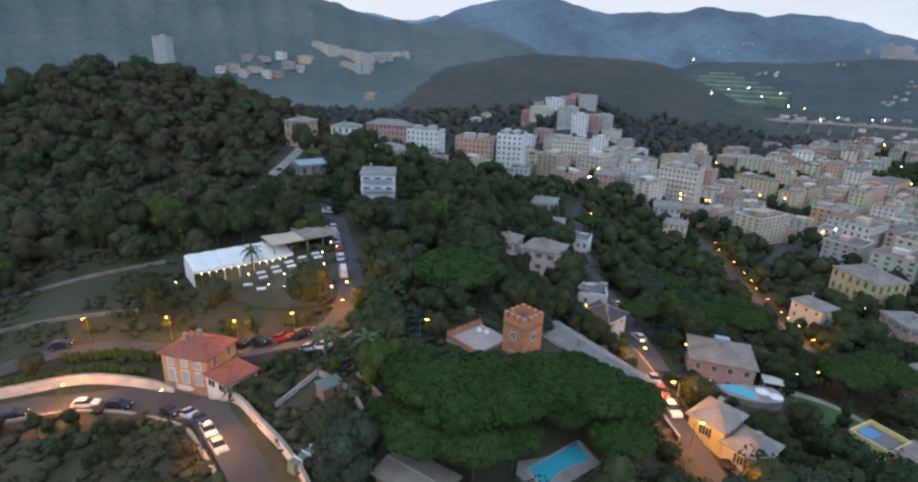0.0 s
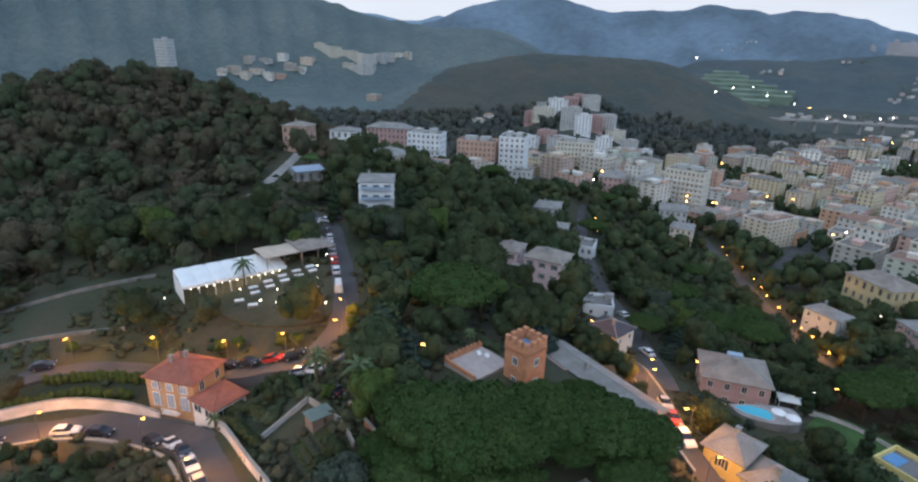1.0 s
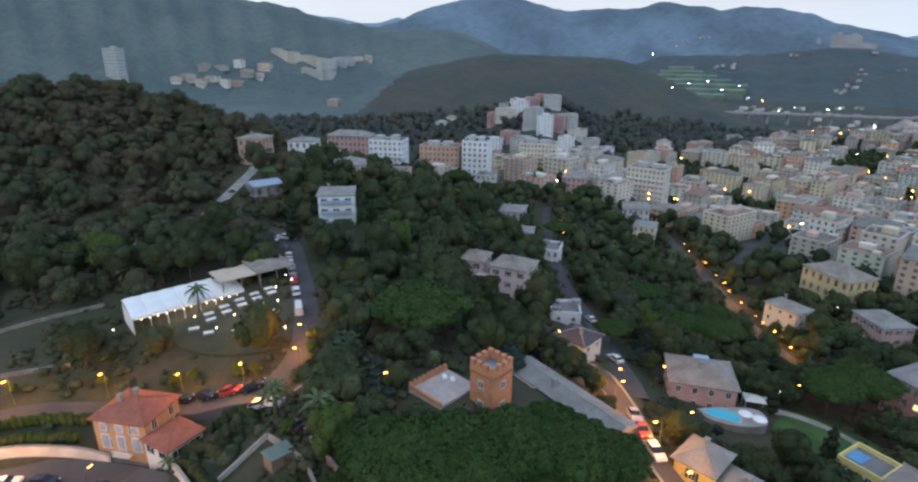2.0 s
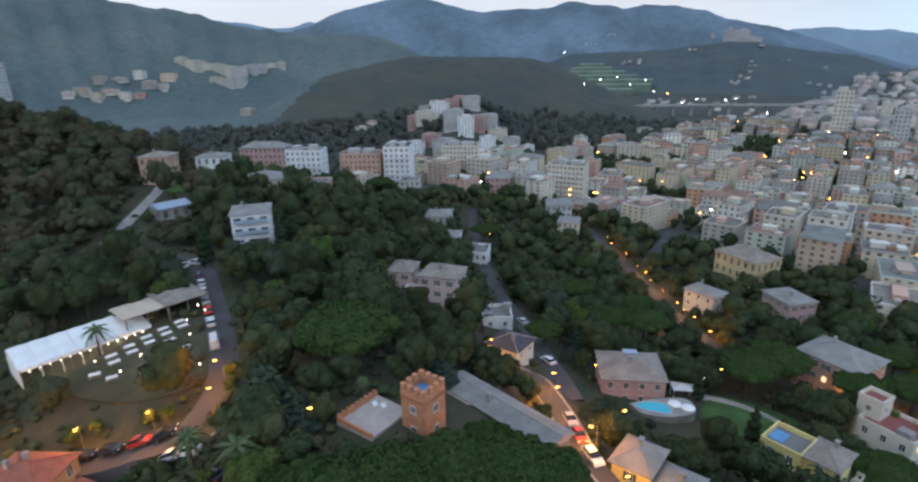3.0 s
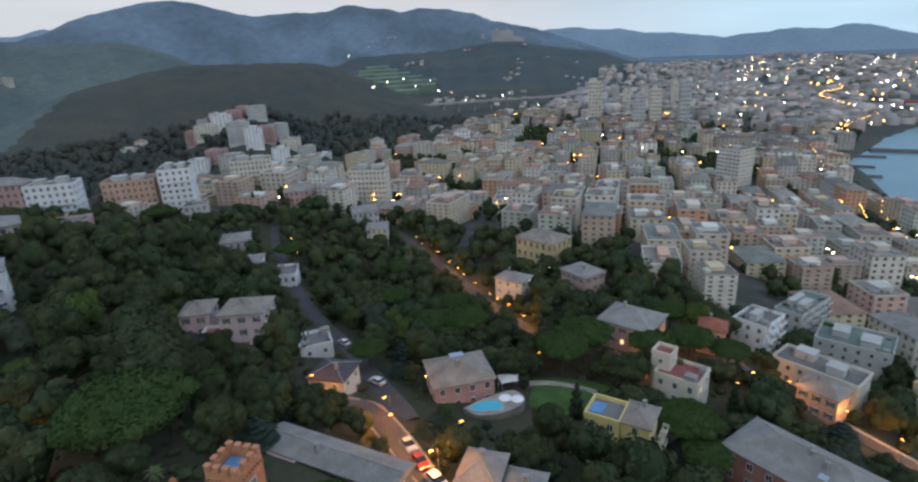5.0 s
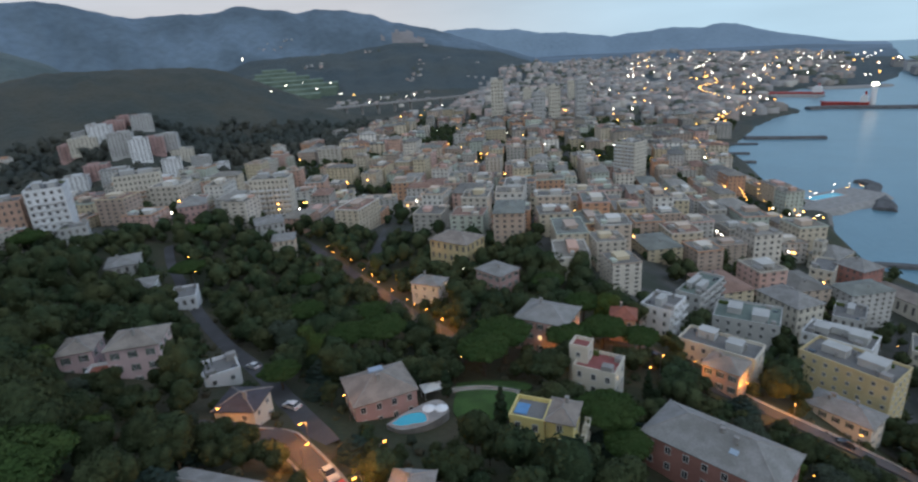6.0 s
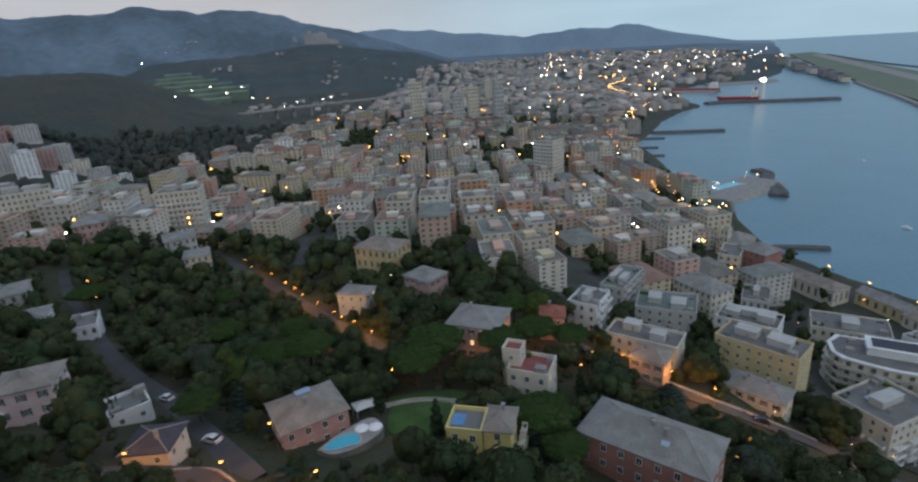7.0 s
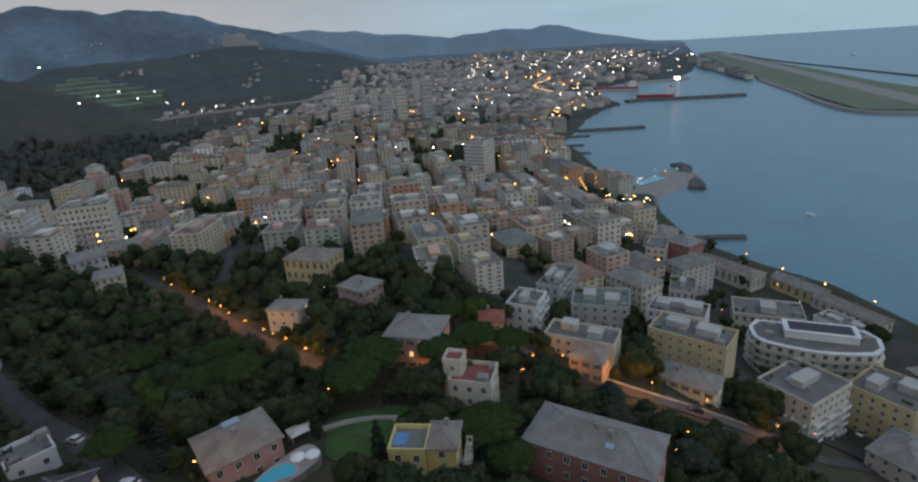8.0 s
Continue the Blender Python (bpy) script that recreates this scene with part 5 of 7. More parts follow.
# the housing estates on the far hillside
set_block(TALL[1], -588, 1159, 76, -20, 1.4, 2.0)
for az, r, z, s, sz in ((-13.6, 1450, 122, 1.3, 0.95), (-12.9, 1445, 118, 1.3, 1.05), (-12.2, 1440, 116, 1.4, 0.9), (-11.4, 1440, 112, 1.4, 0.95), (-10.6, 1435, 110, 1.5, 0.85), (-9.7, 1430, 108, 1.5, 0.9), (-8.9, 1420, 106, 1.5, 0.8),
                        (-7.9, 1440, 114, 1.2, 0.7), (-7.0, 1460, 118, 1.2, 0.6), (-6.1, 1480, 122, 1.2, 0.55), (-5.2, 1480, 124, 1.0, 0.5), (-11.0, 1380, 90, 1.4, 0.65), (-10.0, 1375, 89, 1.5, 0.65), (-9.1, 1370, 88, 1.4, 0.65)):
    x, y = r * math.sin(radians(az)), r * math.cos(radians(az))
    set_block(TALL[rnd.randrange(3)], x, y, z - 12, rnd.uniform(-20, 5), s, sz)
for az, r in ((-22.4, 1290), (-21.4, 1300), (-20.4, 1290), (-19.4, 1300), (-18.4, 1290), (-17.4, 1300), (-16.4, 1330), (-15.4, 1340), (-14.8, 1380), (-20.0, 1350), (-18.6, 1360), (-17.0, 1370), (-8.6, 1150), (2.0, 800), (3.0, 815)):
    x, y = r * math.sin(radians(az)), r * math.cos(radians(az))
    set_block(KINDS[rnd.randrange(16)], x, y, gz(x, y), rnd.uniform(-20, 10), 1.25 if r > 1000 else 0.9, 0.65 if r > 1000 else 0.8)
# houses scattered on the near side of the valley
for x, y in ((20, 470), (150, 480), (205, 500), (245, 540), (300, 600), (265, 600), (170, 545), (330, 640), (395, 690)):
    set_block(KINDS[rnd.randrange(16)], x, y, gz(x, y), rnd.uniform(-20, 30), 0.8, 0.7)
    TAKEN.append((x, y, 12))

# the streets further off: the same sort of houses joined into one mesh
FURTHER = []
for k in range(14):
    w, d, h = rnd.uniform(13, 28), rnd.uniform(11, 18), rnd.choice((10, 12.4, 14, 15.5, 17, 19))
    g, verts = Geo(), {}
    ring = [(-w / 2, -d / 2), (w / 2, -d / 2), (w / 2, d / 2), (-w / 2, d / 2)]
    for i in range(4):
        facade(g, verts, ring[i], ring[(i + 1) % 4], 0, h, max(2, int(math.dist(ring[i], ring[(i + 1) % 4]) / 3.8)), max(2, round(h / 3.3)))
    for i in range(4):
        (ax, ay), (bx, by) = ring[i], ring[(i + 1) % 4]
        g.f.append((verts[(round(bx, 3), round(by, 3), 0)], verts[(round(ax, 3), round(ay, 3), 0)], len(g.v), len(g.v) + 1))
        g.v += [(ax, ay, -6), (bx, by, -6)]
        g.m.append(0)
    n = len(g.f)
    if k % 5 < 2:
        hip(g, w, d, h, min(w, d) * 0.2, 0.4)
    else:
        g.box(-w / 2 - 0.25, w / 2 + 0.25, -d / 2 - 0.25, d / 2 + 0.25, h - 0.2, h + 0.35)
    g.m = g.m[:n] + [2] * (len(g.f) - n)
    if k % 5 >= 2:
        for i in range(3):
            pw, pd, px, py = rnd.uniform(2, w * 0.45), rnd.uniform(2, d * 0.45), rnd.uniform(-0.25, 0.25) * w, rnd.uniform(-0.25, 0.25) * d
            g.box(px - pw / 2, px + pw / 2, py - pd / 2, py + pd / 2, h, h + rnd.uniform(1.2, 3.0), i % 2 * 2)
    FURTHER.append(g)
G = Geo()
for x, y, turned, sc, sz in REST:
    g = FURTHER[rnd.randrange(14)]
    c, s, n, z = math.cos(radians(turned)) * sc, math.sin(radians(turned)) * sc, len(G.v), gz(x, y)
    G.v += [(x + c * p[0] - s * p[1], y + s * p[0] + c * p[1], z + p[2] * sz) for p in g.v]
    G.f += [tuple(n + i for i in f) for f in g.f]
    G.m += g.m
tagged(G.ob("town_houses", ["plaster_rest", "town_window", "roof_rest"]), "crowded pale houses of the shore town further off", "town", "", "stuff")
# the rest of the town, out along the shore to the port
v, q = [], []
rnd2 = np.random.RandomState(5)


def crate(x, y, z, w, d, h, a):
    c, s = math.cos(a), math.sin(a)
    n = len(v)
    for zz, t in ((z - 4, 1.0), (z + h, 1.0)):
        for px, py in ((-w / 2, -d / 2), (w / 2, -d / 2), (w / 2, d / 2), (-w / 2, d / 2)):
            v.append((x + c * px - s * py, y + s * px + c * py, zz))
    for k in ((4, 5, 6, 7), (0, 1, 5, 4), (1, 2, 6, 5), (2, 3, 7, 6), (3, 0, 4, 7)):
        q.append([n + i for i in k])


pts = []
for r, x, y, p, k, turn, jit in cells:
    if 900 < r and inside(x, y, CITY) and p > 0.26 and not any(math.hypot(x - tx, y - ty) < tr + 6 for tx, ty, tr in TAKEN[-60:]):
        pts.append((x, y, 20, 14, rnd2.uniform(7, 14)))
for k in range(1900):
    az, r = radians(rnd2.uniform(41, 76)), rnd2.uniform(950, 3000)
    x, y = r * math.sin(az), r * math.cos(az)
    pts.append((x, y, rnd2.uniform(14, 34), rnd2.uniform(12, 20), rnd2.uniform(6, 15)))
px = np.array([p[0] for p in pts])
py = np.array([p[1] for p in pts])
zz, nn = ground(px, py), inland(px, py)
# hamlets in the valley and on the far slopes
for lo, hi, r0, r1, count in ((30, 40, 1000, 1400, 10), (36, 46, 1350, 1900, 10), (16, 36, 2780, 3150, 7), (28, 40, 1900, 2200, 4)):
    for k in range(count):
        az, r = radians(rnd2.uniform(lo, hi)), rnd2.uniform(r0, r1)
        for i in range(rnd2.randint(2, 7)):
            x, y = r * math.sin(az) + rnd2.uniform(-45, 45), r * math.cos(az) + rnd2.uniform(-30, 30)
            crate(x, y, float(ground(x, y)) + 2, rnd2.uniform(6, 10), rnd2.uniform(5, 8), rnd2.uniform(2.5, 4.5), rnd2.uniform(0, 3))
for (x, y, w, d, h), z, n in zip(pts, zz, nn):
    if n > 22 and z < 62 and (math.hypot(x, y) < 960 or math.degrees(math.atan2(x, y)) > 41 + (math.hypot(x, y) - 950) * 0.006):
        crate(x, y, z, w, d, h, radians(42) + rnd2.uniform(-0.2, 0.2))
        if rnd2.rand() < 0.5:
            crate(x, y, z + h, w * 0.5, d * 0.5, 2.5, radians(42))
tagged(put("far_town", arrays("far_town", np.array(v), np.array(q), "far_town")), "crowded pale houses of the town stretching to the port", "town", "", "stuff")


# ---- trees ----
LR = np.random.RandomState(11)


def shell(lobes, count, size, rs, flat=0.0, under=0.15, tilt=0.5):
    """Leaf clumps on the skin of overlapping lobes (cx, cy, cz, rx, ry, rz): corners and faces of small bent cards."""
    lobes = np.array(lobes, float)
    area = lobes[:, 3] * lobes[:, 4] + lobes[:, 3] * lobes[:, 5]
    pick = rs.choice(len(lobes), int(count * 1.9), p=area / area.sum())
    d = rs.normal(size=(len(pick), 3))
    d[:, 2] = np.where(d[:, 2] < 0, d[:, 2] * np.where(rs.rand(len(pick)) < under, 1, -1), d[:, 2])
    d /= np.linalg.norm(d, axis=1)[:, None]
    L = lobes[pick]
    p = L[:, :3] + d * L[:, 3:] * rs.uniform(0.9, 1.06, len(pick))[:, None]
    keep = np.ones(len(p), bool)
    for k, l in enumerate(lobes):
        keep &= (pick == k) | ((((p - l[:3]) / (l[3:] * 0.86)) ** 2).sum(1) > 1)
    p, d, L = p[keep][:count], d[keep][:count], L[keep][:count]
    n = d / L[:, 3:]
    n /= np.linalg.norm(n, axis=1)[:, None]
    n = n + rs.normal(scale=tilt, size=n.shape)
    n /= np.linalg.norm(n, axis=1)[:, None]
    u = np.cross(n, rs.normal(size=n.shape))
    u /= np.linalg.norm(u, axis=1)[:, None]
    w = np.cross(n, u)
    s = rs.uniform(0.6, 1.3, (len(p), 1)) * size
    b = rs.uniform(0.5, 1.0, (len(p), 1)) * s
    v = np.stack([p + u * s * 1.3 - n * s * 0.25, p - u * s * 0.8 + w * b * 1.2 - n * s * 0.1, p - u * s * 0.7 - w * b * 1.2], 1).reshape(-1, 3)
    q = np.arange(len(v)).reshape(-1, 3)
    return v, np.concatenate([q, np.full((len(q), 1), -1)], 1)


def core(lobes, f=0.93, m=8):
    """The leafy mass of a crown: rough closed lobes."""
    V, Q = [], []
    n = 0
    for cx, cy, cz, rx, ry, rz in lobes:
        rings = [(-0.85, 0.45), (-0.3, 0.95), (0.35, 0.93), (0.78, 0.62), (0.99, 0.1)]
        for z, r in rings:
            for i in range(m):
                g = i * 2 * math.pi / m
                k = f * LR.uniform(0.8, 1.12)
                V.append((cx + rx * r * k * math.cos(g), cy + ry * r * k * math.sin(g), cz + rz * z * f * LR.uniform(0.95, 1.05)))
        for a in range(4):
            for i in range(m):
                j = (i + 1) % m
                Q.append((n + a * m + i, n + a * m + j, n + a * m + m + j, n + a * m + m + i))
        n += 5 * m
    return np.array(V), np.array(Q)


def shift(q, n):
    return np.where(q < 0, -1, q + n)


def crown(lobes, count, size, under=0.15, tilt=0.4, m=8, inner=99):
    v1, q1 = core(lobes[:inner], m=m)
    v2, q2 = shell(lobes, count, size, LR, under=under, tilt=tilt)
    return np.concatenate([v1, v2]), np.concatenate([q1, shift(q2, len(v1))])


def broad_lobes(r, h, rs, n=7):
    out = [(0, 0, h, r * 0.7, r * 0.7, r * 0.78)]
    for i in range(n):
        g = 2 * math.pi * (i + rs.uniform(-0.3, 0.3)) / n
        k = rs.uniform(0.42, 0.62)
        out.append((r * k * math.cos(g), r * k * math.sin(g), h + r * rs.uniform(-0.35, 0.45), r * rs.uniform(0.34, 0.5), r * rs.uniform(0.34, 0.5), r * rs.uniform(0.3, 0.45)))
    return out


def pine_lobes(r, h, rs, n=30):
    out = [(0, 0, h - r * 0.06, r * 0.88, r * 0.88, r * 0.42)]
    for i in range(n):
        g = i * 2.4 + rs.uniform(-0.2, 0.2)
        k = math.sqrt((i + 0.7) / n) * 0.86
        s = rs.uniform(0.13, 0.21)
        out.append((r * k * math.cos(g), r * k * math.sin(g), h + r * 0.34 * (1 - k * k) - r * 0.10 + rs.uniform(-0.03, 0.04) * r, r * s, r * s, r * s * 0.8))
    return out


def limbs(g, h, r, rs, n=5, thick=0.3, fork=0.55):
    """A tapered trunk that splits into limbs."""
    z1 = h * fork
    lean = Vector((rs.uniform(-0.06, 0.06) * h, rs.uniform(-0.06, 0.06) * h, z1))
    g.tube((0, 0, -1.0), lean, thick, thick * 0.7, 8)
    for i in range(n):
        a = 2 * math.pi * i / n + rs.uniform(-0.3, 0.3)
        k = rs.uniform(0.35, 0.65)
        g.tube(lean, (lean.x + r * k * math.cos(a), lean.y + r * k * math.sin(a), h + r * 0.05), thick * 0.55, thick * 0.14, 6)


def tree(kind, r, h, count, size, leaf, label, rs):
    """One tree at the origin. h: height of the crown's middle."""
    e = thing(kind + "_tree", 0, 0, 0, 0, label, "tree", kind + " trees on the hill")
    g = Geo()
    if kind == "pine":
        lobes = pine_lobes(r, h, rs)
        limbs(g, h, r, rs, 6, 0.34, 0.62)
        v, q = crown(lobes, count, size, under=0.06, tilt=0.45)
    elif kind == "cypress":
        lobes = [(rs.uniform(-0.1, 0.1), rs.uniform(-0.1, 0.1), h * f, r * w, r * w, h * 0.2) for f, w in ((0.35, 0.95), (0.7, 1.0), (1.05, 0.85), (1.4, 0.62), (1.7, 0.36))]
        g.tube((0, 0, -1), (0, 0, h * 1.2), 0.18, 0.06, 8)
        v, q = crown(lobes, count, size, under=0.4, tilt=0.6)
    elif kind == "cedar":
        lobes = []
        for k in range(6):
            f = k / 5
            for i in range(5 if k < 5 else 1):
                a = 2 * math.pi * i / 5 + k * 0.7
                rr = r * (1 - f * 0.85)
                lobes.append((rr * 0.55 * math.cos(a), rr * 0.55 * math.sin(a), h * (0.45 + f * 1.1), rr * 0.5 + 0.2, rr * 0.5 + 0.2, r * 0.13 + 0.2))
        g.tube((0, 0, -1), (0, 0, h * 1.5), 0.3, 0.06, 8)
        v, q = crown(lobes, count, size, under=0.25, tilt=0.4)
    else:
        lobes = broad_lobes(r, h, rs)
        limbs(g, h, r, rs, 5, 0.24)
        v, q = crown(lobes, count, size, under=0.3)
    g.ob("trunk", "trunk", e)
    put("crown", arrays("crown", v, q, leaf), e)
    return e


def palm(label):
    e = thing("palm_tree", 0, 0, 0, 0, label, "tree", "palm trees on the hill")
    g = Geo()
    for k in range(6):
        g.tube((0.03 * k, 0, k * 1.1 - 0.8), (0.03 * (k + 1), 0, k * 1.1 + 0.32), 0.27 - 0.015 * k, 0.23 - 0.015 * k, 8)
    g.ob("trunk", "trunk", e)
    for k in range(18):
        a, lift = k * 2.4, 1.25 - 0.108 * k
        f = Geo()
        last = None
        for s in range(7):
            t = s / 6
            rr = 2.7 * t * math.cos(lift * 0.6)
            z = 5.9 + 2.3 * t * math.sin(lift) - 1.7 * t * t
            wd = 0.34 * math.sin(math.pi * min(0.98, t * 0.85 + 0.12))
            c, sn = math.cos(a), math.sin(a)
            row = [(0.2 + rr * c - wd * sn * k2, rr * sn + wd * c * k2, z - 0.16 * abs(k2)) for k2 in (-1, 0, 1)]
            if last:
                f.poly([last[0], last[1], row[1], row[0]]).poly([last[1], last[2], row[2], row[1]])
            last = row
        f.ob("frond", "palm", e)
    return e


rs = np.random.RandomState(3)
STOCK = {
    "pine": [tree("pine", 6.0, 9.0, 7000, 0.15, "leaf_pine", "umbrella pine with a broad rounded green crown", rs) for k in range(3)],
    "broad": [tree("broadleaf", 3.3, 4.6, 1500, 0.16, m, l, rs) for m, l in (("leaf", "dense dark green broadleaf tree"), ("leaf", "spreading dark green broadleaf tree"),
              ("leaf_light", "fresh green broadleaf tree"), ("leaf_grey", "grey green olive tree"), ("leaf", "bushy dark green garden tree"))],
    "cypress": [tree("cypress", 1.3, 4.6, 900, 0.15, "leaf_dark", "tall dark narrow cypress", rs) for k in range(2)],
    "cedar": [tree("cedar", 4.2, 6.0, 2600, 0.17, "leaf_blue", "blue green cedar with layered branches", rs) for k in range(2)],
    "palm": [palm("date palm with a full crown of fronds")],
}
PLANTED = set()
SPOTS = []


def plant(kind, k, x, y, a=0.0, s=1.0, sz=None, z=None):
    src = STOCK[kind][k % len(STOCK[kind])]
    m = pose(x, y, gz(x, y) if z is None else z, 0, 0, a) @ Matrix.Diagonal((s, s, sz or s, 1))
    SPOTS.append((x, y, (5.2 if kind == "pine" else 2.2) * s))
    if src.name in PLANTED:
        o = copy_thing(src, m)
        o.matrix_basis = m
        return o
    PLANTED.add(src.name)
    src.matrix_basis = m
    return src


# the great pines round the brick tower
for k, (x, y, s, sz, z) in enumerate(((-2.0, 60, 1.02, 0.95, 75.2), (4.6, 61.8, 1.05, 1.0, 73.6), (12.2, 62.8, 1.05, 1.0, 73.2), (19.6, 62.4, 1.02, 0.95, 72.6), (2.2, 56, 0.95, 0.9, 75.0),
                                      (-2.6, 54.6, 0.95, 0.6, 75.2), (3.4, 53.0, 0.9, 0.6, 75.2), (8.0, 54.2, 0.6, 0.55, 75.0), (21.8, 57.2, 0.8, 0.6, 73.0), (15, 60.5, 0.7, 0.62, 74.0), (-6.4, 58.6, 0.6, 0.5, 75.2),
                                      (24.2, 61.5, 0.8, 0.85, 72.8), (7.8, 57, 0.85, 0.9, 75.2), (18.2, 67.4, 0.7, 0.9, 72.6), (-5.2, 63.5, 0.62, 0.8, 75.0))):
    plant("pine", k, x, y, k * 50, s, sz + 0.2, z)
plant("pine", 1, 1.2, 99, 20, 1.58, 1.5, 71.5)
for k, (x, y, s) in enumerate(((82, 139, 1.25), (98.5, 108.5, 1.3), (121, 93.5, 1.05), (126, 86, 0.9), (88, 71, 1.1), (89, 106, 1.15), (75, 144, 1.1), (48.5, 129, 0.8), (80, 181, 1.1), (111, 98, 1.0),
                               (64, 250, 1.2), (100, 220, 1.0), (146, 132, 1.0), (20, 300, 1.2), (84, 300, 1.1), (84, 64, 0.8), (135, 110, 1.0), (92, 160, 1.1))):
    plant("pine", k, x, y, k * 71, s, s * 0.8)
for x, y, s in ((-20, 80, 1.0), (-12.2, 72, 1.15), (-47.2, 121.6, 1.0), (117, 243, 1.2), (111, 231, 1.1), (121, 238, 1.1), (3.4, 84.5, 0.5), (-36, 78, 0.5)):
    plant("palm", 0, x, y, x * 31 % 360, s)
for k, (x, y, s) in enumerate(((-11.5, 84, 1.1), (-6, 80, 1.0), (-12, 92, 1.1), (16, 90, 0.8), (22, 101, 1.0), (13.5, 98, 0.8), (44, 90, 0.8), (92, 66, 1.0), (84.5, 69, 0.9), (128, 60, 0.9), (60, 133, 1.0), (53, 122, 0.7))):
    plant("cedar", k, x, y, k * 40, s, s * 0.62)
for k, (x, y, s) in enumerate(((-17, 172, 1.3), (-14, 176, 1.3), (-16, 166, 1.2), (72, 100, 1.0), (166, 62, 1.4), (150, 84, 1.3), (109, 74, 1.0), (118, 262, 1.3), (103, 300, 1.2), (107, 306, 1.2), (-38, 176, 1.2), (-36, 168, 1.1),
                               (72, 84, 1.1), (154, 102, 1.2), (68, 330, 1.3), (-35.5, 160, 1.2))):
    plant("cypress", k, x, y, k * 30, s)

for k, (x, y, s) in enumerate(((27.5, 94, 0.8), (30.6, 100, 0.7), (25, 99.5, 0.9), (31, 89, 0.6), (28.6, 105, 0.7), (18, 104, 1.1), (12, 106, 1.0), (9, 88, 0.7), (1, 88, 0.8), (-3, 85, 0.9), (17.6, 93.4, 0.8), (30.4, 81, 0.5))):
    plant("broad", (0, 4, 1)[k % 3], x, y, k * 53, s, s * 1.1)
# small trees that catch the lamplight by the hill road
for k, (x, y, s) in enumerate(((-44.4, 101.2, 0.5), (-41.2, 101.6, 0.4), (-31.2, 97.4, 0.5), (-28.2, 97.2, 0.4), (-18.4, 102.6, 0.5), (-18.2, 98.6, 0.4), (-58.6, 103, 0.4), (-74.4, 101.8, 0.4))):
    plant("broad", 2, x, y, k * 77, s)
# tall dark trees between the apartment blocks by the shore
for k, (x, y, s) in enumerate(((193, 71.5, 1.1), (196, 67, 1.0), (224.6, 73.4, 1.2), (232, 80, 1.2), (229, 72, 1.0), (166, 31.7, 1.3), (173.7, 25.6, 1.2), (169, 36, 1.1), (256, -5.6, 1.3), (261, -1, 1.1), (259.6, 55.4, 1.1),
                               (277, 81, 1.2), (281, 86, 1.0), (271, 76, 1.0), (297, 45.6, 0.9), (150, 60, 1.1), (153, 55, 0.9), (206, 76, 1.0), (240, 62, 1.0))):
    plant("broad", (0, 1, 4)[k % 3], x, y, k * 47, s, s * 1.25)
for k, (x, y, s) in enumerate(((226, 76, 1.5), (194.5, 74, 1.4), (279, 79, 1.3))):
    plant("cypress", k, x, y, k * 60, s)

# gardens and woods: single trees near the eye, joined woods beyond
CLEAR = [(7, 71.5, 4.5), (14, 71.5, 3.5), (14, 55, 5.5), (61, 97, 9), (66, 90, 6), (-35, 90, 5), (-28, 86, 5), (-22, 74, 5), (-10, 60, 4), (1.5, 98, 10.5), (-1, 88, 5), (14, 57, 4.5), (60, 96, 5.5), (66, 95, 4), (79, 97, 6.5), (85, 95, 5), (73, 100, 4), (-50, 123, 13), (-38, 124, 10), (-40, 113, 9), (-30, 110, 7), (-58, 116, 8), (-18.5, 66, 5), (-18, 59, 4), (5.0, 78.6, 6), (28, 72, 4), (19, 90, 4),
         (-80, 110, 14), (-95, 112, 14), (-72, 125, 9), (-88, 128, 8), (-52, 246, 10), (-60, 238, 8), (24, 92, 4), (27, 84, 3), (197, -2, 11), (-47, 104, 5), (78, 90, 6), (84, 88, 6), (72, 94, 5), (84, 101, 5), (75, 92, 7), (23, 147, 6), (30, 147, 6), (36, 138, 4), (-25, 168, 6)]


LAWNS = [(14, 57, 6), (60, 96, 8), (67, 95, 5), (79, 97, 8), (86, 94, 7), (73, 100, 5), (74, 90, 7), (84, 101, 6), (-50, 123, 12), (-38, 122, 9), (-40, 115, 7), (-17, 65, 3), (5, 78.6, 6), (24, 81, 5), (197, -2, 12), (29, 72, 4), (19, 90, 4)]


def free(x, y, gap):
    if any(math.hypot(x - a, y - b) < r + gap for a, b, r in TAKEN) or any(math.hypot(x - a, y - b) < r for a, b, r in CLEAR):
        return False
    return not near_road(x, y, (1.3 if x > 90 else 3.2) + gap * 0.4)


tr = random.Random(8)
near, far = [], []
# villas that stand open towards the hilltop
FRONTS = [t for t in HOUSES if t[2] > 4.5 and math.hypot(t[0], t[1]) < 235]
FRONTS += [(1.2, 99, 9, 86, 8, 18), (59.8, 95.2, 8, 60.2, 0.5, 14), (76, 93, 10, 59.0, 0.5, 18), (83, 100, 6, 58, 0.5, 12), (34.6, 75, 3, 73, 0.3, 4), (35.8, 67.4, 3, 72, 0.3, 4), (37, 61.8, 3, 71, 0.3, 4), (38, 92, 3, 71, 0.3, 4), (5, 79, 7, 81, 0.5, 8)]
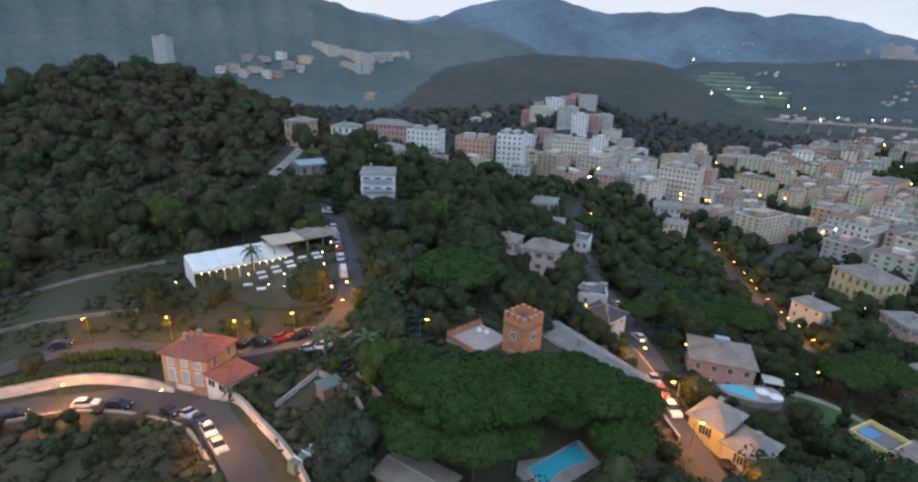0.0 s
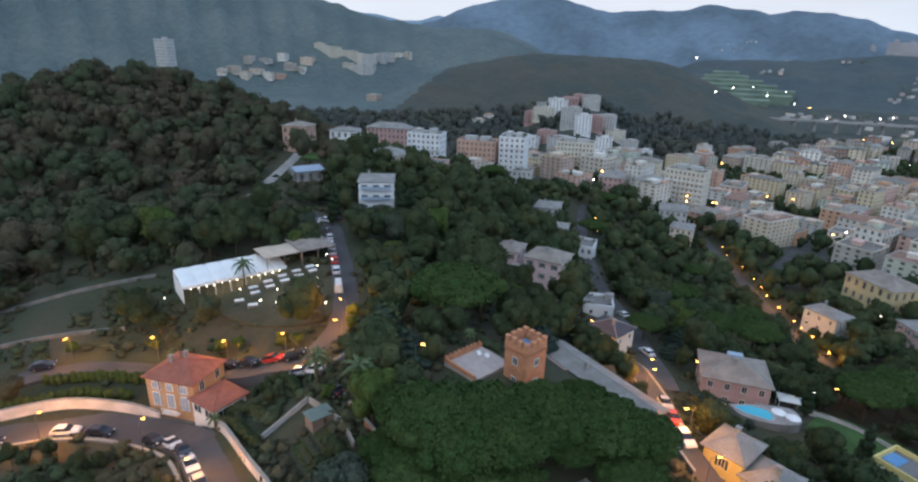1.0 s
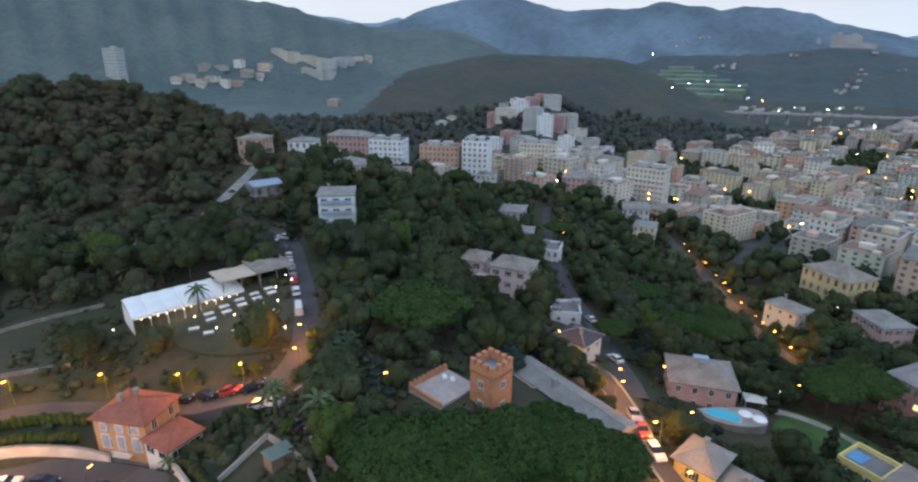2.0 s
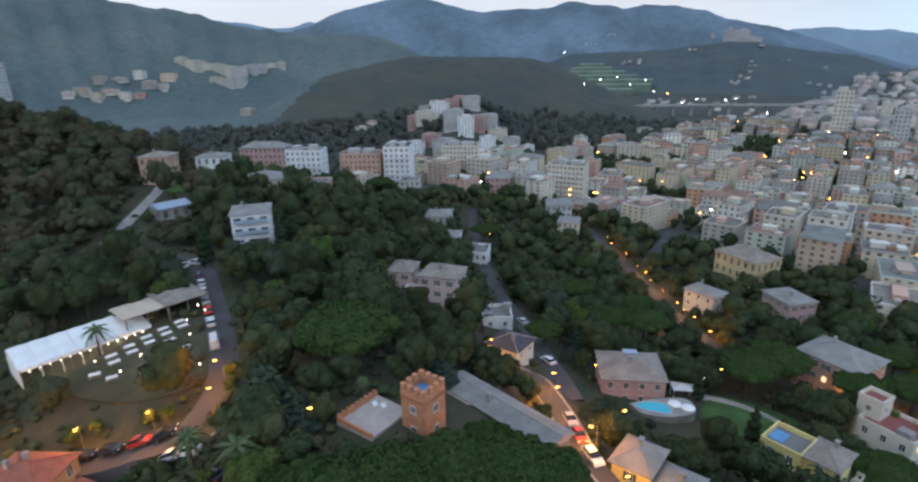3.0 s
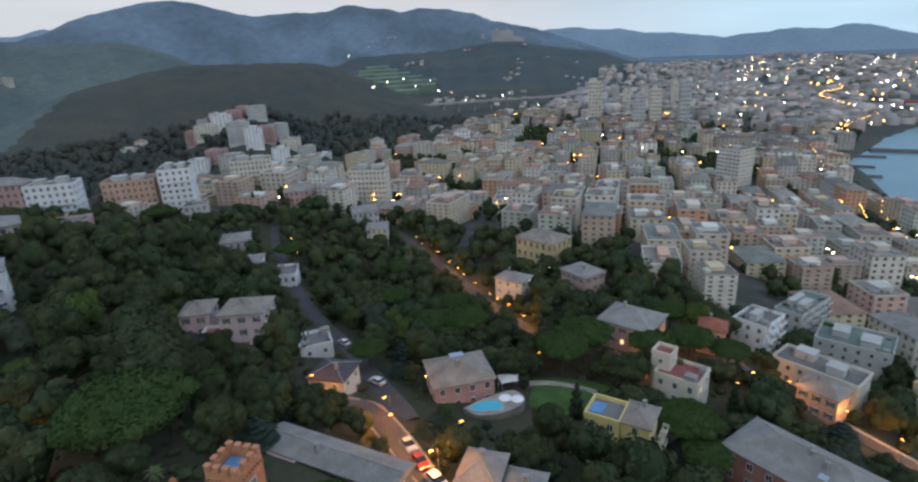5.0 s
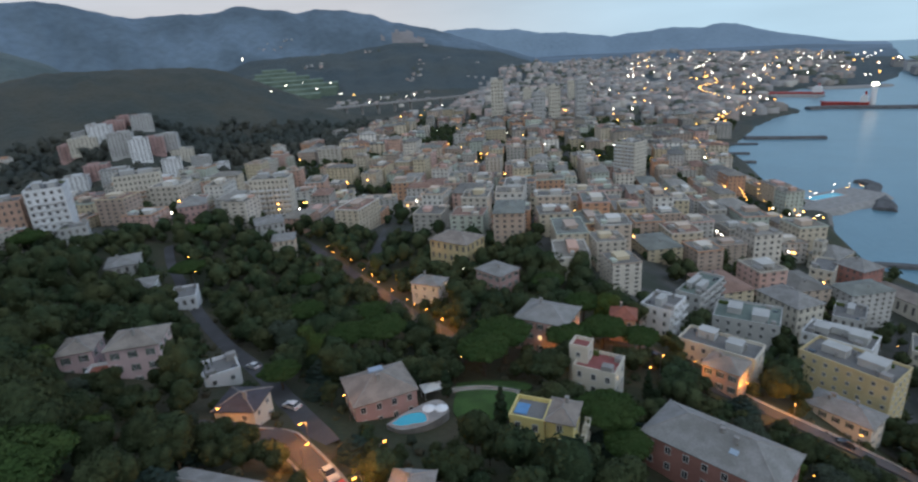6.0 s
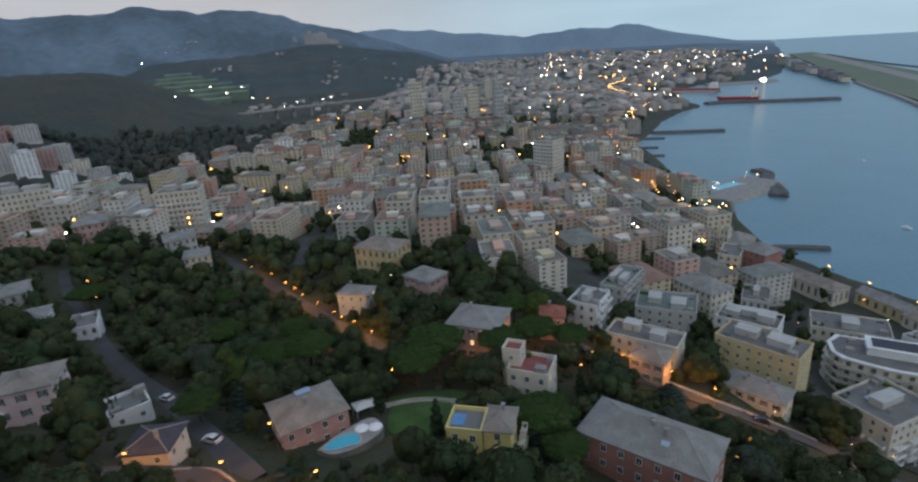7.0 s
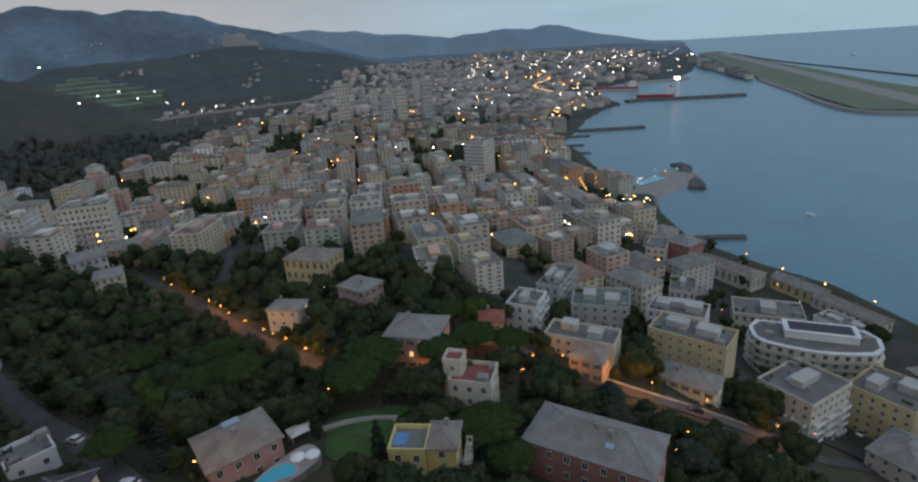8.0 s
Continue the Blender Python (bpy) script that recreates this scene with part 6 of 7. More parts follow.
# lanes and streets that the lamps show between the gardens
FRONTS += [(x, y, 4.5, gz(x, y) + 0.6, 0.3, 6) for x, y in ((132, 66), (134.5, 61.7), (137, 57), (139.5, 52), (143.4, 46.5), (147.4, 41), (151.4, 35.5), (155.3, 30))]
FRONTS += [(x, y, 2.6, gz(x, y) + 0.3, 0.3, 6) for x, y in ((118, 193.5), (111.4, 169), (103.6, 138))]
for k in range(15000):
    az, r = tr.uniform(-48, 84), math.sqrt(tr.uniform(28 ** 2, 430 ** 2))
    x, y = r * math.sin(radians(az)), r * math.cos(radians(az))
    if inside(x, y, CITY) or gz(x, y) < 4 or not free(x, y, 0.9):
        continue
    if -130 < x < -30 and 84 < y < 118 and tr.random() < 0.3:
        continue
    low = (x < -14 and y < 84)
    if low and len(near) >= 240:
        continue
    s = tr.choice((0.6, 0.8, 1.0, 1.2, 1.45, 1.7)) * tr.uniform(0.9, 1.1)
    room = min([math.hypot(x - a, y - b) - c for a, b, c in TAKEN if abs(x - a) < 40 and abs(y - b) < 40] + [9])
    s = min(s, 0.45 + room * 0.22)
    if near_road(x, y, 3.6):
        s = min(s, 0.75)
    for a, b, c, top, h, w in FRONTS:
        l = math.hypot(a, b)
        if abs(x * b - y * a) / l < c * 0.8 and 0 < (x * a + y * b) / l < l - c * 0.5:
            sight = 126 + (top - 0.6 * h - 126) * (x * a + y * b) / (l * l)
            s = min(s, (sight - gz(x, y)) / 8.8)
    if s < 0.3 and not low:
        continue
    if low:
        s = tr.uniform(0.28, 0.55)
    rad = 2.35 * s
    if any(abs(x - a) < rad + c and abs(y - b) < rad + c and math.hypot(x - a, y - b) < (rad + c) * 0.78 for a, b, c in SPOTS):
        continue
    if r < 172 and len(near) < 240:
        near.append((x, y))
        k2 = tr.random()
        kk = 2 if k2 < 0.10 else 3 if k2 < 0.22 else tr.choice((0, 1, 4))
        plant("broad", kk, x, y, tr.uniform(0, 360), s, s * tr.uniform(0.95, 1.3))
    else:
        far.append((x, y, s))
        SPOTS.append((x, y, 2.2 * s))
for a, b, c, top, h, w in HOUSES:
    l = math.hypot(a, b)
    if l > 225 and b > 120:
        for k in range(int(w / 2.4)):
            f, side = (l - c - tr.uniform(1.5, 7)) / l, tr.uniform(-0.62, 0.62) * w / l
            x, y = a * f + b * side, b * f - a * side
            if free(x, y, 0.4):
                far.append((x, y, tr.uniform(0.8, 1.4)))
for x, y in POCKETS:
    for k in range(5):
        px, py = x + tr.uniform(-10, 10), y + tr.uniform(-10, 10)
        if free(px, py, 1.0) and float(inland(np.array([px]), np.array([py]))[0]) > 14:
            far.append((px, py, tr.uniform(0.8, 1.5)))

# woods joined into a few meshes, from low stock crowns
WS = np.random.RandomState(17)
BASIC = [crown(broad_lobes(3.3, 4.4, WS, 7), 210, 0.25, 0.2, m=5, inner=6) for k in range(8)]
LIGHT = [crown(broad_lobes(3.3, 4.2, WS, 4), 40, 0.45, 0.2, m=5, inner=3) for k in range(6)]
FARB = [crown(broad_lobes(4.6, 3.0, WS, 3)[:3], 14, 0.8, 0.1, m=4, inner=2) for k in range(4)]


def wood(name, spots, stock, material, label):
    V, Q, n = [], [], 0
    for x, y, s in spots:
        v, q = stock[WS.randint(len(stock))]
        a = WS.uniform(0, 6.28)
        c, sn = math.cos(a), math.sin(a)
        sz = s * WS.uniform(0.95, 1.3)
        V.append(np.stack([(v[:, 0] * c - v[:, 1] * sn) * s + x, (v[:, 0] * sn + v[:, 1] * c) * s + y, v[:, 2] * sz + gz(x, y) - 1.2], -1))
        Q.append(shift(q, n))
        n += len(v)
    tagged(put(name, arrays(name, np.concatenate(V), np.concatenate(Q), material)), label, "woodland", "", "stuff")


wood("garden_trees", [f for f in far if f[0] > -45 and math.hypot(f[0], f[1]) < 240], BASIC, "leaf", "dark leafy gardens and woods between the villas")
wood("garden_trees", [f for f in far if f[0] > -45 and math.hypot(f[0], f[1]) >= 240], LIGHT, "leaf", "dark leafy gardens and squares among the town houses")
wood("hillside_woods", [(x, y, s * (0.7 if y < 125 else 1.0)) for x, y, s in far if x <= -45 and (y > 150 or tr.random() < 0.7)], BASIC, "leaf_wood", "mixed brown green woods on the hillside")
spots = []
for k in range(3600):
    az, r = tr.uniform(-46, 50), math.sqrt(tr.uniform(420 ** 2, 900 ** 2))
    x, y = r * math.sin(radians(az)), r * math.cos(radians(az))
    if not inside(x, y, CITY):
        spots.append((x, y, tr.uniform(0.8, 1.5) * (1 + r / 2500)))
xs, ys = np.array([s[0] for s in spots]), np.array([s[1] for s in spots])
nn, ok = inland(xs, ys), []
for s, n in zip(spots, nn):
    if n > 25 and not any(math.hypot(s[0] - a, s[1] - b) < r + 6 for a, b, r in TAKEN) and math.hypot(s[0] - 490, s[1] - 938) > 70:
        ok.append(s)
wood("valley_woods", ok, FARB, "near_wood", "far dark woods over the valley slopes")

# street trees between the town blocks
street = []
for k in range(4200):
    az, r = tr.uniform(10, 84), math.sqrt(tr.uniform(150 ** 2, 850 ** 2))
    x, y = r * math.sin(radians(az)), r * math.cos(radians(az))
    if inside(x, y, CITY) and noise.noise((x * 0.02, y * 0.02, 4.0)) > -0.3 and float(inland(np.array([x]), np.array([y]))[0]) > 10:
        if not any(abs(x - a) < b and abs(y - c) < b for a, c, b in HOUSED) and free(x, y, 0.5):
            street.append((x, y, tr.uniform(0.7, 1.35)))
wood("street_trees", street, LIGHT, "leaf", "dark trees in courtyards and streets of the town")
# low scrub on the bare slopes
BUSH = [crown([(0, 0, 0.35, 0.8, 0.7, 0.5), (0.5, 0.3, 0.3, 0.6, 0.6, 0.45), (-0.4, 0.4, 0.25, 0.5, 0.6, 0.4)], 12, 0.2, 0.1, m=5, inner=1) for k in range(5)]
scrub = []
for k in range(4600):
    az, r = tr.uniform(-58, 84), 26 + 200 * tr.random() ** 1.1
    if k % 2:
        az = tr.uniform(-58, -8)
    x, y = r * math.sin(radians(az)), r * math.cos(radians(az))
    if inside(x, y, CITY) or near_road(x, y, 0.9) or any(math.hypot(x - a, y - b) < r2 * 0.8 for a, b, r2 in TAKEN) or any(math.hypot(x - a, y - b) < r2 for a, b, r2 in LAWNS):
        continue
    if noise.noise((x * 0.05, y * 0.05, 6.0)) > (-0.45 if y < 84 or x > -30 else -0.12):
        scrub.append((x, y, tr.uniform(0.6, 1.9)))
V, Q, n = [], [], 0
for x, y, s in scrub:
    v, q = BUSH[WS.randint(5)]
    a = WS.uniform(0, 6.28)
    c, sn = math.cos(a), math.sin(a)
    V.append(np.stack([(v[:, 0] * c - v[:, 1] * sn) * s + x, (v[:, 0] * sn + v[:, 1] * c) * s + y, v[:, 2] * s + gz(x, y) - 0.05], -1))
    Q.append(shift(q, n))
    n += len(v)
tagged(put("scrub", arrays("scrub", np.concatenate(V), np.concatenate(Q), "leaf_wood")), "low green brown scrub on the slopes", "scrub", "", "stuff")


def hedge(pts, width, height, label):
    """A clipped row of bushes along a line."""
    line = along(pts, 1.1)
    e = thing("hedge", 0, 0, 0, 0, label, "hedge", "hedges along the road")
    lob = [(x + tr.uniform(-0.2, 0.2), y + tr.uniform(-0.2, 0.2), gz(x, y) + height * 0.45, width * tr.uniform(0.5, 0.75), width * tr.uniform(0.5, 0.75), height * tr.uniform(0.45, 0.75)) for x, y in line]
    v, q = crown(lob, len(lob) * 110, 0.12, 0.1, m=6)
    put("foliage", arrays("foliage", v, q, "leaf_light" if len(line) % 2 else "leaf"), e)


hedge([(-112, 80.5), (-98, 82.5), (-86, 84.2), (-76, 87.4), (-67, 90.6), (-58, 91.4)], 1.3, 2.0, "thick green hedge above the white wall")
hedge([(-108, 84.2), (-96, 84.4), (-86, 87)], 1.2, 1.8, "bushy green hedge beside the hill road")
hedge([(-74, 93.6), (-66, 95), (-56, 95.6)], 1.2, 2.2, "bushy green hedge behind the villa")
hedge([(-34.4, 79), (-30, 73.4), (-26.2, 69)], 1.4, 1.8, "green hedge inside the road wall")
hedge([(-33, 87), (-27, 86), (-23.6, 80)], 1.5, 2.0, "clipped light green hedge in the villa garden")
hedge([(-36.6, 84.6), (-31, 80), (-27, 75.4)], 1.6, 1.7, "leafy green hedge in the villa garden")


# ---- cars ----
def car(paint, label, van=False):
    """A parked car, nose along +y: body, glasshouse, four wheels, lights."""
    e = thing("van" if van else "car", 0, 0, 0, 0, label, "van" if van else "car", "vehicles parked on the hill")
    prof = [(-2.1, 0.35), (-2.15, 0.75), (-2.0, 0.95), (-1.2, 1.0), (1.0, 0.98), (1.9, 0.82), (2.1, 0.6), (2.1, 0.35)]
    roof = [(-1.75, 0.97), (-1.35, 1.45), (0.2, 1.47), (1.0, 0.98)]
    if van:
        prof = [(-2.6, 0.4), (-2.62, 1.1), (-2.5, 1.2), (1.9, 1.15), (2.45, 1.0), (2.55, 0.7), (2.55, 0.4)]
        roof = [(-2.55, 1.18), (-2.5, 2.2), (1.1, 2.25), (1.9, 1.15)]
    g = Geo()
    for pr, hw, mi, tw in ((prof, 0.88, 0, 0.84), (roof, 0.82, 1, 0.66)):
        n = len(g.v)
        top = max(z for _, z in pr)
        low = min(z for _, z in pr)
        for s in (-1, 1):
            for y, z in pr:
                t = (z - low) / (top - low)
                g.v.append((s * (hw + (tw - hw) * t), y, z))
        k = len(pr)
        g.f.append(tuple(n + i for i in range(k)))
        g.f.append(tuple(n + k + i for i in reversed(range(k))))
        g.m += [mi, mi]
        for i in range(k):
            j = (i + 1) % k
            g.f.append((n + i, n + k + i, n + k + j, n + j))
            g.m.append(0 if (mi == 1 and i == 1) or (van and i != 2) else mi)
    g.ob("body", [paint, "car_glass"], e)
    y1 = 1.55 if van else 1.3
    for sx in (-0.82, 0.82):
        for sy in (-y1, y1):
            w = Geo().tube((sx - 0.1, sy, 0.31), (sx + 0.1, sy, 0.31), 0.31, 0.31, 12)
            o = w.ob("wheel", "tyre", e)
            Geo().tube((sx - 0.115, sy, 0.31), (sx + 0.115, sy, 0.31), 0.19, 0.19, 10).ob("rim", "rim", o)
    for sx in (-0.62, 0.62):
        Geo().box(sx - 0.18, sx + 0.18, prof[-2][0] - 0.12, prof[-2][0] + 0.03, 0.56, 0.72).ob("headlight", "white_paint", e)
        Geo().box(sx - 0.16, sx + 0.16, prof[1][0] - 0.03, prof[1][0] + 0.1, 0.68, 0.86).ob("tail_light", "car_red", e)
    return e


CARS = {c: car("car_" + c, "%s hatchback parked at the roadside" % c) for c in ("white", "silver", "dark", "red")}
CARS["van"] = car("car_white", "white delivery van parked at the roadside", True)
DONE = set()


def park(c, x, y, a, lift=0.14):
    src = CARS[c]
    z = max(gz(x, y), gz(x + 1.2, y), gz(x, y + 1.2), gz(x - 1.2, y), gz(x, y - 1.2)) + lift
    dx, dy = -math.sin(radians(a)), math.cos(radians(a))
    slope = math.degrees(math.atan2(gz(x + dx * 2, y + dy * 2) - gz(x - dx * 2, y - dy * 2), 4))
    m = pose(x, y, z, slope, 0, a)
    if c in DONE:
        return copy_thing(src, m)
    DONE.add(c)
    src.matrix_basis = m
    return src


def row(line, side, at, colours):
    """Parks cars beside a line of a road: at in metres along it."""
    run, k = 0.0, 0
    for p, q in zip(line, line[1:]):
        l = math.hypot(q[0] - p[0], q[1] - p[1])
        while k < len(at) and at[k] <= run + l:
            t = (at[k] - run) / l
            nx, ny = -(q[1] - p[1]) / l, (q[0] - p[0]) / l
            a = math.degrees(math.atan2(q[1] - p[1], q[0] - p[0])) - 90
            park(colours[k % len(colours)], p[0] + (q[0] - p[0]) * t + nx * side, p[1] + (q[1] - p[1]) * t + ny * side, a)
            k += 1
        run += l


row(ROADS[0][0], -2.3, [58, 68, 79, 85, 97.5, 104.5, 110, 115.5, 121], ["dark", "dark", "white", "dark", "dark", "white", "dark", "white", "silver"])
row(ROADS[1][0], 1.5, [40, 66, 101, 106, 112, 117, 147, 156, 162, 167.5, 173, 178.5, 184], ["dark", "dark", "dark", "dark", "red", "dark", "van", "white", "red", "silver", "white", "white", "dark"])
row(ROADS[2][0], 0.7, [43, 48.5, 54], ["silver", "red", "white"])
for c, x, y, a in (("silver", -24.6, 85.2, 70), ("white", -21.6, 84.2, 60), ("dark", -16.6, 75.6, 50), ("white", -38.5, 162.5, 70), ("white", -41.5, 160.5, 70), ("dark", -36, 164.4, 70), ("white", 49.9, 150.5, 10),
                   ("dark", 194.6, 5.8, 70), ("white", 199.7, 0.9, 70), ("dark", 195.3, -3.8, 70), ("silver", 203, -4, 60), ("dark", 190, -9, 60), ("white", 45.6, 118, 15), ("dark", 129.6, 84, 0), ("dark", 146, 43, 35)):
    park(c, x, y, a)


# ---- lamps ----
def street_lamp(far=False, white=False):
    e = thing("street_lamp", 0, 0, 0, 0, "grey street lamp with a glowing %s head" % ("white" if white else "orange"), "lamp", "street lamps")
    Geo().tube((0, 0, -0.5), (0, 0, 5.4), 0.08, 0.05, 8).ob("pole", "steel", e)
    Geo().tube((0, 0, 5.35), (0.9, 0, 5.7), 0.04, 0.035, 6).ob("arm", "steel", e)
    h = Geo().box(0.75, 1.35, -0.14, 0.14, 5.68, 5.8).ob("head", "steel", e)
    Geo().box(0.8, 1.3, -0.17, 0.17, 5.54, 5.68).ob("bulb", "lamp_white" if white else "lamp_orange", h)
    return e


POSTS = {False: street_lamp(), True: street_lamp(white=True)}
LIT = set()


def lamp_at(x, y, a, watts=0, white=False, z=None):
    m = pose(x, y, gz(x, y) if z is None else z, 0, 0, a)
    o = POSTS[white]
    if white in LIT:
        o = copy_thing(o, m)
    else:
        LIT.add(white)
        o.matrix_basis = m
    if watts:
        d = bpy.data.lights.new("street_light", "POINT")
        d.energy, d.color, d.shadow_soft_size = watts, (1.0, 0.93, 0.82) if white else (1.0, 0.36, 0.06), 0.25
        new("street_light", d).location = m @ Vector((1.05, 0, 5.3))
    return o


W = 1900
# the hill roads
for x, y, a, w in ((-86, 73.2, 90, W), (-65, 79.2, 90, W), (-47, 76.6, 80, 0.2 * W), (-33.2, 62.2, 40, 0.6 * W), (-24, 49, 40, 0.6 * W), (-110, 68, 90, W), (-101, 87.6, 90, 0.5 * W), (-73, 99.8, -90, 0.6 * W), (-57, 101, -90, 0.5 * W),
                   (-42.4, 98.9, -90, 0.5 * W), (-29.6, 94.6, -90, 0.6 * W), (-19.6, 100.6, 170, 0.75 * W), (-18.6, 91.4, 170, 0.3 * W), (-4.5, 76, 0, 0)):
    lamp_at(x, y, a, 1.3 * w)
# the lane by the brick tower
for x, y, a, w in ((30.4, 110.2, 100, 0.3 * W), (39.8, 98, 180, 0.4 * W), (33.8, 86.6, 0, 0.8 * W), (37.0, 75.8, 180, 0.5 * W), (34.4, 64, 0, 0.6 * W), (36.6, 55, 0, 0.5 * W)):
    lamp_at(x, y, a, 1.5 * w)
# the street down to the town, and the lower lane
for x, y, a, w in ((127.4, 246, 180, W), (121.6, 214, 0, 0.8 * W), (116, 194, 0, W), (108.6, 165, 0, W), (105, 150, 0, W), (101, 137, 0, W), (112, 139, 180, 0.6 * W), (161, 179, 180, 0.6 * W)):
    lamp_at(x, y, a, w)
for x, y, a, w in ((133.2, 86, 180, 0.2 * W), (128, 72.6, 0, 0.3 * W), (132.4, 61.8, 0, 0.35 * W), (137.4, 52, 20, 0.6 * W), (145.6, 39.6, 30, 0.2 * W), (156, 24, 0, 0.3 * W), (118.4, 99.6, 180, 0.4 * W), (108.4, 99, 0, 0.4 * W)):
    lamp_at(x, y, a, 1.5 * w)
for x, y in ((119.5, 204), (112.5, 180), (125, 230), (106.5, 158), (128, 256)):
    lamp_at(x, y, 0, 0)
# garden and street lamps further off
for x, y, a in ((72, 100.5, 0), (70.4, 107, 0), (84, 110, 0), (98, 99, 40), (102, 96.5, 0), (52, 106, 90), (114, 77, 0), (122, 78, 0), (140, 170, 0), (152, 172, 0), (66, 252, 0), (67, 258, 0), (68.4, 264, 0), (69, 270, 0)):
    lamp_at(x, y, a, 0, (x * 7 + y * 3) % 5 < 2)
for x, y, a in ((45, 84, 0), (112, 40, 90), (121, 40, 30), (175, 62, 0), (167, 15, 0), (205, -20, 0), (232, 48, 0), (256, 50, 0), (280, 20, 60), (297, 30, 60), (312, 50, 60), (290, 75, 0), (330, 70, 0), (341, 80, 0)):
    lamp_at(x, y, a, 0, (x * 7 + y * 3) % 5 < 2)

# the lights of the town far below
V, Q = {"o": [], "w": []}, {"o": [], "w": []}
lr = random.Random(4)


def spark(x, y, z, s, k):
    n = len(V[k])
    V[k] += [(x - s, y, z), (x, y - s, z), (x + s, y, z), (x, y + s, z), (x, y, z + s), (x, y, z - s)]
    for a, b in ((0, 1), (1, 2), (2, 3), (3, 0)):
        Q[k].append((n + a, n + b, n + 4, n + 4))
        Q[k].append((n + b, n + a, n + 5, n + 5))


for k in range(720):
    az, r = radians(lr.uniform(2, 74)), lr.uniform(230, 1500)
    x, y = r * math.sin(az), r * math.cos(az)
    if inside(x, y, CITY):
        spark(x, y, gz(x, y) + lr.uniform(5, 12), 0.28 + r * 0.00085, "o" if lr.random() < 0.6 else "w")
# the avenue along the shore
for k in range(40):
    t = k / 39
    x = 372 + 600 * t
    y = float(np.interp(x, [p[0] for p in COAST[:17]], [p[1] for p in COAST[:17]])) + 42 + 6 * math.sin(t * 7)
    spark(x, y, gz(x, y) + 13, 0.3 + t * 0.3, "o")
for k in range(26):
    t = k / 25
    x, y = 960 + 330 * t, 420 + 190 * t + 30 * math.sin(t * 5)
    spark(x, y, gz(x, y) + 20, 0.8, "o")
# the avenue's end and the cafes by the beach
for k in range(12):
    t = k / 11
    x, y = 398 + 66 * t, 168 + 36 * t
    for d in (-4, 4):
        spark(x + d, y - d, gz(x, y) + 11, 0.38, "o")
for k in range(26):
    x, y = lr.uniform(372, 420), lr.uniform(120, 158)
    spark(x, y, gz(x, y) + lr.uniform(5, 8), lr.uniform(0.25, 0.5), "w" if lr.random() < 0.6 else "o")
for k in range(14):
    x, y = 452 + 88 * k / 13, 152 - 30 * k / 13
    spark(x + lr.uniform(-6, 6), y + lr.uniform(-4, 14), lr.uniform(5, 7), lr.uniform(0.25, 0.45), "w" if k % 3 else "o")
for x, y in ((326, 48), (312, 30), (300, 12), (288, -6)):
    spark(x, y, gz(x, y) + 8, 0.4, "o")
# the port and the floodlit terraces
for k in range(150):
    az, r = radians(lr.uniform(58, 82)), lr.uniform(1350, 2700)
    x, y = r * math.sin(az), r * math.cos(az)
    if gz(x, y) > 1.5:
        spark(x, y, gz(x, y) + lr.uniform(10, 24), lr.uniform(0.9, 2.0), "w" if lr.random() < 0.75 else "o")
for az, el, r in ((25.4, -2.1, 1130), (27.0, -1.9, 1120), (28.2, -2.6, 1110), (29.6, -2.2, 1120), (30.4, -3.2, 1080), (24.0, -2.5, 1130), (31.6, -3.4, 1070), (34.2, -3.9, 1000), (36.6, -3.9, 1000), (37.4, -3.8, 1000), (33.0, -4.2, 980),
                  (35.4, 0.6, 2300), (28.0, 0.2, 2300), (32.0, 0.4, 2300), (22.0, 0.4, 2300)):
    spark(r * math.sin(radians(az)), r * math.cos(radians(az)), 126 + r * math.tan(radians(el)), 0.001 * r, "w" if lr.random() < 0.8 else "o")
for k, m, l in (("o", "lamp_far", "orange"), ("w", "lamp_far_white", "white")):
    q = np.array(Q[k])
    me = bpy.data.meshes.new("town_lights")
    me.from_pydata(V[k], [], [tuple(f[:3]) for f in Q[k]])
    me.materials.append(M[m])
    tagged(put("town_lights", me), "tiny glowing %s lights of streets and port" % l, "lights", "", "stuff")


# ---- the garden restaurant ----
e = thing("marquee", -50.8, 124.2, gz(-50.8, 124.2) - 0.2, 38, "long white marquee with open lit side beside a garden", "tent")
n = 7
L = 23.0
for k in range(n):
    x0, x1 = -L / 2 + k * L / n, -L / 2 + (k + 1) * L / n
    g = Geo()
    last = None
    for s in range(9):
        t = s / 8
        y = -4.2 + 8.4 * t
        z = 2.7 + 1.3 * t
        rows = [(x0 + 0.02 + (x1 - x0 - 0.04) * u, y, z + 0.14 * math.sin(math.pi * u)) for u in (0, 0.25, 0.5, 0.75, 1)]
        if last:
            for i in range(4):
                g.poly([last[i], last[i + 1], rows[i + 1], rows[i]])
        last = rows
    g.ob("roof_bay", "canvas", e, smooth=True)
    Geo().box(x0 - 0.06, x0 + 0.06, -4.2, -4.08, -0.5, 2.75).ob("post", "white_paint", e)
    Geo().box(x0 + 0.2, x1 - 0.2, -4.22, -4.18, 2.2, 2.75).ob("valance", "canvas", e)
Geo().box(-L / 2, L / 2, 4.1, 4.2, -1, 3.95).ob("back_wall", "canvas", e)
Geo().box(-L / 2 - 0.1, -L / 2, -4.2, 4.2, -1, 2.8).ob("side_wall", "canvas", e)
TAKEN.append((-50.8, 124.2, 12))
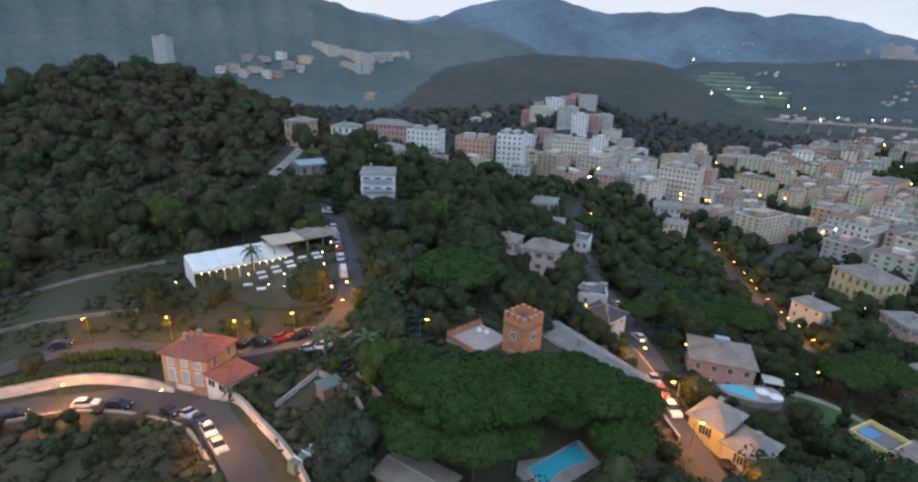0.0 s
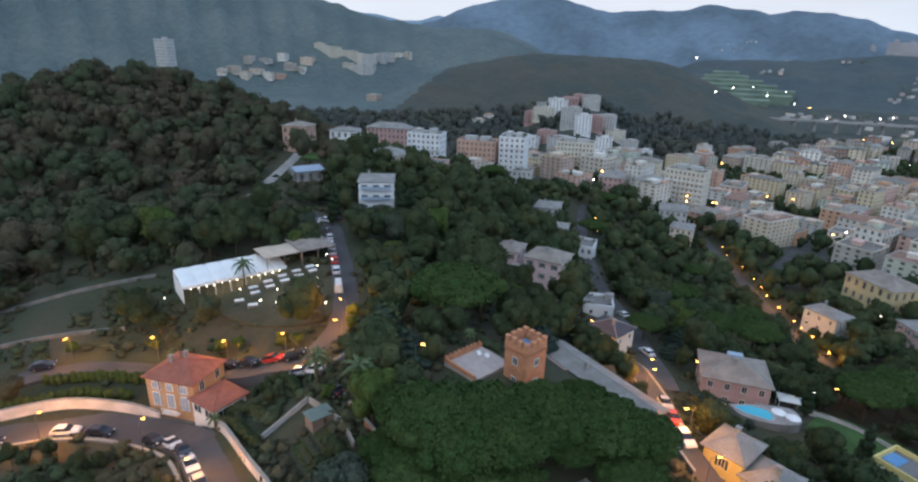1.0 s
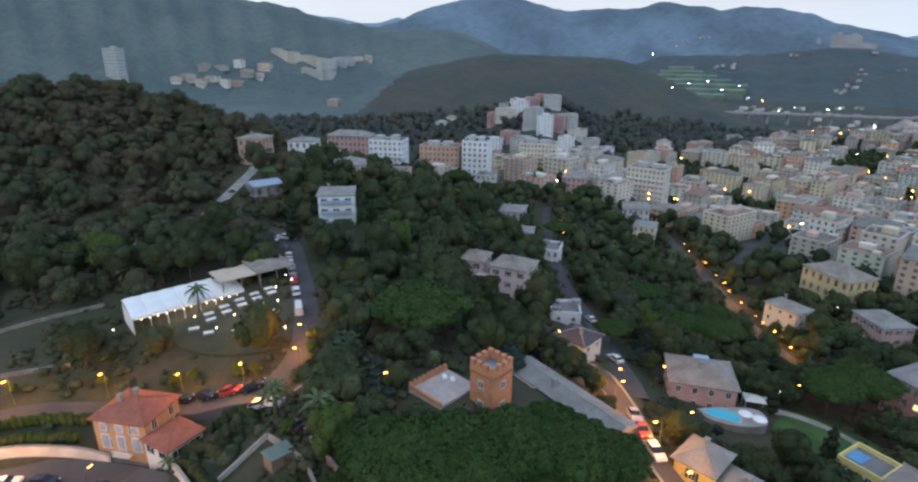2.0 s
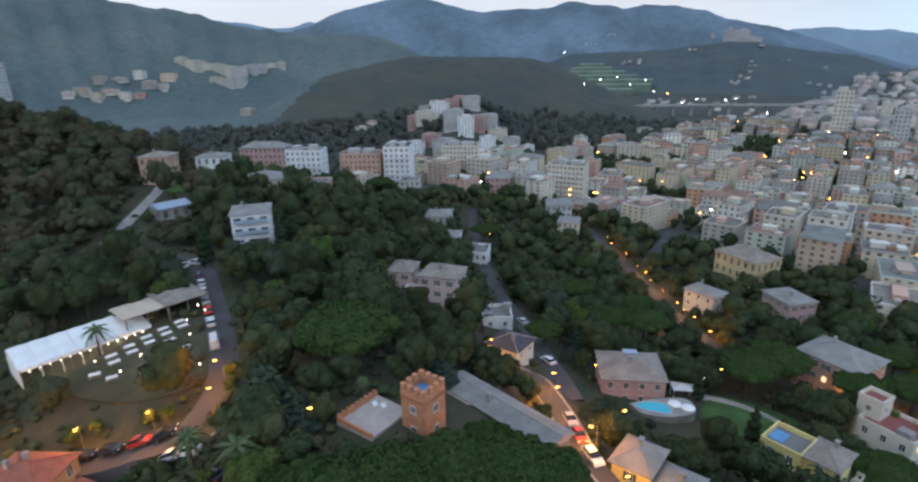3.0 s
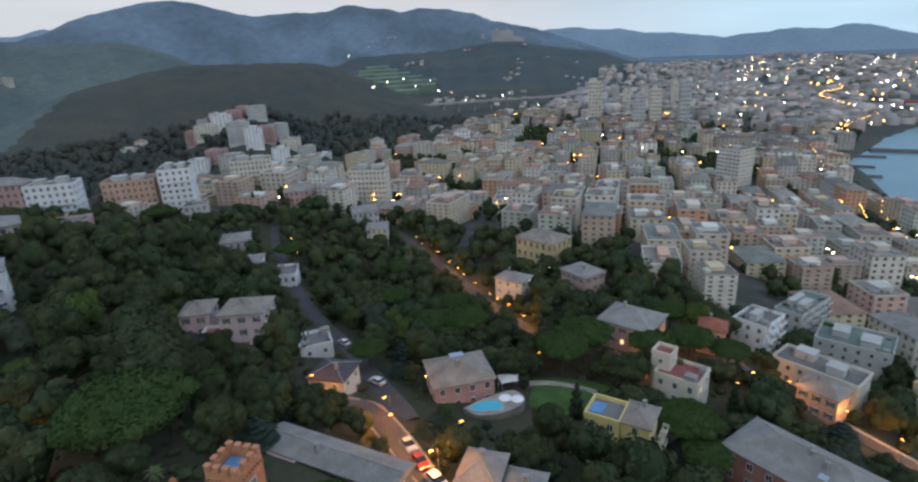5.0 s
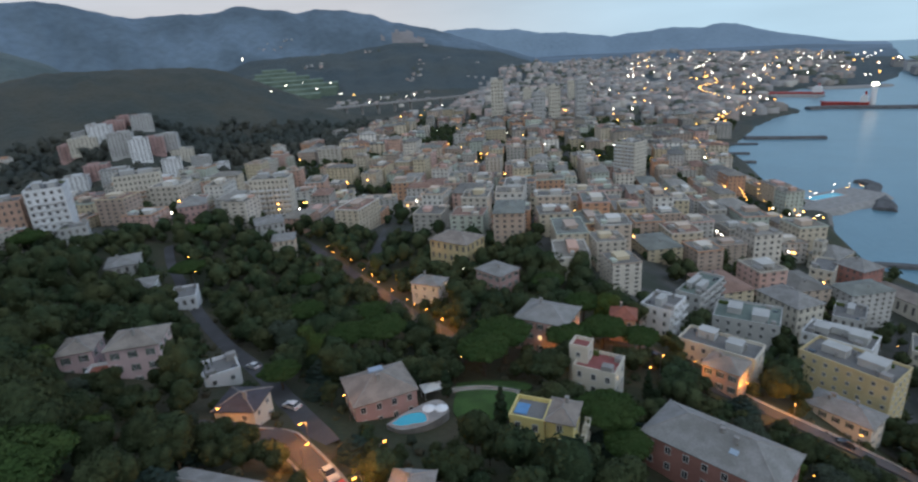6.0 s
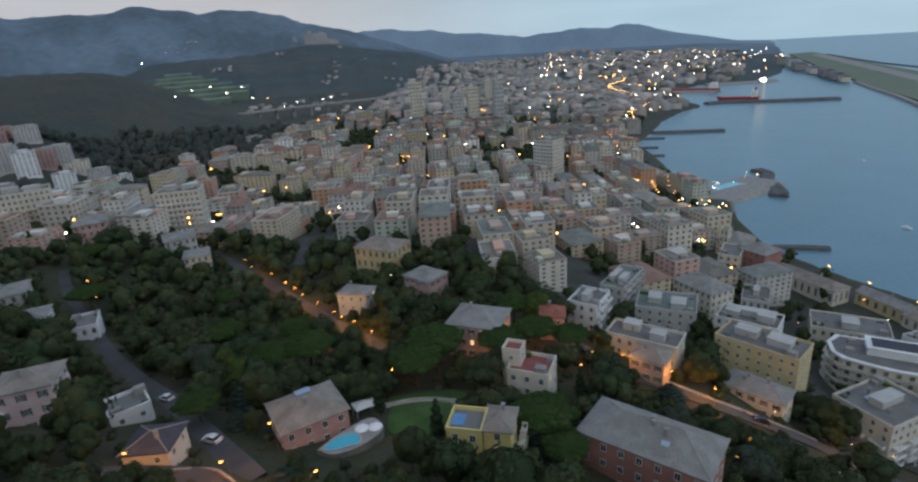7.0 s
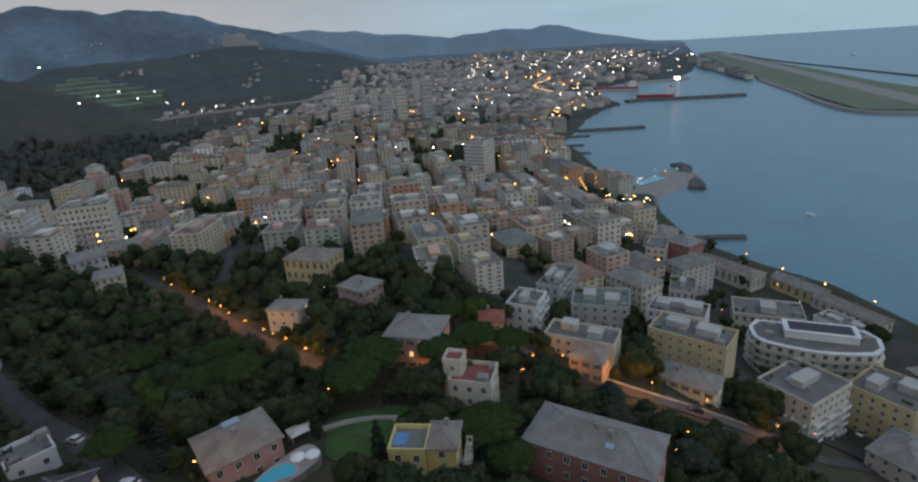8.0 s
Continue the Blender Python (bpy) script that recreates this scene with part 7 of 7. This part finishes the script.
for k in range(6):
    d = bpy.data.lights.new("marquee_light", "POINT")
    d.energy, d.color, d.shadow_soft_size = 90, (1.0, 0.86, 0.62), 0.3
    new("marquee_light", d).location = e.matrix_basis @ Vector((-8.8 + 3.5 * k, -2.6, 2.2))
for k in range(13):
    b = thing("garden_light", *(e.matrix_basis @ Vector((-10 + 1.62 * k, -4.4, 0)))[:2], 0, 0, "small glowing globe light in the garden", "lamp", "globe lights of the garden")
    b.location.z = e.location.z + 2.05
    Geo().tube((0, 0, -0.1), (0, 0, 0.1), 0.09, 0.09, 8).ob("globe", "lamp_white", b)
    Geo().tube((0, 0, -2.6), (0, 0, -0.13), 0.03, 0.03, 6).ob("pole", "steel", b)
for name, x, y, w, d, a, h, roof, wall, label in (("pavilion", -42.0, 131.2, 8.6, 7.4, 38, 3.6, "canvas_tan", "timber", "tan roofed pavilion at the end of the marquee"),
                                                  ("pavilion", -35.6, 135.8, 8.4, 9.6, 38, 3.4, "slate_brown", "timber", "dark roofed dining pavilion with warm lights")):
    p = thing(name, x, y, gz(x, y) - 0.3, a, label, "pavilion")
    TAKEN.append((x, y, 6))
    r = Geo()
    hip(r, w, d, h, 0.9, 0.4)
    r.ob("roof", roof, p)
    for sx in (-w / 2 + 0.15, 0, w / 2 - 0.15):
        for sy in (-d / 2 + 0.15, d / 2 - 0.15):
            Geo().box(sx - 0.1, sx + 0.1, sy - 0.1, sy + 0.1, -1.2, h).ob("post", wall, p)
    Geo().box(-w / 2, w / 2, d / 2 - 0.3, d / 2 - 0.2, -1.0, h).ob("back_wall", wall, p)


def table_set(x, y, a, s):
    t = thing("garden_table", x, y, gz(x, y), a, "white clothed garden table with benches", "table", "tables of the garden restaurant")
    Geo().box(-0.95, 0.95, -0.4, 0.4, 0.68, 0.76).box(-0.97, 0.97, -0.42, 0.42, 0.5, 0.68).ob("tabletop", "canvas", t)
    for sx in (-0.9, 0.9):
        Geo().box(sx - 0.05, sx + 0.05, -0.35, 0.35, -0.2, 0.4).ob("leg", "timber", t)
    for sy in (-0.85, 0.85):
        Geo().box(-1.1, 1.1, sy - 0.16, sy + 0.16, 0.38, 0.45).box(-0.95, -0.85, sy - 0.12, sy + 0.12, -0.2, 0.38).box(0.85, 0.95, sy - 0.12, sy + 0.12, -0.2, 0.38).ob("bench", "timber", t)


tb = random.Random(2)
for i in range(5):
    for j in range(2):
        table_set(-44.5 + i * 2.7 + j * 1.2, 119.8 + i * 2.0 - j * 2.1, 38, 1)
for x, y, a in ((-46.1, 115.4, 20), (-42.4, 113.4, 20), (-30.2, 117.5, 60), (-33.8, 121, 40)):
    table_set(x, y, a, 1)
for x, y in ((-46.5, 117.4), (-40.4, 112.6), (-36.5, 111.0), (-32.3, 109.2), (-28.0, 107.4), (-25.4, 108.2), (-60.4, 118.8), (-37.8, 116), (-34.6, 118.4), (-31.4, 125.5), (-29.6, 119.5), (-63, 116.4), (-30.6, 131.6), (-28.6, 129)):
    b = thing("garden_light", x, y, gz(x, y) + 1.9, 0, "small glowing globe light in the garden", "lamp", "globe lights of the garden")
    Geo().tube((0, 0, -0.13), (0, 0, 0.13), 0.12, 0.12, 8).ob("globe", "lamp_white", b)
    Geo().tube((0, 0, -2.2), (0, 0, -0.15), 0.03, 0.03, 6).ob("pole", "steel", b)
for x, y, w in ((-39, 114, 60), (-29, 110, 60), (-36, 120, 60)):
    d = bpy.data.lights.new("garden_glow", "POINT")
    d.energy, d.color, d.shadow_soft_size = w, (1.0, 0.9, 0.75), 0.2
    new("garden_glow", d).location = (x, y, gz(x, y) + 2.6)


def patch(name, pts, material, label, lift=0.12, category="ground", kind="structure", rim=None):
    """A flat patch draped on the land inside a ring of points."""
    cx, cy = sum(p[0] for p in pts) / len(pts), sum(p[1] for p in pts) / len(pts)
    ring = along(list(pts) + [pts[0]], 1.5)[:-1]
    z = lambda x, y: max(gz(x, y), gz(x + 1, y), gz(x - 1, y)) + lift
    g = Geo()
    rings = []
    for f in (1.0, 0.66, 0.33):
        rings.append([(cx + (x - cx) * f, cy + (y - cy) * f) for x, y in ring])
    for a, b in zip(rings, rings[1:]):
        for i in range(len(ring)):
            j = (i + 1) % len(ring)
            g.poly([(*a[i], z(*a[i])), (*a[j], z(*a[j])), (*b[j], z(*b[j])), (*b[i], z(*b[i]))])
    g.poly([(*p, z(*p)) for p in rings[-1]])
    for i in range(len(ring)):
        j = (i + 1) % len(ring)
        a, b = rings[0][i], rings[0][j]
        g.poly([(*b, z(*b)), (*a, z(*a)), (*a, z(*a) - 2), (*b, z(*b) - 2)])
    return tagged(g.ob(name, material), label, category, "", kind)


patch("lawn", [(80, 106), (86, 103), (93, 95), (87.6, 92.6), (81, 98.2), (76.5, 102)], "grass", "mown green lawn beyond the pale wall", 0.25, "lawn")
patch("lawn", [(75, 100.5), (80, 96), (84.7, 91.5), (79, 87), (73, 85.3), (67.5, 92)], "grass", "mown green lawn behind a pale wall", 0.25, "lawn")
patch("ground_garden", [(-56, 116), (-44, 121), (-30, 126), (-24.5, 112), (-26, 104), (-40, 107)], "dry_grass", "trodden dry grass of the restaurant garden", 0.2, "garden")
patch("ground_meadow", [(-66, 236), (-60, 254), (-42, 262), (-38, 254), (-46, 236)], "grass", "green meadow on the ridge", 0.4, "meadow")
patch("yard", [(186, -12), (192, 9), (204, 6), (212, -14), (200, -20)], "asphalt", "asphalt parking yard between apartment blocks", 0.45, "yard")


def pool(x, y, z, a, pts, label, deck, straight=False):
    e = thing("swimming_pool", x, y, z, a, label, "pool")
    ring = pts if straight else along(pts + [pts[0]], 0.5)[:-1]
    Geo().poly([(*p, 0.05) for p in ring]).ob("pool_water", "pool", e)
    g = Geo()
    for i in range(len(ring)):
        j = (i + 1) % len(ring)
        p, q = ring[i], ring[j]
        P, Qq = [(u * 1.12, w * 1.12) for u, w in (p, q)]
        g.poly([(*p, 0.16), (*q, 0.16), (*Qq, 0.16), (*P, 0.16)]).poly([(*p, -0.6), (*q, -0.6), (*q, 0.16), (*p, 0.16)]).poly([(*Qq, 0.16), (*Qq, -1.5), (*P, -1.5), (*P, 0.16)])
    g.ob("coping", "paving", e)
    d = deck if straight else along(deck + [deck[0]], 0.8)[:-1]
    g = Geo().poly([(*p, 0.0) for p in d])
    for i in range(len(d)):
        j = (i + 1) % len(d)
        g.poly([(*d[j], 0.0), (*d[i], 0.0), (*d[i], -3), (*d[j], -3)], 1)
    g.ob("deck", ["concrete", "stone"], e)
    return e


pool(14.2, 55.2, 76.8, 0, [(2.9, 4.3), (4.0, 1.0), (0.5, -0.6), (-2.6, -3.7), (-4.0, -0.9)], "turquoise swimming pool under the pines", [(-5.0, 1.4), (3.2, 5.6), (5.2, 0.6), (-2.6, -5.2), (-5.6, -1.7)], True)
pool(59.2, 95.6, max(gz(59.2 + u, 95.6 + w) for u in (-4, 0, 4, 7) for w in (-3, 0, 3)) + 0.35, 0, [(-3.2, 2.2), (0.4, 2.4), (3.2, 0.4), (1.9, -2.2), (-0.3, -1.0), (-2.2, 0.2)], "turquoise kidney shaped pool beside the lawn", [(-3.8, 2.9), (2.2, 3.0), (8.0, 1.6), (7.2, -2.8), (1.4, -2.9), (-2.9, -0.5)])
for k, (x, y) in enumerate(((65.6, 96.2), (67.2, 94.2))):
    p = thing("parasol", x - 1.5, y, gz(x - 1.5, y) + 0.3, 0, "white parasol beside the pool", "parasol", "parasols by the pool")
    Geo().tube((0, 0, 0), (0, 0, 2.3), 0.03, 0.03, 6).ob("pole", "white_paint", p)
    g = Geo()
    for i in range(8):
        a0, a1 = i * math.pi / 4, (i + 1) * math.pi / 4
        g.poly([(1.4 * math.cos(a0), 1.4 * math.sin(a0), 1.95), (1.4 * math.cos(a1), 1.4 * math.sin(a1), 1.95), (0, 0, 2.45)])
    g.ob("canopy", "canvas", p)
for x, y, a, w, d in ((71.5, 104.5, -20, 4.2, 3.0),):
    p = thing("gazebo", x, y, gz(x, y), a, "white canvas garden gazebo beside the rose villa", "gazebo")
    r = Geo()
    hip(r, w, d, 2.4, 0.7, 0.2)
    r.ob("canopy", "canvas", p)
    for sx in (-1, 1):
        for sy in (-1, 1):
            Geo().box(sx * w / 2 - 0.05, sx * w / 2 + 0.05, sy * d / 2 - 0.05, sy * d / 2 + 0.05, -0.5, 2.4).ob("post", "white_paint", p)
# vegetable rows and garden walls below the orange house
for k in range(7):
    bed = thing("vegetable_bed", -19.6 + k * 0.9, 63.6 + k * 0.55, 0, 0, "row of leafy vegetables in a kitchen garden", "plants", "vegetable rows of the kitchen garden")
    spots = [(-1.2 + 0.24 * i * 1.0, 2.2 - 0.36 * i) for i in range(12)]
    lob = []
    for i, (u, w) in enumerate(spots):
        x, y = bed.location.x + u, bed.location.y + w
        lob.append((u, w, gz(x, y) + 0.25, 0.28, 0.28, 0.32))
    v, q = shell(lob, 260, 0.09, LR, under=0.1)
    put("leaves", arrays("leaves", v, q, "leaf_light" if k % 3 else "leaf_grey"), bed)
low_wall("wall_garden", [(-25.6, 70.2), (-20.8, 76.6)], 0.8, 0.25, "white_wall", "white kitchen garden wall", cap="kerb")
low_wall("wall_garden", [(-20.4, 76.2), (-14.2, 69.0), (-11.4, 64.0)], 0.9, 0.25, "concrete", "grey wall along a garden path", cap="kerb")
for k, (a, b, c) in enumerate((((-110, 122), (-92, 127), (-72, 130)), ((-100, 103), (-84, 107), (-68, 109)))):
    low_wall("wall_terrace", [a, b, c], 0.7, 0.4, "stone", "dry stone terrace wall on the slope", cap="stone")
# greenhouse and vegetable beds below the orange house
p = thing("greenhouse", -15.6, 60.4, gz(-15.6, 60.4), 56, "low glazed greenhouse frames beside the road wall", "greenhouse")
for k in range(9):
    Geo().box(-6 + k * 1.3, -4.85 + k * 1.3, -0.7, 0.7, -1.0, 0.45, top=0.08).ob("glazed_frame", "roof_green", p)
    Geo().box(-4.84 + k * 1.3, -4.74 + k * 1.3, -0.8, 0.8, -1.0, 0.6).ob("post", "white_paint", p)
p = thing("chicken_shed", -17.4, 70.4, gz(-17.4, 70.4), 40, "small grey green garden shed with a flat lid", "shed")
Geo().box(-1.6, 1.6, -1.2, 1.2, -0.5, 1.7).ob("wall", "timber", p)
Geo().box(-1.8, 1.8, -1.4, 1.4, 1.7, 1.85).ob("roof", "roof_green", p)
p = thing("garden_stair", -65.4, 109.4, 0, 0, "long pale concrete stair up the terraced field", "stair")
for k in range(26):
    t = k / 25
    x, y = -61.8 - 7.1 * t, 104.4 + 9.9 * t
    Geo().box(x - 0.7, x + 0.7, y - 0.22, y + 0.22, gz(x, y) - 0.6, gz(x, y) + 0.5).ob("step", "white_wall", p)


# ---- the shore and the port ----
def mole(name, pts, half, top, material, label, category="breakwater"):
    line = along(pts, 14)
    g = Geo()
    wob = random.Random(len(line))
    rows = []
    for i, (x, y) in enumerate(line):
        a, b = line[max(i - 1, 0)], line[min(i + 1, len(line) - 1)]
        l = math.hypot(b[0] - a[0], b[1] - a[1]) or 1
        nx, ny = -(b[1] - a[1]) / l, (b[0] - a[0]) / l
        h = half * wob.uniform(0.85, 1.15)
        rows.append([(x + nx * s * h, y + ny * s * h, z) for s, z in ((1.5, -3), (0.8, top), (-0.8, top), (-1.5, -3))])
    for r, q in zip(rows, rows[1:]):
        for j in range(3):
            g.poly([r[j], q[j], q[j + 1], r[j + 1]])
    g.poly(rows[0]).poly(list(reversed(rows[-1])))
    return tagged(g.ob(name, material), label, category, "", "structure")


mole("breakwater", [(352, 84), (368, 79), (374, 66), (379, 53)], 3.0, 1.8, "rock", "dark rock breakwater off the beach")
mole("breakwater", [(484, 100), (500, 103), (534, 119), (556, 122), (566, 134)], 6.0, 2.6, "rock", "dark rock armour round the bathing pier")
mole("pier", [(446, 158), (470, 140), (500, 128), (528, 122)], 20.0, 3.2, "concrete", "concrete bathing pier with pools", "pier")
mole("beach", [(424, 122), (440, 128), (452, 131)], 7.0, 1.6, "sand", "small grey shingle beach", "beach")
mole("jetty", [(735, 296), (752, 262), (776, 218)], 6.0, 2.6, "rock", "dark jetty with a few lights", "jetty")
for x, y in ((700, 276), (640, 262), (600, 240)):
    mole("groyne", [(x - 12, y + 22), (x, y), (x + 4, y - 8)], 4.0, 1.5, "rock", "short rock groyne", "groyne")
mole("breakwater", [(1040, 318), (1066, 290), (1078, 244), (1100, 190), (1124, 134)], 9.0, 4.0, "rock", "long dark harbour breakwater")
mole("quay", [(1225, 440), (1232, 400), (1228, 352)], 14.0, 4.0, "concrete", "concrete quay of the port", "quay")
mole("quay", [(1380, 420), (1430, 330), (1470, 300)], 16.0, 4.0, "concrete", "concrete quay of the port", "quay")
mole("breakwater", [(1150, -245), (1399, -131), (1700, 12), (2012, 155), (2500, 330)], 4.0, 2.6, "rock", "thin outer breakwater of the airfield")
g = Geo()
strip = [(933, -25), (1180, 62), (1407, 134), (1850, 263), (2600, 470), (2680, 400), (1864, 130), (1587, 30), (1295, -64), (1190, -110), (1080, -150), (934, -150)]
g.poly([(*p, 3.2) for p in strip])
for a, b in zip(strip, strip[1:] + strip[:1]):
    g.poly([(*b, 3.2), (*a, 3.2), (*a, -3), (*b, -3)])
tagged(g.ob("airfield", "runway_grass"), "flat grassy airfield reaching out into the sea", "airfield", "", "structure")
mole("runway", [(960, -112), (1300, -6), (1700, 118), (2500, 366)], 22.0, 3.6, "concrete", "pale runway across the airfield", "runway")
mole("sea_wall", [(926, -160), (927, -20), (1180, 68), (1407, 140)], 4.0, 3.6, "concrete", "pale sea wall round the airfield", "sea wall")
for x, y, a, w, d, h, m in ((1480, 182, 16, 60, 22, 12, "concrete"), (1560, 210, 16, 80, 24, 14, "concrete"), (1660, 250, 16, 70, 24, 12, "plaster_cream"), (1420, 160, 16, 34, 16, 9, "plaster_cream"), (1780, 300, 16, 90, 30, 16, "concrete"),
                            (1900, 340, 16, 70, 24, 22, "plaster_grey"), (2050, 395, 16, 80, 30, 18, "concrete")):
    b = thing("hangar", x, y, 3.0, a, "pale airport building beside the runway", "building", "airport buildings")
    g = Geo()
    wall_shell(g, w, d, -1, h, 0.5)
    g.ob("wall", m, b)
    r = Geo()
    hip(r, w, d, h, 3.0, 0.6, True)
    r.ob("roof", "roof_flat", b)


def ship(x, y, a, length, width, label):
    e = thing("cargo_ship", x, y, 0, a, label, "ship", "ships in the port")
    g = Geo()
    for z0, z1, k0, k1 in ((-2, 7, 0.85, 1.0),):
        lo = [(-length / 2, -width / 2 * k0, z0), (length * 0.38, -width / 2 * k0, z0), (length * 0.47, 0, z0), (length * 0.38, width / 2 * k0, z0), (-length / 2, width / 2 * k0, z0)]
        hi = [(-length / 2, -width / 2 * k1, z1), (length * 0.4, -width / 2 * k1, z1), (length * 0.52, 0, z1 + 1.5), (length * 0.4, width / 2 * k1, z1), (-length / 2, width / 2 * k1, z1)]
        for i in range(5):
            j = (i + 1) % 5
            g.poly([lo[i], lo[j], hi[j], hi[i]])
        g.poly(hi)
    g.ob("hull", "hull_red", e)
    Geo().box(-length * 0.46, -length * 0.32, -width * 0.4, width * 0.4, 6.8, 16).box(-length * 0.44, -length * 0.35, -width * 0.44, width * 0.44, 16, 18.5).ob("deckhouse", "white_paint", e)
    Geo().tube((-length * 0.41, 0, 18), (-length * 0.41, 0, 24), 1.6, 1.3, 8).ob("funnel", "hull_red", e)


ship(1248, 408, 99, 105, 20, "red hulled cargo ship at the quay")
ship(1096, 282, 98, 66, 13, "low red hulled ship behind the breakwater")
# white tower and glowing cab stand in for a tall white reflection
b = thing("control_tower", 1114, 248, 2, 0, "tall white tower with glowing top standing in for a reflection", "tower")
Geo().tube((0, 0, -2), (0, 0, 30), 5.0, 4.2, 10).ob("shaft", "white_paint", b)
Geo().tube((0, 0, 30), (0, 0, 34), 4.6, 4.6, 10).ob("cab", "lamp_far_white", b)
for x, y, a in ((640, 60, 30), (440, 20, 60), (2090, -48, 20)):
    b = thing("motor_boat", x, y, 0, a, "small white motor boat on the bay", "boat", "boats on the bay")
    k = 4.0 if x > 2000 else 1.0
    Geo().box(-3 * k, 3 * k, -1 * k, 1 * k, -0.4, 0.9 * k, top=0.2).ob("hull", "white_paint", b)
    Geo().box(-1.2 * k, 1.0 * k, -0.7 * k, 0.7 * k, 0.9 * k, 1.9 * k, top=0.2 * k).ob("cabin", "white_paint", b)
# bathing pier pool
b = thing("bathing_pool", 490, 140, 3.3, -24, "pale turquoise sea water pool on the pier", "pool")
Geo().box(-16, 16, -5, 5, -0.3, 0.05).ob("pool_water", "pool", b)
for x0, x1, y0, y1 in ((-17, 17, -6, -5), (-17, 17, 5, 6), (-17, -16, -5, 5), (16, 17, -5, 5)):
    Geo().box(x0, x1, y0, y1, -0.4, 0.3).ob("coping", "paving", b)
# viaduct of the motorway above the town
b = thing("viaduct", 560, 880, 0, 0, "long pale motorway viaduct on piers behind the town", "bridge")
line = along([(470, 900), (557, 884), (640, 850), (720, 815), (815, 800)], 24)
for i, ((x, y), (x2, y2)) in enumerate(zip(line, line[1:])):
    g = Geo()
    l = math.hypot(x2 - x, y2 - y)
    nx, ny = -(y2 - y) / l * 6, (x2 - x) / l * 6
    for s, t in ((1, -1),):
        top = [(x + nx - 560, y + ny - 880, 46), (x - nx - 560, y - ny - 880, 46), (x2 - nx - 560, y2 - ny - 880, 46), (x2 + nx - 560, y2 + ny - 880, 46)]
        low = [(p[0], p[1], 43) for p in top]
        g.poly(top).poly(list(reversed(low)))
        g.poly([low[0], low[3], top[3], top[0]]).poly([low[2], low[1], top[1], top[2]])
    Geo().box(x - 562, x - 558, y - 882, y - 878, gz(x, y) - 3, 43).ob("pier", "concrete", b)
    g.ob("deck_span", "concrete", b)
# floodlit nursery terraces on the far slope: level strips, one above another
for k in range(7):
    r, zt = 1480 + k * 46, 46 + k * 9.6
    lo, hi = ((24.4, 29.4), (24.1, 31.0), (23.8, 31.2), (23.7, 29.8), (24.0, 28.6), (24.2, 27.4), (24.9, 26.6))[k]
    line = [(r * math.sin(radians(i)), r * math.cos(radians(i))) for i in np.linspace(lo - 1.4, hi - 0.9, 10)]
    g = Geo()
    for (x, y), (x2, y2) in zip(line, line[1:]):
        g.poly([(x2, y2, zt), (x, y, zt), (x * 1.024, y * 1.024, zt + 2.6), (x2 * 1.024, y2 * 1.024, zt + 2.6)]).poly([(x, y, zt), (x2, y2, zt), (x2, y2, zt - 4), (x, y, zt - 4)])
        g.poly([(x, y, zt - 4), (x2, y2, zt - 4), (x2, y2, zt - 60), (x, y, zt - 60)])
    tagged(g.ob("ground_terrace", "terrace_grass"), "green nursery terrace under floodlights", "terrace", "", "structure")
